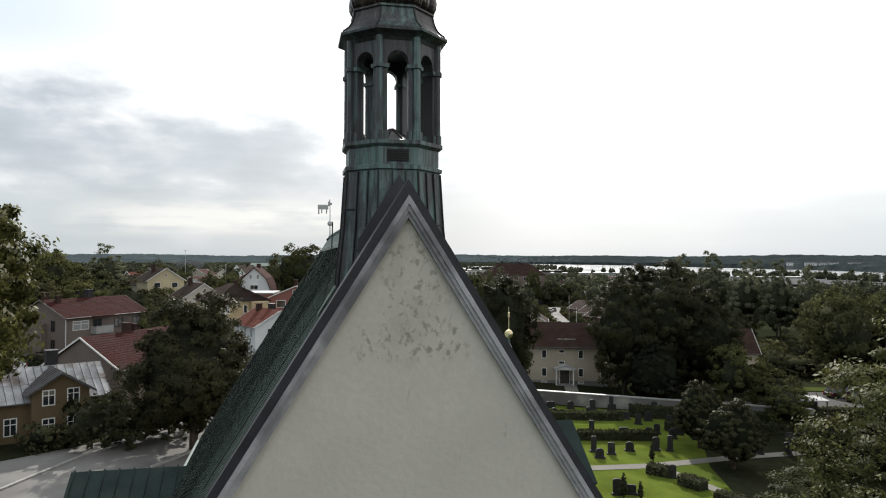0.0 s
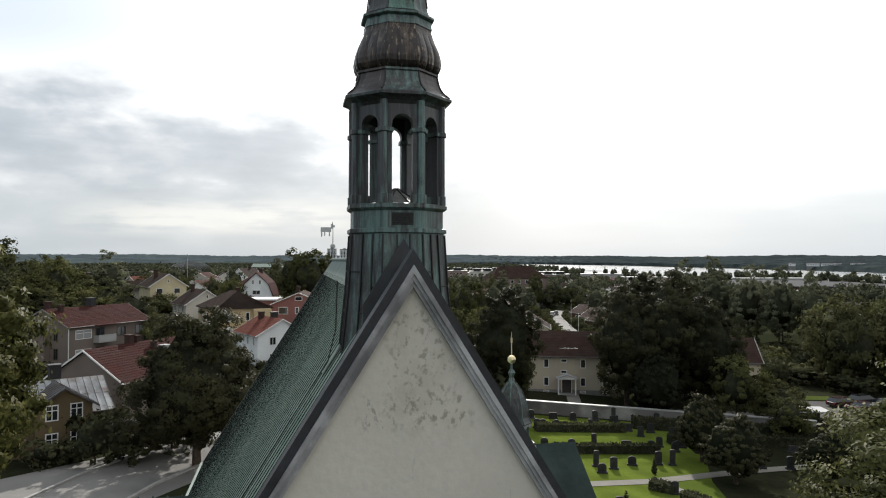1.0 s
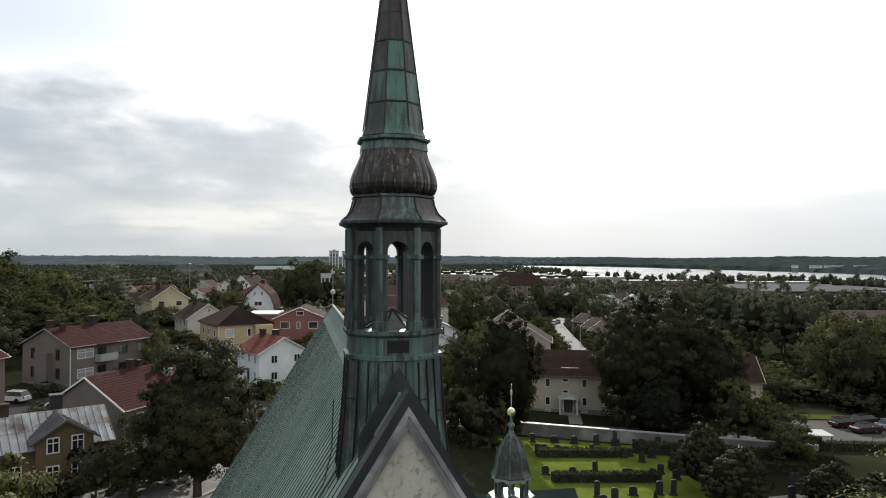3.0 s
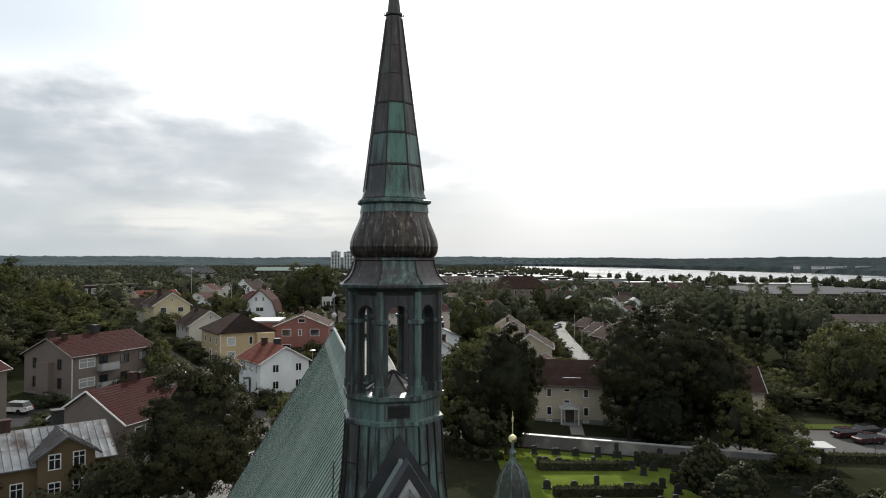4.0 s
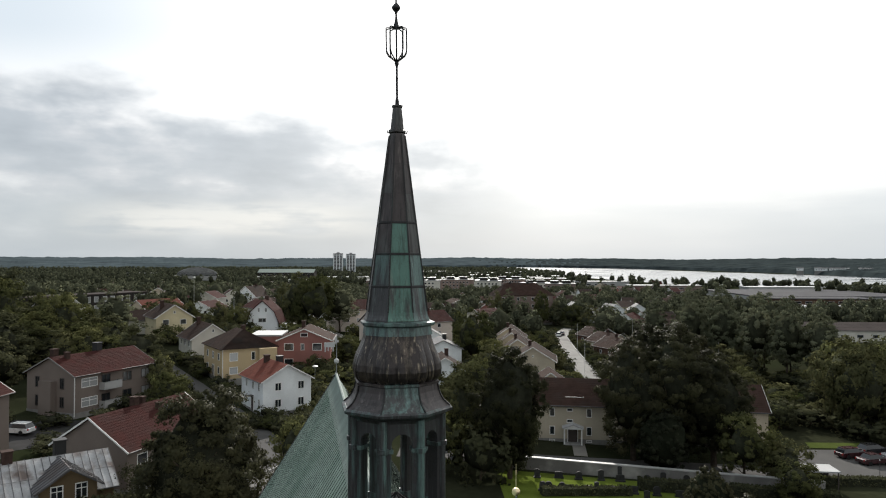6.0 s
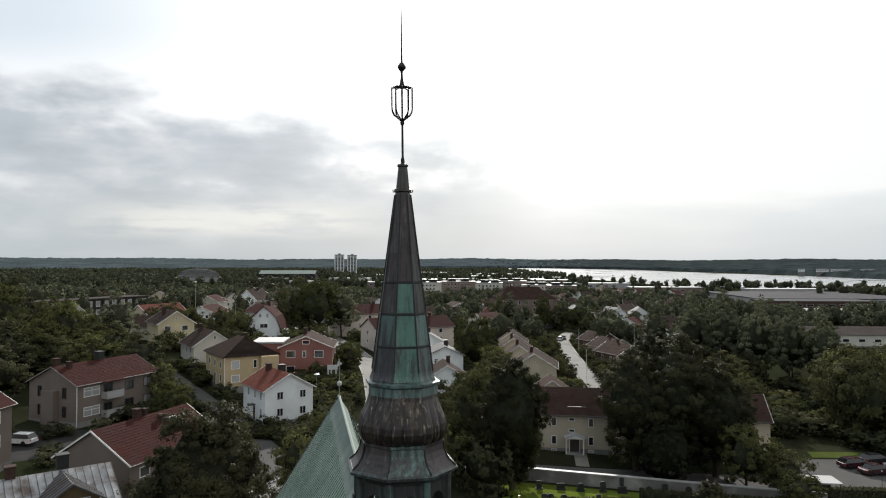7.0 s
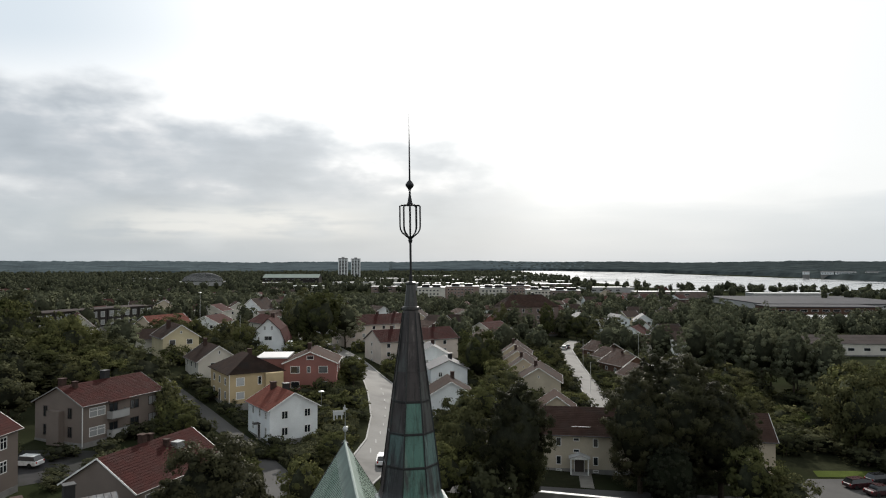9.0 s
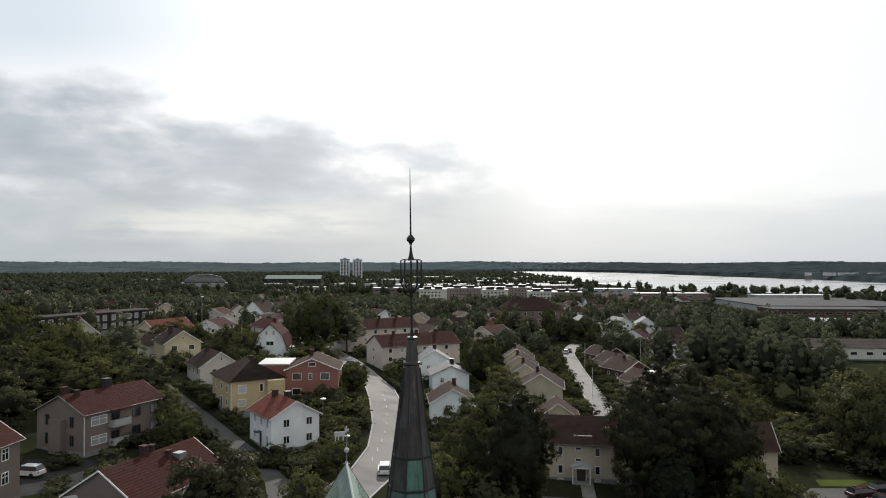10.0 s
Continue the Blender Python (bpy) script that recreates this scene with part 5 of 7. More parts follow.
def tin_house():
    """Ochre timber house with a cross gable and a tin roof."""
    w, d, eave, rise = 14.5, 7.6, 4.1, 2.2
    h = house("ochre timber house with a pale tin roof and a front gable", -36.1, 47.1, 38, w, d, eave, rise, "ochre", "tin", "x",
              rows=(("f", 1.9, (-5.6, -2.8, -0.2, 6.4), 1.0, 1.5), ("r", 1.9, (-1.8, 1.8), 1.0, 1.4), ("r", 4.6, (0,), 0.9, 1.2)), style="cross", barge="darkframe", courses=9.0, base=1.6, chimneys=((3.6, 0.6, 7.5, 0.95), (-0.6, 0.2, 7.2, 0.8)))
    g = bmesh.new()
    pr = [(-2.2, 0.45), (2.2, 0.45), (2.2, 4.7), (0, 6.1), (-2.2, 4.7)]
    a = [g.verts.new((u + 3.4, -d / 2 - 1.0, v)) for u, v in pr]
    b = [g.verts.new((u + 3.4, 0.5, v)) for u, v in pr]
    g.faces.new(a)
    g.faces.new(b[::-1])
    for i in range(5):
        j = (i + 1) % 5
        g.faces.new((a[j], a[i], b[i], b[j]))
    bay = part("front_gable", g, W["ochre"], h, "ochre boarded front gable")
    for s in (-1, 1):
        g = bmesh.new()
        p = [(3.4, -d / 2 - 1.5, 6.26), (3.4, 0.6, 6.26), (3.4 + s * 2.7, 0.6, 4.52), (3.4 + s * 2.7, -d / 2 - 1.5, 4.52)]
        ribbed_slope(g, *p, 0.05, 0.62, 0.05, 0.06, 0.1)
        part("gable_roof", g, (M["darktin"], M["darktin"]), bay, "dark tin roof with standing seams")
    for u in (-0.95, 0.95):
        add_window(bay, pose(3.4 + u, -d / 2 - 1.0, 4.2), 1.0, 1.35, "cross")
        add_window(bay, pose(3.4 + u, -d / 2 - 1.0, 1.75), 1.0, 1.5, "cross")
    for k in range(24):
        x = -w / 2 - 0.2 + k * 0.63
        for s in (-1, 1):
            g = bmesh.new()
            n = Vector((0, s * 0.53, 0.85))
            bar(g, Vector((x, s * 0.05, eave + rise)) + n * 0.05, Vector((x, s * (d / 2 + 0.4), eave - 0.25)) + n * 0.05, 0.04, 0.07, n)
            part("roof_seam", g, M["darktin"], h)


tin_house()
# white house with an orange roof
hs = house("white boarded two-storey house with an orange-red tiled roof", -24.65, 97.6, 34, 7.8, 9.6, 5.4, 2.2, "white", "orangetile", "y",
           rows=(("f", 4.3, (-1.5, 2.2), 1.05, 1.25), ("f", 1.8, (-1.5, 2.2), 1.05, 1.25), ("l", 4.2, (3.2, 0.6, -2.4), 0.75, 1.25), ("l", 1.8, (3.2, -2.4), 0.75, 1.25)), style="mullion", chimneys=((-0.6, 2.4, 8.2, 0.8), (0.4, -0.5, 8.3, 0.9)))
door(hs, face_pose("l", 0.4, 0.3, 7.8, 9.6))
part("door_hood", boxes((-4.9, -3.6, -0.9, 0.2, 2.5, 2.62)), M["darkframe"], hs)
# yellow house with a hipped dark roof
hs = house("ochre-yellow rendered house with a dark hipped roof", -35.6, 116.2, 33, 9.6, 12.0, 5.8, 2.9, "yellow", "darktile", "hip",
           rows=(("f", 4.3, (-2.9,), 1.5, 1.5, True), ("f", 1.9, (-2.9,), 1.5, 1.3, True), ("f", 4.3, (0.6,), 0.7, 1.5), ("f", 4.3, (3.2,), 1.0, 1.3), ("l", 4.2, (-3.5, 0, 3.5), 1.0, 1.3), ("l", 1.8, (-3.5, 3.5), 1.0, 1.3)), chimneys=((1.0, 1.0, 9.1, 0.7),))
part("downpipe", boxes((-4.9, -4.8, -6.12, -6.02, 0, 5.7)), M["pole"], hs)
part("front_bay", boxes((1.4, 4.6, -7.2, -5.9, -1.0, 5.6)), W["yellow"], hs, "projecting yellow bay")
door(hs, face_pose("l", 0.2, 0.4, 9.6, 12.0))
# red house
hs = house("brick-red rendered house with white-framed windows and a brown roof", -25.1, 127.3, 4, 10.0, 10.5, 6.0, 2.1, "red", "browntile", "y", base=4.3,
           rows=(("f", 4.6, (-2.9, 2.5), 1.8, 1.4), ("f", 4.6, (-0.3,), 0.7, 1.3), ("f", 6.9, (0,), 1.4, 0.8), ("f", 1.7, (-2.9, 2.5), 1.7, 1.3), ("r", 4.4, (-2.5, 2.5), 1.2, 1.2)), over=0.4, chimneys=((-0.8, 1.0, 9.0, 0.7),))
house("flat-roofed brick-red annexe with a pale roof edge", -33.2, 129.5, 4, 6.0, 9.0, 6.3, 0.3, "red", "paleroof", "flat", base=4.3, rows=(("f", 4.4, (-1,), 1.2, 1.2),), over=0.15)
# off-white gabled house
house("off-white gabled house with a brown roof", -48.2, 135.4, 34, 8.2, 10.0, 5.4, 2.8, "palewhite", "darktile", "y",
      rows=(("f", 4.2, (-1.2, 2.2), 1.0, 1.2), ("f", 1.7, (-1.2, 2.2), 1.0, 1.2), ("f", 6.8, (0.2,), 0.5, 0.7), ("l", 4.2, (-3, 0, 3), 0.9, 1.2)), base=4.3, chimneys=((-0.8, 2.0, 9.1, 0.7),))
# pale yellow gabled house
house("pale yellow gabled house with a dark roof", -61.8, 151.0, 34, 8.0, 11.0, 5.4, 2.7, "lemon", "darktile", "y",
      rows=(("f", 4.2, (-1.9, 1.9), 1.4, 1.2), ("f", 1.8, (-1.9, 1.9), 1.4, 1.2), ("f", 6.4, (0,), 0.5, 0.6)), base=7.4, chimneys=((-1.5, 0, 8.8, 0.8),))
house("low off-white annexe with a dark roof", -69.0, 158.0, 16, 9.0, 8.0, 4.6, 2.0, "palewhite", "darktile", "x", base=7.0)


def barn_house():
    x, y = -44.0, 171.5
    h = empty("house", pose(x, y, ground_z(x, y), 0, 0, 3), "white house with a steep dark red gambrel roof", "house")
    pr = [(-4, -1.0), (4, -1.0), (4, 3.2), (2.9, 6.2), (0, 8.9), (-2.9, 6.2), (-4, 3.2)]
    g = bmesh.new()
    a, b = [g.verts.new((u, -5, v)) for u, v in pr], [g.verts.new((u, 5, v)) for u, v in pr]
    g.faces.new(a)
    g.faces.new(b[::-1])
    for i in range(7):
        j = (i + 1) % 7
        g.faces.new((a[j], a[i], b[i], b[j]))
    part("wall", g, W["white"], h)
    for s in (-1, 1):
        for (u0, v0), (u1, v1) in (((0, 9.1), (3.1, 6.25)), ((3.05, 6.3), (4.5, 2.9))):
            g = bmesh.new()
            slope_mesh(g, (s * u0, -5.4, v0), (s * u0, 5.4, v0), (s * u1, 5.4, v1), (s * u1, -5.4, v1))
            part("roof", g, M["redtile"], h, "dark red tiles")
    for u, z, ww in ((-0.9, 6.6, 0.6), (0.9, 6.6, 0.6), (0, 4.0, 2.0), (-2.4, 3.9, 0.5)):
        add_window(h, pose(u, -5, z), ww, 1.1, "mullion")
    part("chimney", boxes((-0.5, 0.5, 1.0, 1.9, 8.0, 10.0)), M["chimney"], h)
    part("side_bay", boxes((3.9, 5.6, -3.4, -0.6, -0.8, 2.9)), W["white"], h, "white side bay")


barn_house()
# long pale apartment blocks with red roofs
for x, y, L, z in ((-7.4, 179.4, 23.5, None), (-20.5, 211.0, 25.0, None)):
    house("long pale pink three-storey apartment block with a red roof", x, y, 30, L, 10.2, 7.3, 2.6, "pink", "redtile", "x",
          rows=tuple(("f", zz, tuple(-9.5 + 3.4 * i for i in range(6)), 1.1, 1.2, (1, 4)) for zz in (1.7, 3.9, 6.1)) + tuple(("l", zz, (-0.5,), 0.8, 1.0) for zz in (1.7, 3.9, 6.1)), chimneys=((-6, 0.3, 10.6, 0.7), (1, 0.3, 10.6, 0.7), (7, 0.3, 10.6, 0.7)), category="apartment house", group="pale apartment blocks", barge="plinth")
# white houses east of the street
house("white gabled house with a dark brown roof", 2.2, 118.6, 4, 7.8, 9.0, 4.9, 2.3, "white", "darktile", "y", rows=(("f", 3.7, (-0.9,), 1.0, 1.2), ("f", 1.4, (-0.9, 1.8), 1.0, 1.2), ("l", 3.4, (-2, 2), 0.9, 1.1)), style="cross", chimneys=((0.8, 2.5, 7.9, 0.7),))
house("white gabled house with a grey roof", 2.0, 151.0, 6, 8.4, 9.5, 4.9, 1.9, "white", "greytile", "y", rows=(("f", 3.5, (-2.0, 0.6), 0.9, 1.1), ("f", 1.4, (-1.6, 1.8), 0.9, 1.1)), style="cross", barge="plinth", chimneys=((0.8, 0.5, 7.6, 0.9),))
house("white gabled house with grey roof sheets", -2.0, 168.5, 6, 8.4, 9.5, 5.4, 2.4, "white", "greytile", "y", rows=(("f", 3.5, (-1.5, 1.5), 0.9, 1.1),), style="cross", chimneys=((0.5, 0.5, 8.6, 0.8),))
house("low dark garage with a flat roof", 9.6, 121.5, 4, 4.5, 6.0, 2.4, 0.2, "black", "felt", "flat", plinth=0.1, category="garage")
# row houses with gables to the street
for i, (x, y) in enumerate(((22.6, 143.0), (21.0, 157.5), (21.2, 172.5), (22.2, 188.5))):
    house("cream row house with a brown tiled gable roof", x, y, -9, 9.4 if i == 0 else 8.4, 11, 4.5, 2.9, "beige" if i else "cream", "darktile", "y",
          rows=(("f", 2.4, (-2.2,), 0.8, 1.2), ("f", 5.4, (0,), 0.4, 0.5), ("r", 2.0, (-3, 0, 3), 1.0, 1.2)), chimneys=((-0.8, 1.0, 8.0, 0.7),), group="cream row houses")
house("small brown-roofed cottage behind a hedge", 22.6, 120.5, -6, 7.4, 8.0, 2.6, 2.6, "beige", "browntile", "y", rows=(("f", 1.5, (-1.5, 1.5), 0.9, 1.0),))
for i, (x, y, yaw) in enumerate(((53.5, 216.0, 24), (53.0, 198.5, 22), (52.0, 184.0, 22), (51.5, 162.0, 18))):
    house("dark brown row house with pale bargeboards", x, y, yaw, 8.6, 11, 3.4, 2.4, "brown" if i % 2 == 0 else "beige", "browntile", "y", rows=(("f", 1.9, (-1.8, 1.6), 1.1, 1.1), ("l", 1.9, (-2, 2), 1.0, 1.0)), barge="frame", group="brown row houses", chimneys=((0.3, 1.0, 6.6, 0.6),))
house("small outbuilding with a flat white roof", 57.5, 171.5, 10, 6.0, 4.6, 4.2, 0.2, "beige", "paleroof", "flat", over=0.2, category="outbuilding")
# cream house with a portico
cr = house("cream rendered house with a brown tiled roof and white portico", 21.1, 90.2, -9, 15.0, 9.0, 5.6, 2.9, "cream", "browntile", "x",
           rows=(("f", 4.3, (-5.8, -2.9, 2.3, 5.4), 0.75, 1.25), ("f", 1.7, (-5.8, -2.9, 2.3, 5.4), 0.75, 1.25), ("f", 4.7, (-0.4,), 0.9, 0.5), ("f", 3.1, (-0.4,), 0.9, 0.5), ("f", 0.28, (-5.8, -2.9, 2.3, 5.4), 0.8, 0.35)), style="plain", plinth=0.55, category="house")


def portico(h):
    g = boxes((-1.35, 1.35, -6.1, -4.5, 2.25, 2.4))
    p = part("portico", g, M["frame"], h, "white gabled portico over the front door")
    for s in (-1, 1):
        g = bmesh.new()
        a = [(0, -6.2, 2.95), (0, -4.5, 2.95), (s * 1.5, -4.5, 2.4), (s * 1.5, -6.2, 2.4)]
        slab(g, a if s > 0 else a[::-1], (s * 0.34, 0, 0.94), 0.08)
        part("canopy", g, M["paleroof"], p, "pale sheet canopy")
        part("post", boxes((s * 1.2 - 0.09, s * 1.2 + 0.09, -6.05, -5.87, 0, 2.25)), M["frame"], p)
    g = bmesh.new()
    slab(g, [(-1.3, -6.05, 2.4), (1.3, -6.05, 2.4), (0, -6.05, 2.88)], (0, -1, 0), 0.06)
    part("pediment", g, M["frame"], p)
    door(h, pose(0, -4.5, 0.15), w=1.3)
    part("step", boxes((-1.2, 1.2, -6.2, -4.5, -0.3, 0.12)), M["kerb"], h)
    part("snow_guard", boxes((-1.0, 1.6, -4.0, -3.95, 6.35, 6.45)), M["galv"], h)


portico(cr)
# beige house half hidden by trees
house("beige rendered house with a brown roof and a pale verge", 42.4, 91.0, -9, 13.5, 9.0, 5.6, 2.9, "beige", "browntile", "x", rows=(("f", 4.2, (-4.5, -1.5, 1.5), 0.9, 1.2), ("f", 1.7, (-4.5, -1.5, 1.5), 0.9, 1.2)), category="house")
# long low industrial halls
house("long dark-roofed hall with pale walls", 158, 244, -4, 52, 17, 4.6, 2.2, "palewhite", "brownfelt", "x", rows=(("f", 2.4, tuple(-22 + 5.5 * i for i in range(9)), 2.4, 1.2),), category="hall", barge="plinth", courses=3.0)
house("long grey flat-roofed industrial hall", 300, 565, -3, 120, 125, 4.5, 0.6, "concrete", "hallroof", "flat", rows=(("f", 2.8, tuple(-50 + 10 * i for i in range(11)), 7.0, 1.5),), category="hall")
house("grey flat-roofed industrial hall", 250, 455, -3, 70, 26, 5.5, 0.6, "brown", "hallroof", "flat", rows=(("f", 3.4, tuple(-28 + 7 * i for i in range(9)), 4.5, 1.4),), category="hall")
house("low brown industrial building with flat roof", 300, 400, -3, 60, 20, 6.5, 0.6, "brown", "felt", "flat", category="hall")
house("grey industrial hall with a pale roof", 205, 340, -6, 40, 18, 5.5, 2.0, "concrete", "paleroof", "x", category="hall", courses=3.0)
house("old brownish-pink brick apartment house with a hipped roof", 38, 296, 12, 25, 13, 12.5, 5.0, "dusk", "browntile", "hip", rows=tuple(("f", zz, tuple(-10 + 3.3 * i for i in range(7)), 1.1, 1.5) for zz in (1.8, 4.8, 7.8, 10.8)), category="apartment house", chimneys=((-5, 0, 18.2, 0.9), (3, 0, 18.2, 0.9)))
# dark row of stepped houses
for i in range(7):
    x, y = -127 + i * 2.6, 207 + i * 6.4
    house("dark boarded terrace house with white window bays", x, y, 68, 6.7, 9.0, 6.2, 0.35, "black", "brownfelt", "flat", rows=(("f", 4.7, (-1.7, 1.5), 1.7, 1.9, True), ("f", 1.9, (-1.7, 1.5), 1.7, 1.7, True), ("l", 4.7, (-2, 2), 1.2, 1.4)), group="dark terrace houses", over=0.25, base=7.6)
house("gabled house with a brown roof among trees", -106, 193, 30, 9, 11, 4.5, 4.2, "palewhite", "redtile", "y", rows=(("f", 3.0, (-1.8, 1.8), 1.1, 1.2),))
house("small house with a pale ochre gable", -121, 296, 20, 9, 10, 6.5, 2.6, "beige", "darktile", "y", rows=(("f", 4.2, (-1.8, 1.8), 1.1, 1.2),), chimneys=((0, 0, 9.8, 0.8),))
house("low house with a terracotta roof and a veranda", -86, 206, 62, 15, 9, 3.6, 3.0, "beige", "orangetile", "x", base=7.0, rows=(("f", 2.2, (-4, 0, 4), 1.6, 1.3, True),))
house("white gabled house with a dark brown roof", -76, 283, -18, 9.5, 12, 6.0, 4.0, "white", "darktile", "y", rows=(("f", 4.4, (-2, 2), 1.1, 1.2), ("f", 1.8, (-2, 2), 1.1, 1.2)), chimneys=((0, 2, 10.6, 0.8),))
house("pale long house with a brown roof", -58, 290, -8, 15, 10, 6.0, 3.0, "palewhite", "browntile", "x", rows=(("f", 4.4, (-5, -2, 2, 5), 1.1, 1.2), ("f", 1.8, (-5, -2, 2, 5), 1.1, 1.2)))
# white flats in the middle distance
for i, (x, y, w, st) in enumerate(((112, 620, 26, 3), (-8, 610, 24, 4), (20, 640, 30, 4), (46, 600, 22, 4), (70, 660, 30, 4), (92, 640, 26, 3), (5, 720, 50, 3))):
    ht = 3.0 * st + 1.2
    blk = house("white block of flats with a flat roof and dark balconies", x, y, -4 + 3 * (i % 3), w, 13, ht, 0.6, "palewhite" if i % 2 else "dusk", "paleroof", "flat", rows=tuple(("f", 1.9 + 3.0 * k, tuple(-w / 2 + 2.2 + 3.1 * j for j in range(int((w - 3) / 3.1))), 1.7, 1.5) for k in range(st)), category="apartment block", group="white flats", over=0.3)
    for u in (-w / 5, w / 5):
        part("penthouse", boxes((u - 3.2, u + 3.2, -3.5, 3.5, ht + 0.6, ht + 2.6)), W["black"], blk, "dark penthouse")
        part("penthouse_roof", boxes((u - 3.8, u + 3.8, -4.1, 4.1, ht + 2.6, ht + 2.85)), M["paleroof"], blk)
# twin towers far off
for x, z in ((-209, 39.5), (-182, 38.5)):
    tw = house("tall grey and white residential tower with rows of balconies", x, 1500, 6, 20, 18, z + 5, 1.6, "concrete", "felt", "flat", rows=tuple(("f", 2.6 + 3.0 * k, (-6.2, 0.0, 6.2), 4.4, 2.0) for k in range(13)), category="tower block", group="twin towers", over=0.0)
    for u in (-9.0, -3.1, 3.1, 9.0):
        part("facade_strip", boxes((u - 0.95, u + 0.95, -9.35, -9.0, 0.5, z + 5)), W["white"], tw, "white vertical facade strip")
    part("lift_house", boxes((-3, 3, -3, 3, z + 6.6, z + 9)), W["concrete"], tw)


def glass_hall():
    x, y = -369, 1085
    h = empty("vaulted_hall", pose(x, y, -5, 0, 0, 18), "large hall with a striped bluish vaulted roof", "hall")
    part("wall", boxes((-34, 34, -14, 14, 0, 7)), W["concrete"], h)
    for i in range(9):
        a0, a1 = math.pi * (i / 9), math.pi * ((i + 1) / 9)
        g = bmesh.new()
        q = [(-30 * math.cos(a), 7 + 13 * math.sin(a)) for a in (a0, a0 + (a1 - a0) * 0.86)]
        n = Vector((-math.cos((a0 + a1) / 2), 0, math.sin((a0 + a1) / 2)))
        slab(g, [(q[0][0], -15, q[0][1]), (q[1][0], -15, q[1][1]), (q[1][0], 15, q[1][1]), (q[0][0], 15, q[0][1])][::-1], n, 0.5)
        part("roof_panel", g, M["greytile"], h)
    for i in range(7):
        z = 8 + i * 1.7
        half = 30 * math.cos(math.asin(min(1, (z - 7) / 13)))
        part("facade_band", boxes((-half, half, -15.4, -15.0, z, z + 0.7)), M["paleroof"], h)
    g = bmesh.new()
    arc = [(-30 * math.cos(math.pi * i / 16), -14.9, 7 + 13 * math.sin(math.pi * i / 16)) for i in range(17)]
    g.faces.new([g.verts.new(p) for p in arc])
    part("glass_front", g, M["pane"], h)


glass_hall()
for x, y, w, d, ht, mat in ((-470, 1150, 60, 24, 6, "palewhite"), (-520, 1250, 50, 24, 8, "concrete"), (60, 1200, 120, 30, 7, "palewhite"), (140, 900, 60, 24, 8, "dusk"), (-120, 980, 60, 22, 8, "palewhite"), (-30, 900, 60, 22, 9, "concrete"), (120, 1050, 80, 20, 6, "palewhite"), (60, 820, 50, 20, 8, "palewhite"), (-100, 1250, 70, 25, 8, "palewhite"), (-60, 830, 44, 18, 7, "dusk"), (20, 980, 70, 20, 7, "palewhite"), (190, 800, 60, 22, 7, "concrete"), (230, 700, 70, 22, 6, "dusk"), (330, 660, 70, 20, 6, "concrete"), (420, 600, 60, 22, 6, "palewhite"), (-170, 860, 50, 18, 7, "palewhite"), (-240, 1000, 60, 20, 7, "dusk"), (100, 1350, 90, 24, 8, "palewhite"), (190, 1500, 90, 24, 8, "concrete"), (-20, 1450, 80, 24, 9, "dusk"), (180, 1150, 60, 20, 6, "palewhite")):
    house("far pale low commercial building with a flat roof", x, y, 0, w, d, ht, 0.6, mat, "paleroof", "flat", rows=(("f", ht * 0.6, tuple(-w / 2 + 5 + 9 * j for j in range(int((w - 8) / 9))), 5.0, 1.6),), category="hall", group="far commercial buildings")
house("long far hall with a pale green pitched roof", -266, 1258, 0, 99, 32, 9.5, 6.0, "black", "flashing", "x", rows=(("f", 6.5, tuple(-42 + 12 * j for j in range(8)), 6.0, 1.6),), category="hall", courses=8.0, barge="plinth")
# pale buildings on the far shore
for x, y, w in ((878, 1594, 26), (912, 1580, 40), (962, 1556, 34), (838, 1610, 14)):
    house("small white building on the far lake shore", x, y, -28, w, 12, 6.0, 1.6, "white", "greytile", "x", base=4.0, rows=(("f", 3.6, tuple(-w / 2 + 4 + 5 * j for j in range(int((w - 5) / 5))), 2.2, 2.0),), group="far shore buildings")
# pale houses where the row-house street ends
END_HOUSES = [(70, 336), (88, 338), (99, 330), (76, 318)]
for (x, y), yaw, w, e in zip(END_HOUSES, (8, 14, -10, 20), (10, 9, 8.5, 8), (5.6, 5.4, 6.0, 3.4)):
    house("white gabled house with a pale grey roof", x, y, yaw, w, 11, e, 2.8, "white", "felt", "y", rows=(("f", e - 1.3, (-w / 4, w / 4), 1.1, 1.3), ("f", e - 3.9, (-w / 4, w / 4), 1.1, 1.3) if e > 5 else ("f", 1.6, (0,), 0.9, 0.9)), group="pale houses at the street end", chimneys=((0.8, 1.0, e + 3.5, 0.7),))
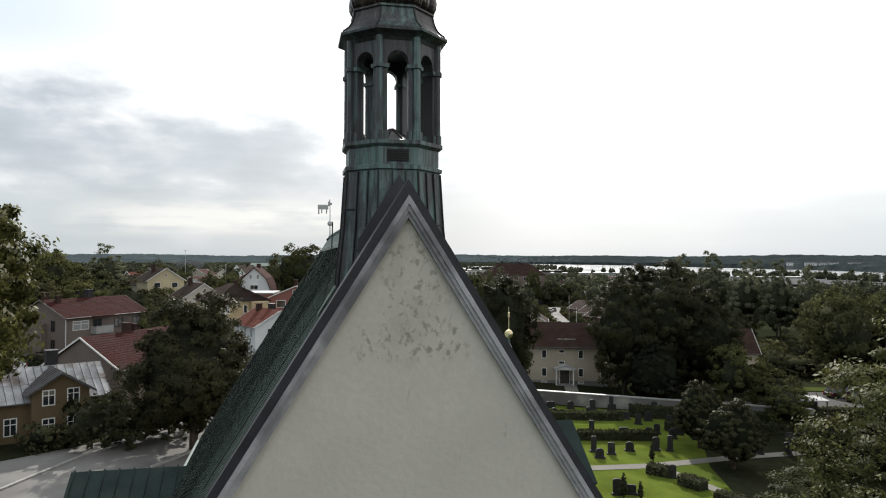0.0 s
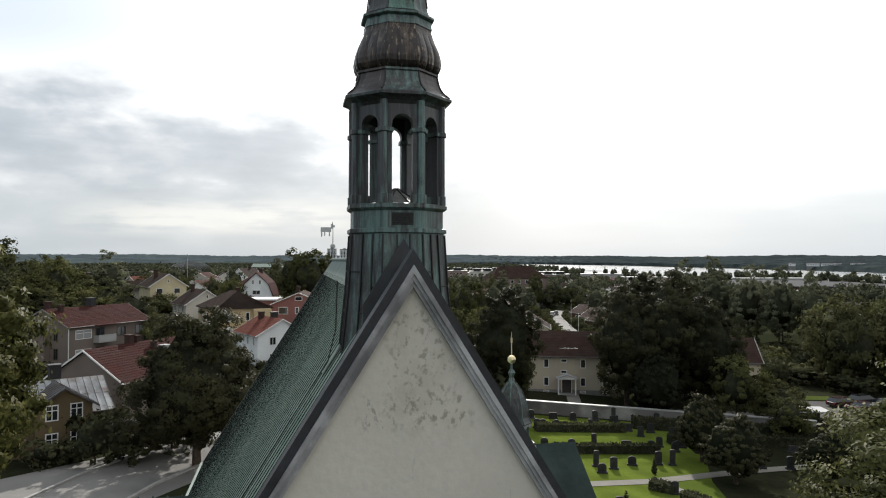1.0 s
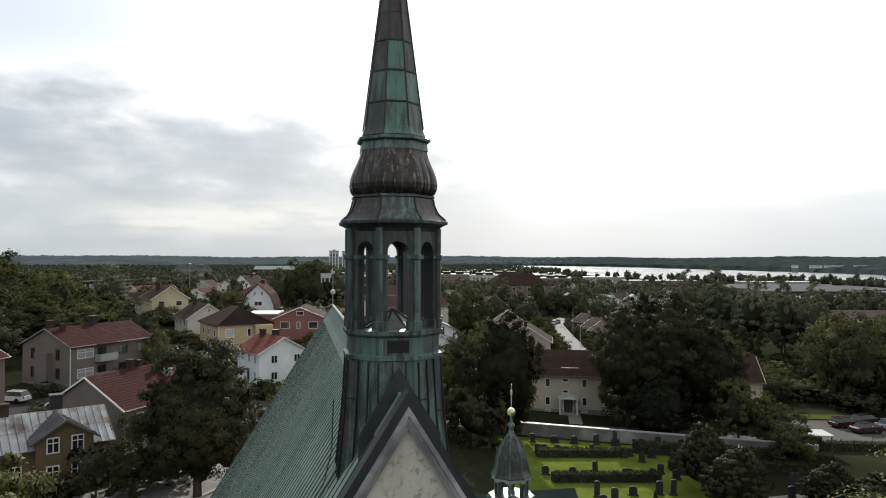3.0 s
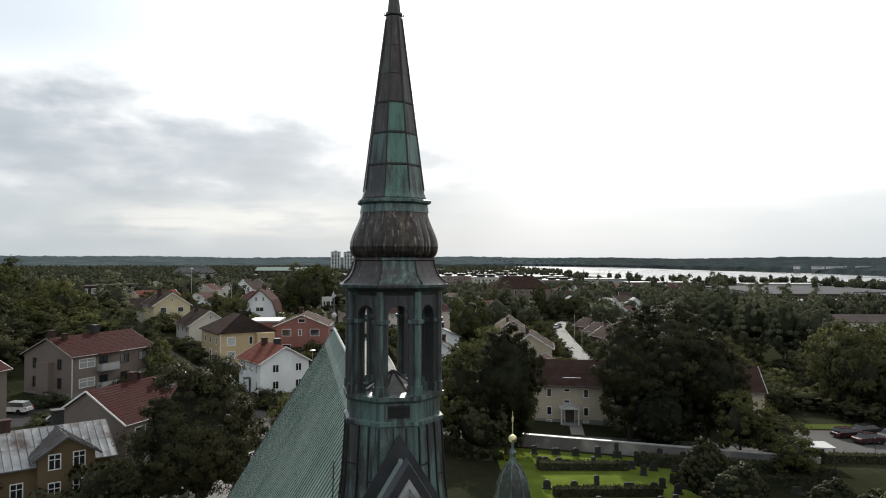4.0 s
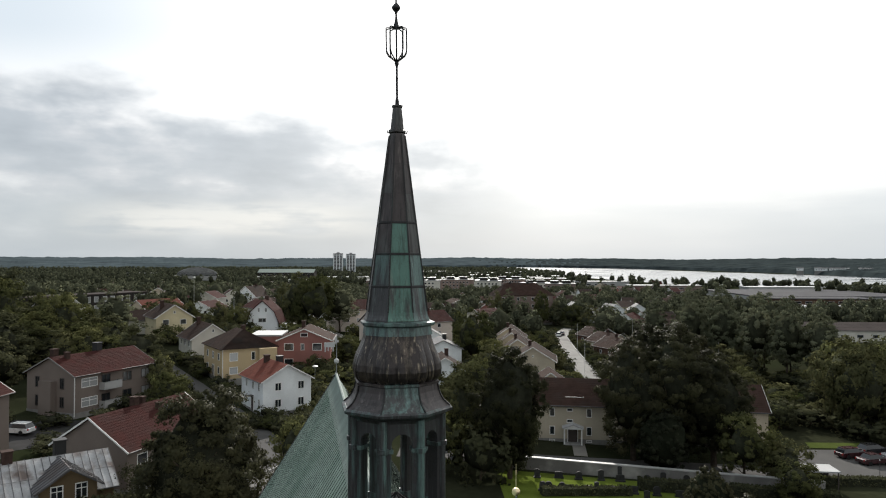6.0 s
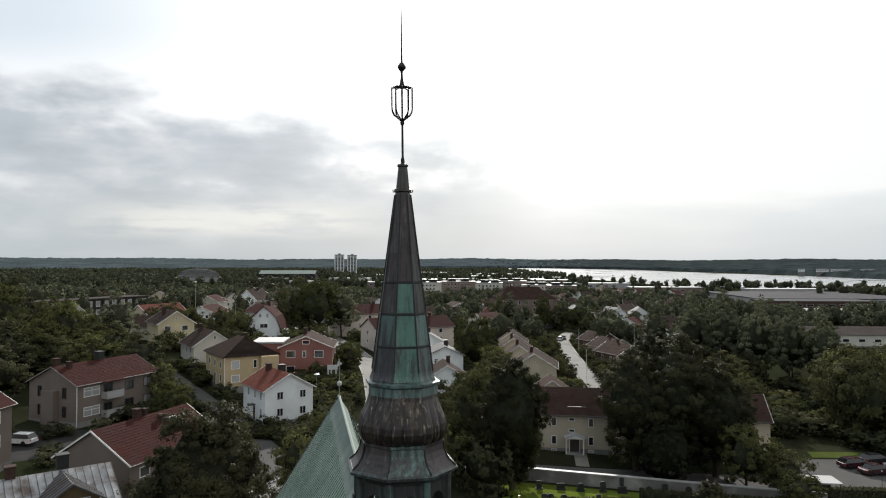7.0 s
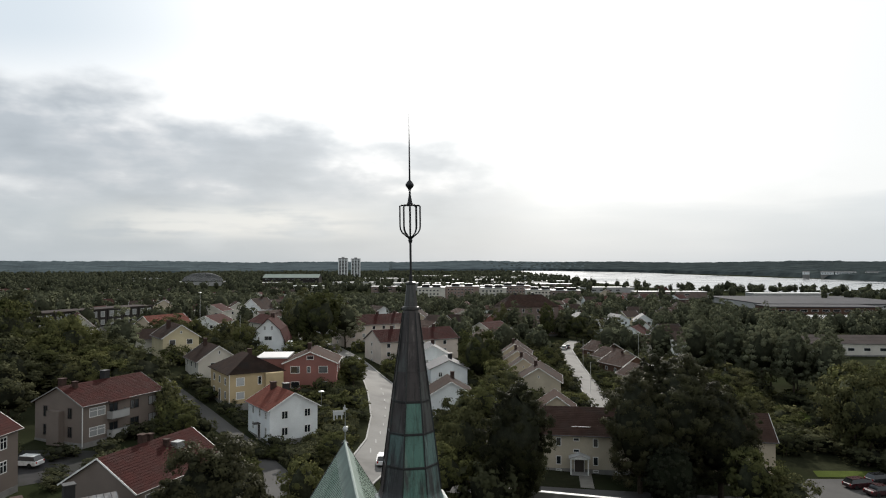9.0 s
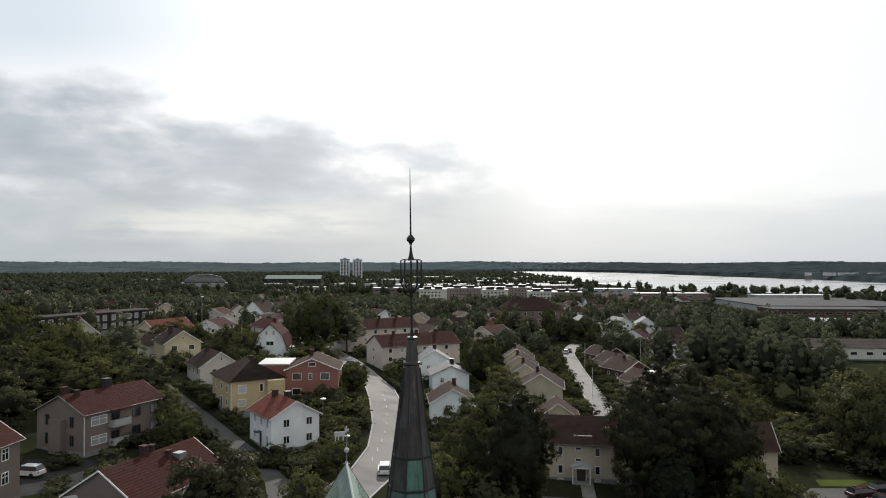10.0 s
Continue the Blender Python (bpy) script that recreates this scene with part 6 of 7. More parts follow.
# scattered houses beyond the near streets
FAR_HOUSES = []
rs = random.Random(5)
for k in range(165):
    for _ in range(30):
        y = 215 + 560 * rs.random() ** 1.15
        x = rs.uniform(-0.62, 0.62) * (y + 16)
        if x > 0.36 * y or (-150 < x < -88 and y < 310) or (10 < x < 66 and 270 < y < 320) or (abs(x - 46 - (y - 236) * 0.25) < 14 and y < 400) or (abs(x + 36 + (y - 205) * 0.46) < 12 and y < 260) or (y > 560 and -100 < x < 110):
            continue
        if all(math.hypot(x - a, y - b) > 17 for a, b in FAR_HOUSES) and math.hypot(x + 20, y - 211) > 24 and not (56 < x < 108 and 305 < y < 352):
            break
    else:
        continue
    FAR_HOUSES.append((x, y))
    wl_, rf = rs.choice((("white", "redtile"), ("palewhite", "browntile"), ("lemon", "darktile"), ("cream", "redtile"), ("red", "browntile"), ("beige", "darktile"), ("white", "darktile"), ("palewhite", "redtile")))
    w, d, e, r = rs.uniform(8, 11), rs.uniform(9, 14), rs.choice((3.2, 5.2, 5.4)), rs.uniform(2.0, 3.4)
    names = {"white": "white", "palewhite": "off-white", "lemon": "pale yellow", "cream": "cream", "red": "red", "beige": "beige"}
    roofs = {"redtile": "red", "browntile": "brown", "darktile": "dark", "orangetile": "orange"}
    house(f"{names[wl_]} gabled house with a {roofs[rf]} tiled roof", x, y, rs.uniform(-40, 40), w, d, e, r, wl_, rf, rs.choice("xy"), rows=(("f", e - 1.4, (-w / 4, w / 4), 1.1, 1.2), ("l", e - 1.4, (-d / 4, d / 4), 1.1, 1.2)), courses=1.2)


FAR_HOUSES += END_HOUSES


# ---- trees ----
def crown_mesh(name, seed, height, width, low, clumps, per, leaf, mats, shape="round", core=0.72, points=True):
    """A crown of many small leaves in uneven clumps round a dark inner mass. Standing on z = 0."""
    r = np.random.RandomState(seed)
    cz, hz, hw = (height + low) / 2, (height - low) / 2, width / 2
    d = r.normal(size=(clumps, 3))
    d /= np.linalg.norm(d, axis=1)[:, None]
    rad = r.uniform(0.62, 1.0, clumps) ** 0.7
    lump = 1 + 0.20 * np.sin(d[:, 0] * 3.1 + seed) * np.sin(d[:, 1] * 2.7 + seed * 2) + 0.12 * np.sin(d[:, 2] * 5 + seed)
    c = d * (rad * lump)[:, None]
    taper = np.ones(clumps)
    if shape == "cone":
        taper = np.clip(0.98 - 0.55 * (c[:, 2] + 1) / 2 - 0.12, 0.16, 1) * 1.25
    elif shape == "tall":
        taper = np.clip(1.05 - 0.35 * np.clip(c[:, 2], 0, 1), 0.3, 1.1)
    elif shape == "egg":
        taper = np.clip(1.12 - 0.42 * (c[:, 2] + 1) / 2, 0.4, 1.2)
    c = np.stack([c[:, 0] * hw * taper, c[:, 1] * hw * taper, cz + c[:, 2] * hz], 1)
    rc = r.uniform(0.35, 1.6, clumps) * max(width * 0.062, 0.9 * width / clumps ** 0.5) * (0.62 if core > 0.9 else 1.0)
    n = clumps * per
    idx = np.repeat(np.arange(clumps), per)
    # every clump is a dome of leaves, bulging outwards and upwards
    away = (c - np.array([0, 0, cz])) / np.array([hw, hw, hz])
    away /= np.linalg.norm(away, axis=1)[:, None] + 1e-6
    off = r.normal(size=(n, 3)) + away[idx] * 0.85 + np.array([0, 0, 0.35])
    off /= np.linalg.norm(off, axis=1)[:, None]
    face = off.copy()
    off *= r.uniform(0.5, 1.12, n)[:, None] * (1 + 0.2 * r.normal(size=n))[:, None]
    off[:, 2] *= 0.72
    p = c[idx] + off * rc[idx][:, None]
    shade = face * 0.85 + away[idx] * 0.35 + r.normal(size=(n, 3)) * 0.12 + np.array([0, 0, 0.1])
    shade /= np.linalg.norm(shade, axis=1)[:, None]
    nrm = shade + r.normal(size=(n, 3)) * 0.38
    nrm /= np.linalg.norm(nrm, axis=1)[:, None]
    a = np.cross(nrm, r.normal(size=(n, 3)))
    a /= np.linalg.norm(a, axis=1)[:, None] + 1e-9
    b = np.cross(nrm, a)
    s = (leaf * r.uniform(0.6, 1.35, n))[:, None]
    if points:
        k = 4
        q = np.stack([p - a * s * 0.62, p - b * s * 0.34 + a * s * 0.05, p + a * s * 0.62, p + b * s * 0.34 + a * s * 0.05], 1)
    else:
        k = 3
        q = np.stack([p + a * s * 0.72, p - a * s * 0.36 + b * s * 0.62, p - a * s * 0.36 - b * s * 0.62], 1)
    verts = q.reshape(-1, 3)
    faces = np.arange(n * k).reshape(-1, k)
    shade = np.repeat(shade, k, axis=0)
    # inner mass, its dark colour stands for the shade among the leaves
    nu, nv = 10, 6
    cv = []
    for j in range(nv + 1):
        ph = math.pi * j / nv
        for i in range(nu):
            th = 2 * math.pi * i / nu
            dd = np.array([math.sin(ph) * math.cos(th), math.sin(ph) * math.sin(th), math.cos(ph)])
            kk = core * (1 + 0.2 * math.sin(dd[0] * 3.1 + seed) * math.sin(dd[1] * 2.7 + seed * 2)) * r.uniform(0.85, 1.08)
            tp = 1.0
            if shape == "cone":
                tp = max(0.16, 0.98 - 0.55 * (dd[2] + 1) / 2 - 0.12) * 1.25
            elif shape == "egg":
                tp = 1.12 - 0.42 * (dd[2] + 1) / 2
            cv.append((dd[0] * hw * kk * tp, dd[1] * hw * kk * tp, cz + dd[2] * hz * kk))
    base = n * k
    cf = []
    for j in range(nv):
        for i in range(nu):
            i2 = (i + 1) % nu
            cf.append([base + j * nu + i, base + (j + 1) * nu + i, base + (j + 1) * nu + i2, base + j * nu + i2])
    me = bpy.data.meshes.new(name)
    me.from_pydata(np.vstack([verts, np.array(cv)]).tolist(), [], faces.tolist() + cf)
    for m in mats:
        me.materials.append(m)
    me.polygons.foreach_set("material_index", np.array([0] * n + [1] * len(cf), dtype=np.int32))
    me.update()
    me.shade_smooth()
    cn = np.array(cv) - np.array([0, 0, cz])
    cn /= np.linalg.norm(cn, axis=1)[:, None] + 1e-6
    me.normals_split_custom_set_from_vertices(np.vstack([shade, cn]).tolist())
    return me


def trunk_mesh(name, seed, height, low, width, r0):
    rr = random.Random(seed)
    g = bmesh.new()
    top = low + (height - low) * 0.55
    pts = [(rr.uniform(-0.1, 0.1) * i, rr.uniform(-0.1, 0.1) * i, top * i / 4) for i in range(5)]
    pts[0] = (0, 0, -0.4)
    tube(g, pts, [r0 * 1.25, r0, r0 * 0.8, r0 * 0.6, r0 * 0.3], 7)
    for k in range(6):
        a = rr.uniform(0, 6.28)
        z = low * 0.8 + (top - low * 0.8) * k / 6
        e = width * rr.uniform(0.28, 0.42)
        tube(g, [(0, 0, z), (e * 0.5 * math.cos(a), e * 0.5 * math.sin(a), z + e * 0.35), (e * math.cos(a), e * math.sin(a), z + e * 0.75)], [r0 * 0.42, r0 * 0.28, r0 * 0.1], 5)
    return mesh_from(name, g, M["bark"])


TREES = {}


def tree(kind, x, y, height, width, yaw=None, z=None, group=""):
    """Places a tree: the kinds are modelled once, and stand at other sizes and turns."""
    spec = TREES[kind]
    h0, w0 = spec["h"], spec["w"]
    z = ground_z(x, y) if z is None else z
    yaw = yaw if yaw is not None else (x * 37.1 + y * 17.3) % 360
    m = pose(x, y, z, 0, 0, yaw) @ Matrix.Diagonal((width / w0, width / w0, height / h0, 1))
    ob = empty(spec["name"], m, spec["label"], spec["cat"], group)
    shared("trunk", spec["trunk"], ob, Matrix.Identity(4))
    shared("crown", spec["crown"], ob, Matrix.Identity(4))
    return ob


def tree_kind(kind, label, h, w, low, clumps, per, leaf, mat, shape="round", seed=1, r0=0.22, core=0.62, name="tree", cat="tree", points=False):
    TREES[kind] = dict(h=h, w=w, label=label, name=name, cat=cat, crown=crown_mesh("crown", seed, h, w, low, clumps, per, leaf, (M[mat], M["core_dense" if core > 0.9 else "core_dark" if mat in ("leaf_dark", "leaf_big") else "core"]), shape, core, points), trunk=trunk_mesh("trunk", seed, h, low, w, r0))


tree_kind("big", "large dark broadleaf tree with a dense uneven crown", 13.0, 11.4, 1.3, 330, 230, 0.17, "leaf_big", "egg", 3, 0.35, 0.8)
tree_kind("big2", "tall dark broadleaf tree in full leaf", 16.0, 11.0, 2.6, 230, 215, 0.19, "leaf_big", "round", 7, 0.38, 0.74)
tree_kind("oak", "broad green tree in full leaf", 11, 9, 1.4, 75, 74, 0.33, "leaf", "round", 11)
tree_kind("oak2", "uneven green garden tree in leaf", 10, 8, 1.0, 70, 78, 0.30, "leaf", "egg", 12)
tree_kind("olive", "olive-green broadleaf tree in leaf", 10, 8.5, 1.0, 70, 78, 0.31, "leaf_olive", "round", 13)
tree_kind("dark", "dark green tree with dense foliage", 12, 8, 1.0, 75, 74, 0.31, "leaf_dark", "egg", 14)
tree_kind("aspen", "tall pale grey-green aspen", 17, 8, 2.0, 105, 96, 0.26, "leaf_light", "tall", 15, 0.2, 0.62)
tree_kind("spruce", "dark pointed conifer with drooping branches", 13, 5.5, 0.8, 130, 56, 0.26, "leaf_dark", "cone", 16, 0.16, 0.8)
tree_kind("bush", "rounded green garden bush in leaf", 2.6, 3.0, 0.1, 24, 36, 0.23, "leaf", "round", 17, 0.06, name="bush", cat="bush")
tree_kind("bush2", "olive-green garden bush in leaf", 2.6, 3.0, 0.1, 24, 36, 0.23, "leaf_olive", "round", 18, 0.06, name="bush", cat="bush")
tree_kind("bush3", "dark dense shrub beside a garden", 2.6, 3.0, 0.1, 24, 36, 0.23, "leaf_dark", "round", 19, 0.06, name="shrub", cat="shrub")
tree_kind("clipped", "dense clipped round tree, dark green", 6.0, 5.4, 0.5, 420, 60, 0.15, "leaf_big", "egg", 21, 0.2, 0.92)
tree_kind("yew", "dark clipped oval tree by the wall", 6.0, 5.0, 0.2, 420, 44, 0.19, "leaf_yew", "round", 22, 0.2, 0.94)
tree_kind("maple", "near maple with leaves turning yellow-green", 18.6, 4.2, 14.2, 120, 330, 0.085, "leaf_maple", "round", 23, 0.22, 0.55, points=True)
tree_kind("maple_low", "near broadleaf tree with yellowing leaf tips", 15.0, 4.4, 3.0, 170, 240, 0.09, "leaf_maple", "tall", 26, 0.22, 0.7, points=True)
tree_kind("maple2", "near broadleaf tree with sunlit leaf tips", 18.0, 9.6, 2.6, 210, 270, 0.125, "leaf_near", "egg", 24, 0.22, 0.5, points=True)

HOUSE_SPOTS = [  # plan positions of the buildings
    (o.matrix_basis.translation.x, o.matrix_basis.translation.y) for o in scene.objects if o.parent is None and o.type == "EMPTY" and o.get("category") not in ("church",)]


def clear(x, y, house_r=7.5, road_r=4.5):
    if any(math.hypot(x - a, y - b) < house_r for a, b in HOUSE_SPOTS):
        return False
    for line in (MAIN_ROAD, SIDE_ROAD, EAST_ROAD):
        for (ax, ay), (bx, by) in zip(line, line[1:]):
            t = max(0, min(1, ((x - ax) * (bx - ax) + (y - ay) * (by - ay)) / ((bx - ax) ** 2 + (by - ay) ** 2)))
            if math.hypot(x - ax - t * (bx - ax), y - ay - t * (by - ay)) < road_r:
                return False
    return True


def hides_house(x, y, h):
    """True where a tall tree would stand close in front of a house on the slope."""
    return h > 2.4 and any(3 < b - y < 28 and abs(x - a * (y + 16) / (b + 16)) < 6.5 for a, b in HOUSE_SPOTS if b < 300)


# single trees that stand out
tree("big", -18.9, 44.5, 12.3, 10.6)
tree("big2", 9.5, 67.5, 15.4, 8.2, z=0.0)
tree("dark", 10.6, 70.0, 12.0, 5.6)
tree("olive", 4.0, 76.0, 11.2, 8.0)
tree("oak", 1.0, 68.0, 7.5, 6.0)
tree("bush3", 6.0, 66.0, 6.0, 6.0)
for x, y, h, w in ((26.8, 77.5, 16.0, 9.6), (32.0, 78.0, 18.2, 12.5), (37.0, 76.5, 15.0, 10.0), (29.5, 82.5, 17.5, 9.5), (34.5, 84.0, 17.0, 11.0)):
    tree("big2", x, y, h, w, group="big trees behind the churchyard wall")
tree("yew", 29.0, 72.4, 7.6, 5.9)
tree("clipped", 27.4, 45.6, 6.0, 5.4, group="clipped churchyard trees")
tree("clipped", 27.0, 52.2, 6.4, 4.6, group="clipped churchyard trees")
tree("clipped", 36.4, 47.0, 4.6, 4.8, group="clipped churchyard trees")
tree("clipped", 39.0, 44.6, 4.4, 5.0, group="clipped churchyard trees")
tree("oak", 38.4, 70.5, 8.0, 6.4)
tree("olive", 42.6, 69.5, 5.4, 6.2)
tree("oak2", 40.5, 62.0, 5.0, 5.0)
# near trees beside the camera
tree("maple", -7.4, -5.0, 18.4, 4.2)
tree("maple_low", -8.9, -3.5, 14.9, 3.7, 200)
tree("maple2", 15.4, 2.4, 17.2, 10.6)
tree("maple2", 18.2, 7.0, 14.2, 8.6, 80)
tree("maple2", 16.6, 12.5, 9.0, 7.0, 10)
for x, y, h, w in ((-27.0, 43.6, 4.2, 4.6), (-24.6, 45.5, 3.6, 4.4), (-30.4, 42.6, 2.2, 3.0), (-36, 41.5, 2.6, 3.6), (-22.6, 49, 4.0, 5.0)):
    tree("bush3", x, y, h, w, group="shrubs beside the ochre house")
for x, y, h, w in ((-47.5, 73.5, 1.3, 3.0), (-44.0, 76.5, 2.0, 3.6), (-45.5, 69.5, 1.6, 3.2), (-51.5, 81.0, 1.8, 3.4), (-58.5, 80.5, 2.2, 4.0)):
    tree("bush3", x, y, h, w, group="shrubs beside the parked car")
for x, y, h, w in ((-47.5, 90.5, 1.8, 2.6), (-46.4, 93.0, 2.2, 3.0), (-45.0, 96.0, 1.8, 2.8), (-50.4, 82.6, 1.4, 2.4), (-44.2, 99.0, 2.4, 3.4), (-42.5, 92.0, 2.6, 3.6), (-40.8, 88.0, 2.2, 3.4), (-38.6, 84.0, 2.4, 3.6), (-41, 96.5, 2.8, 4.0), (-61, 84, 2.6, 4), (-64, 88, 3, 4), (-46, 84, 2.0, 3.2), (-43, 79, 2.0, 3.4), (-40, 76, 2.2, 3.2)):
    tree("bush3", x, y, h, w, group="shrubs below the grey house")
# aspens and woods to the right
rs = random.Random(9)
for x, y, h, w in ((75, 166, 20.5, 9), (68, 172, 20, 8.5), (80, 160, 20, 8), (84, 152, 20, 8), (88, 158, 19, 8), (72, 182, 21, 9), (63, 186, 17, 8), (90, 148, 18, 8), (94, 156, 19, 9), (78, 176, 22, 9), (86, 168, 20, 9)):
    tree("aspen", x, y, h, w, group="tall aspens")
for x, y, h, w in ((76, 111, 13.5, 10), (69, 97.5, 14.5, 9.5), (80, 105, 14, 10), (86, 98, 15, 10), (78, 90, 13, 9), (88, 110, 15, 10), (70, 103, 14.5, 11), (79, 101, 15, 12), (88, 103, 15, 12), (97, 98, 16, 12), (63, 112, 4, 6), (94, 112, 16, 12), (84, 116, 13, 10), (92, 125, 14, 10), (62, 117, 3.5, 6), (57, 119, 4.5, 6), (98, 125, 16, 10), (104, 115, 16, 11), (100, 104, 16, 11), (110, 130, 16, 11), (112, 142, 16, 11), (64, 128, 5, 7), (60, 140, 7, 8), (68, 150, 8, 8), (55, 150, 9, 8)):
    tree(rs.choice(("dark", "oak", "olive")), x, y, h, w)
# undergrowth below the aspens
for k in range(64):
    for _ in range(20):
        x, y = rs.uniform(50, 104), rs.uniform(95, 165)
        if not (72 < x < 79 and 118 < y < 150) and clear(x, y, 7.0, 4.0) and x > 0.36 * (y + 16) + 4:
            break
    else:
        continue
    tree(rs.choice(("bush", "bush2", "bush3", "bush3")), x, y, rs.uniform(2.0, 4.6), rs.uniform(4.0, 7.5), group="undergrowth below the aspens")
# woods on the left
for k in range(60):
    for _ in range(40):
        y = rs.uniform(112, 215)
        x = rs.uniform(-0.66 * (y + 16), -0.37 * (y + 16))
        if clear(x, y, 9.5, 4.0) and not hides_house(x, y, 9) and not (-78 < x < -52 and 140 < y < 156) and not (y > 155 and -0.61 < x / (y + 16) < -0.41):
            break
    else:
        continue
    near = y < 150
    tree(rs.choice(("dark", "oak", "oak2", "olive", "spruce")), x, y, rs.uniform(6.5, 10.0) if near else (rs.uniform(6, 8.5) if x > -0.57 * (y + 16) else rs.uniform(10, 16)), rs.uniform(6.5, 10))
for x, y, h, w, k in ((-72, 124, 12.5, 9, "oak"), (-66, 133, 13.5, 8, "aspen"), (-78, 131, 13, 9, "oak2"), (-60, 119, 9.5, 7, "dark"), (-84, 118, 13, 10, "dark"), (-90, 133, 15, 10, "oak"), (-98, 150, 16, 11, "dark"), (-66, 112, 8, 7, "olive"), (-74, 108, 11, 9, "dark"), (-82, 100, 12, 10, "dark"), (-68, 97, 9, 7, "dark")):
    tree(k, x, y, h, w)
# garden trees and bushes between the houses
count = 0
while count < 470:
    y = rs.uniform(84, 215)
    x = rs.uniform(-0.40 * (y + 16), 0.46 * (y + 16))
    if y < 100 and x > 5:
        continue
    if clear(x, y, 7.4, 5.0):
        small = rs.random() < 0.80 or hides_house(x, y, 5)
        if small:
            tree(rs.choice(("bush", "bush2", "bush3")), x, y, rs.uniform(1.4, 3.6), rs.uniform(2.6, 5.6), group="garden bushes")
        else:
            tree(rs.choice(("oak", "oak2", "olive")), x, y, rs.uniform(4.0, 7.5), rs.uniform(3.6, 6.0), group="garden trees")
        count += 1
for x, y, h, w, k in ((-34, 190, 16, 12, "oak"), (-40, 196, 16, 12, "olive"), (-28, 197, 15, 10, "aspen"), (9, 152, 14.5, 10, "oak2"), (12, 163, 12, 9, "dark"), (14, 140, 8, 7, "oak"), (12, 128, 8, 7, "olive"), (8, 104, 9.5, 8.5, "oak2"), (4, 99, 8, 7, "olive"), (14, 108, 10, 8, "dark"), (-14.5, 62, 7.5, 5.0, "oak2"), (-14.0, 84, 4.5, 5, "oak"), (-26.5, 80, 3.4, 4, "bush3")):
    tree(k, x, y, h, w)
# slender trees in front of the old brick house, and garden trees closing the end of the row-house street
for x, y, h, w, k in ((30, 272, 15, 7, "aspen"), (36.5, 276, 12, 6.5, "aspen"), (44.5, 279, 15, 7, "oak2"), (26, 280, 13, 8, "olive"), (58, 284, 9, 8, "oak"), (64, 294, 8, 8, "oak2"), (51.5, 288, 10, 8, "dark"), (68, 300, 9, 9, "olive"), (80, 306, 8, 8, "oak"), (62, 276, 6, 6, "olive")):
    tree(k, x, y, h, w)
# shrubs and hedges on both sides of the row-house street
for i in range(34):
    t = i / 33
    y = 122 + 132 * t
    k = min(len(EAST_ROAD) - 2, sum(1 for p in EAST_ROAD[1:] if p[1] < y))
    (ax, ay), (bx, by) = EAST_ROAD[k], EAST_ROAD[k + 1]
    x = ax + (bx - ax) * (y - ay) / (by - ay)
    for side in (-1, 1):
        if rs.random() < 0.8:
            tree(rs.choice(("bush", "bush2", "bush3", "bush3")), x + side * rs.uniform(3.6, 5.2), y + rs.uniform(-1.5, 1.5), rs.uniform(1.2, 2.8), rs.uniform(2.4, 4.2), group="row-house street shrubs")
# shrubs along the lane between the houses
for (ax, ay), (bx, by) in zip(SIDE_ROAD, SIDE_ROAD[1:]):
    L = math.dist((ax, ay), (bx, by))
    for i in range(int(L / 2.6)):
        t = (i + 0.5) * 2.6 / L
        for side in (-1, 1):
            off = side * rs.uniform(3.0, 4.4)
            x, y = ax + (bx - ax) * t - (by - ay) / L * off, ay + (by - ay) * t + (bx - ax) / L * off
            if rs.random() < 0.75 and all(math.hypot(x - a, y - b) > 6.2 for a, b in HOUSE_SPOTS):
                tree(rs.choice(("bush", "bush3", "bush3")), x, y, rs.uniform(1.0, 2.6), rs.uniform(2.2, 3.8), group="lane-side shrubs")
# shrubs along the street bend
for i in range(26):
    t = i / 25
    x, y = -15.0 + 1.2 * math.sin(t * 9) - (6.5 * t if t > 0.55 else 2.5 * math.sin(t * 5)), 92 + t * 52
    tree(rs.choice(("bush", "bush2", "bush3")), x - rs.uniform(0, 3.0), y, rs.uniform(1.6, 3.0), rs.uniform(2.6, 4.2), group="street-side shrubs")
for i in range(12):
    tree(rs.choice(("bush", "bush3")), -33 + i * 1.1 + rs.uniform(-0.6, 0.6), 87.5 - i * 0.2 + rs.uniform(-0.6, 0.6), rs.uniform(1.2, 2.0), rs.uniform(2.0, 3.0), group="hedge below the white house")


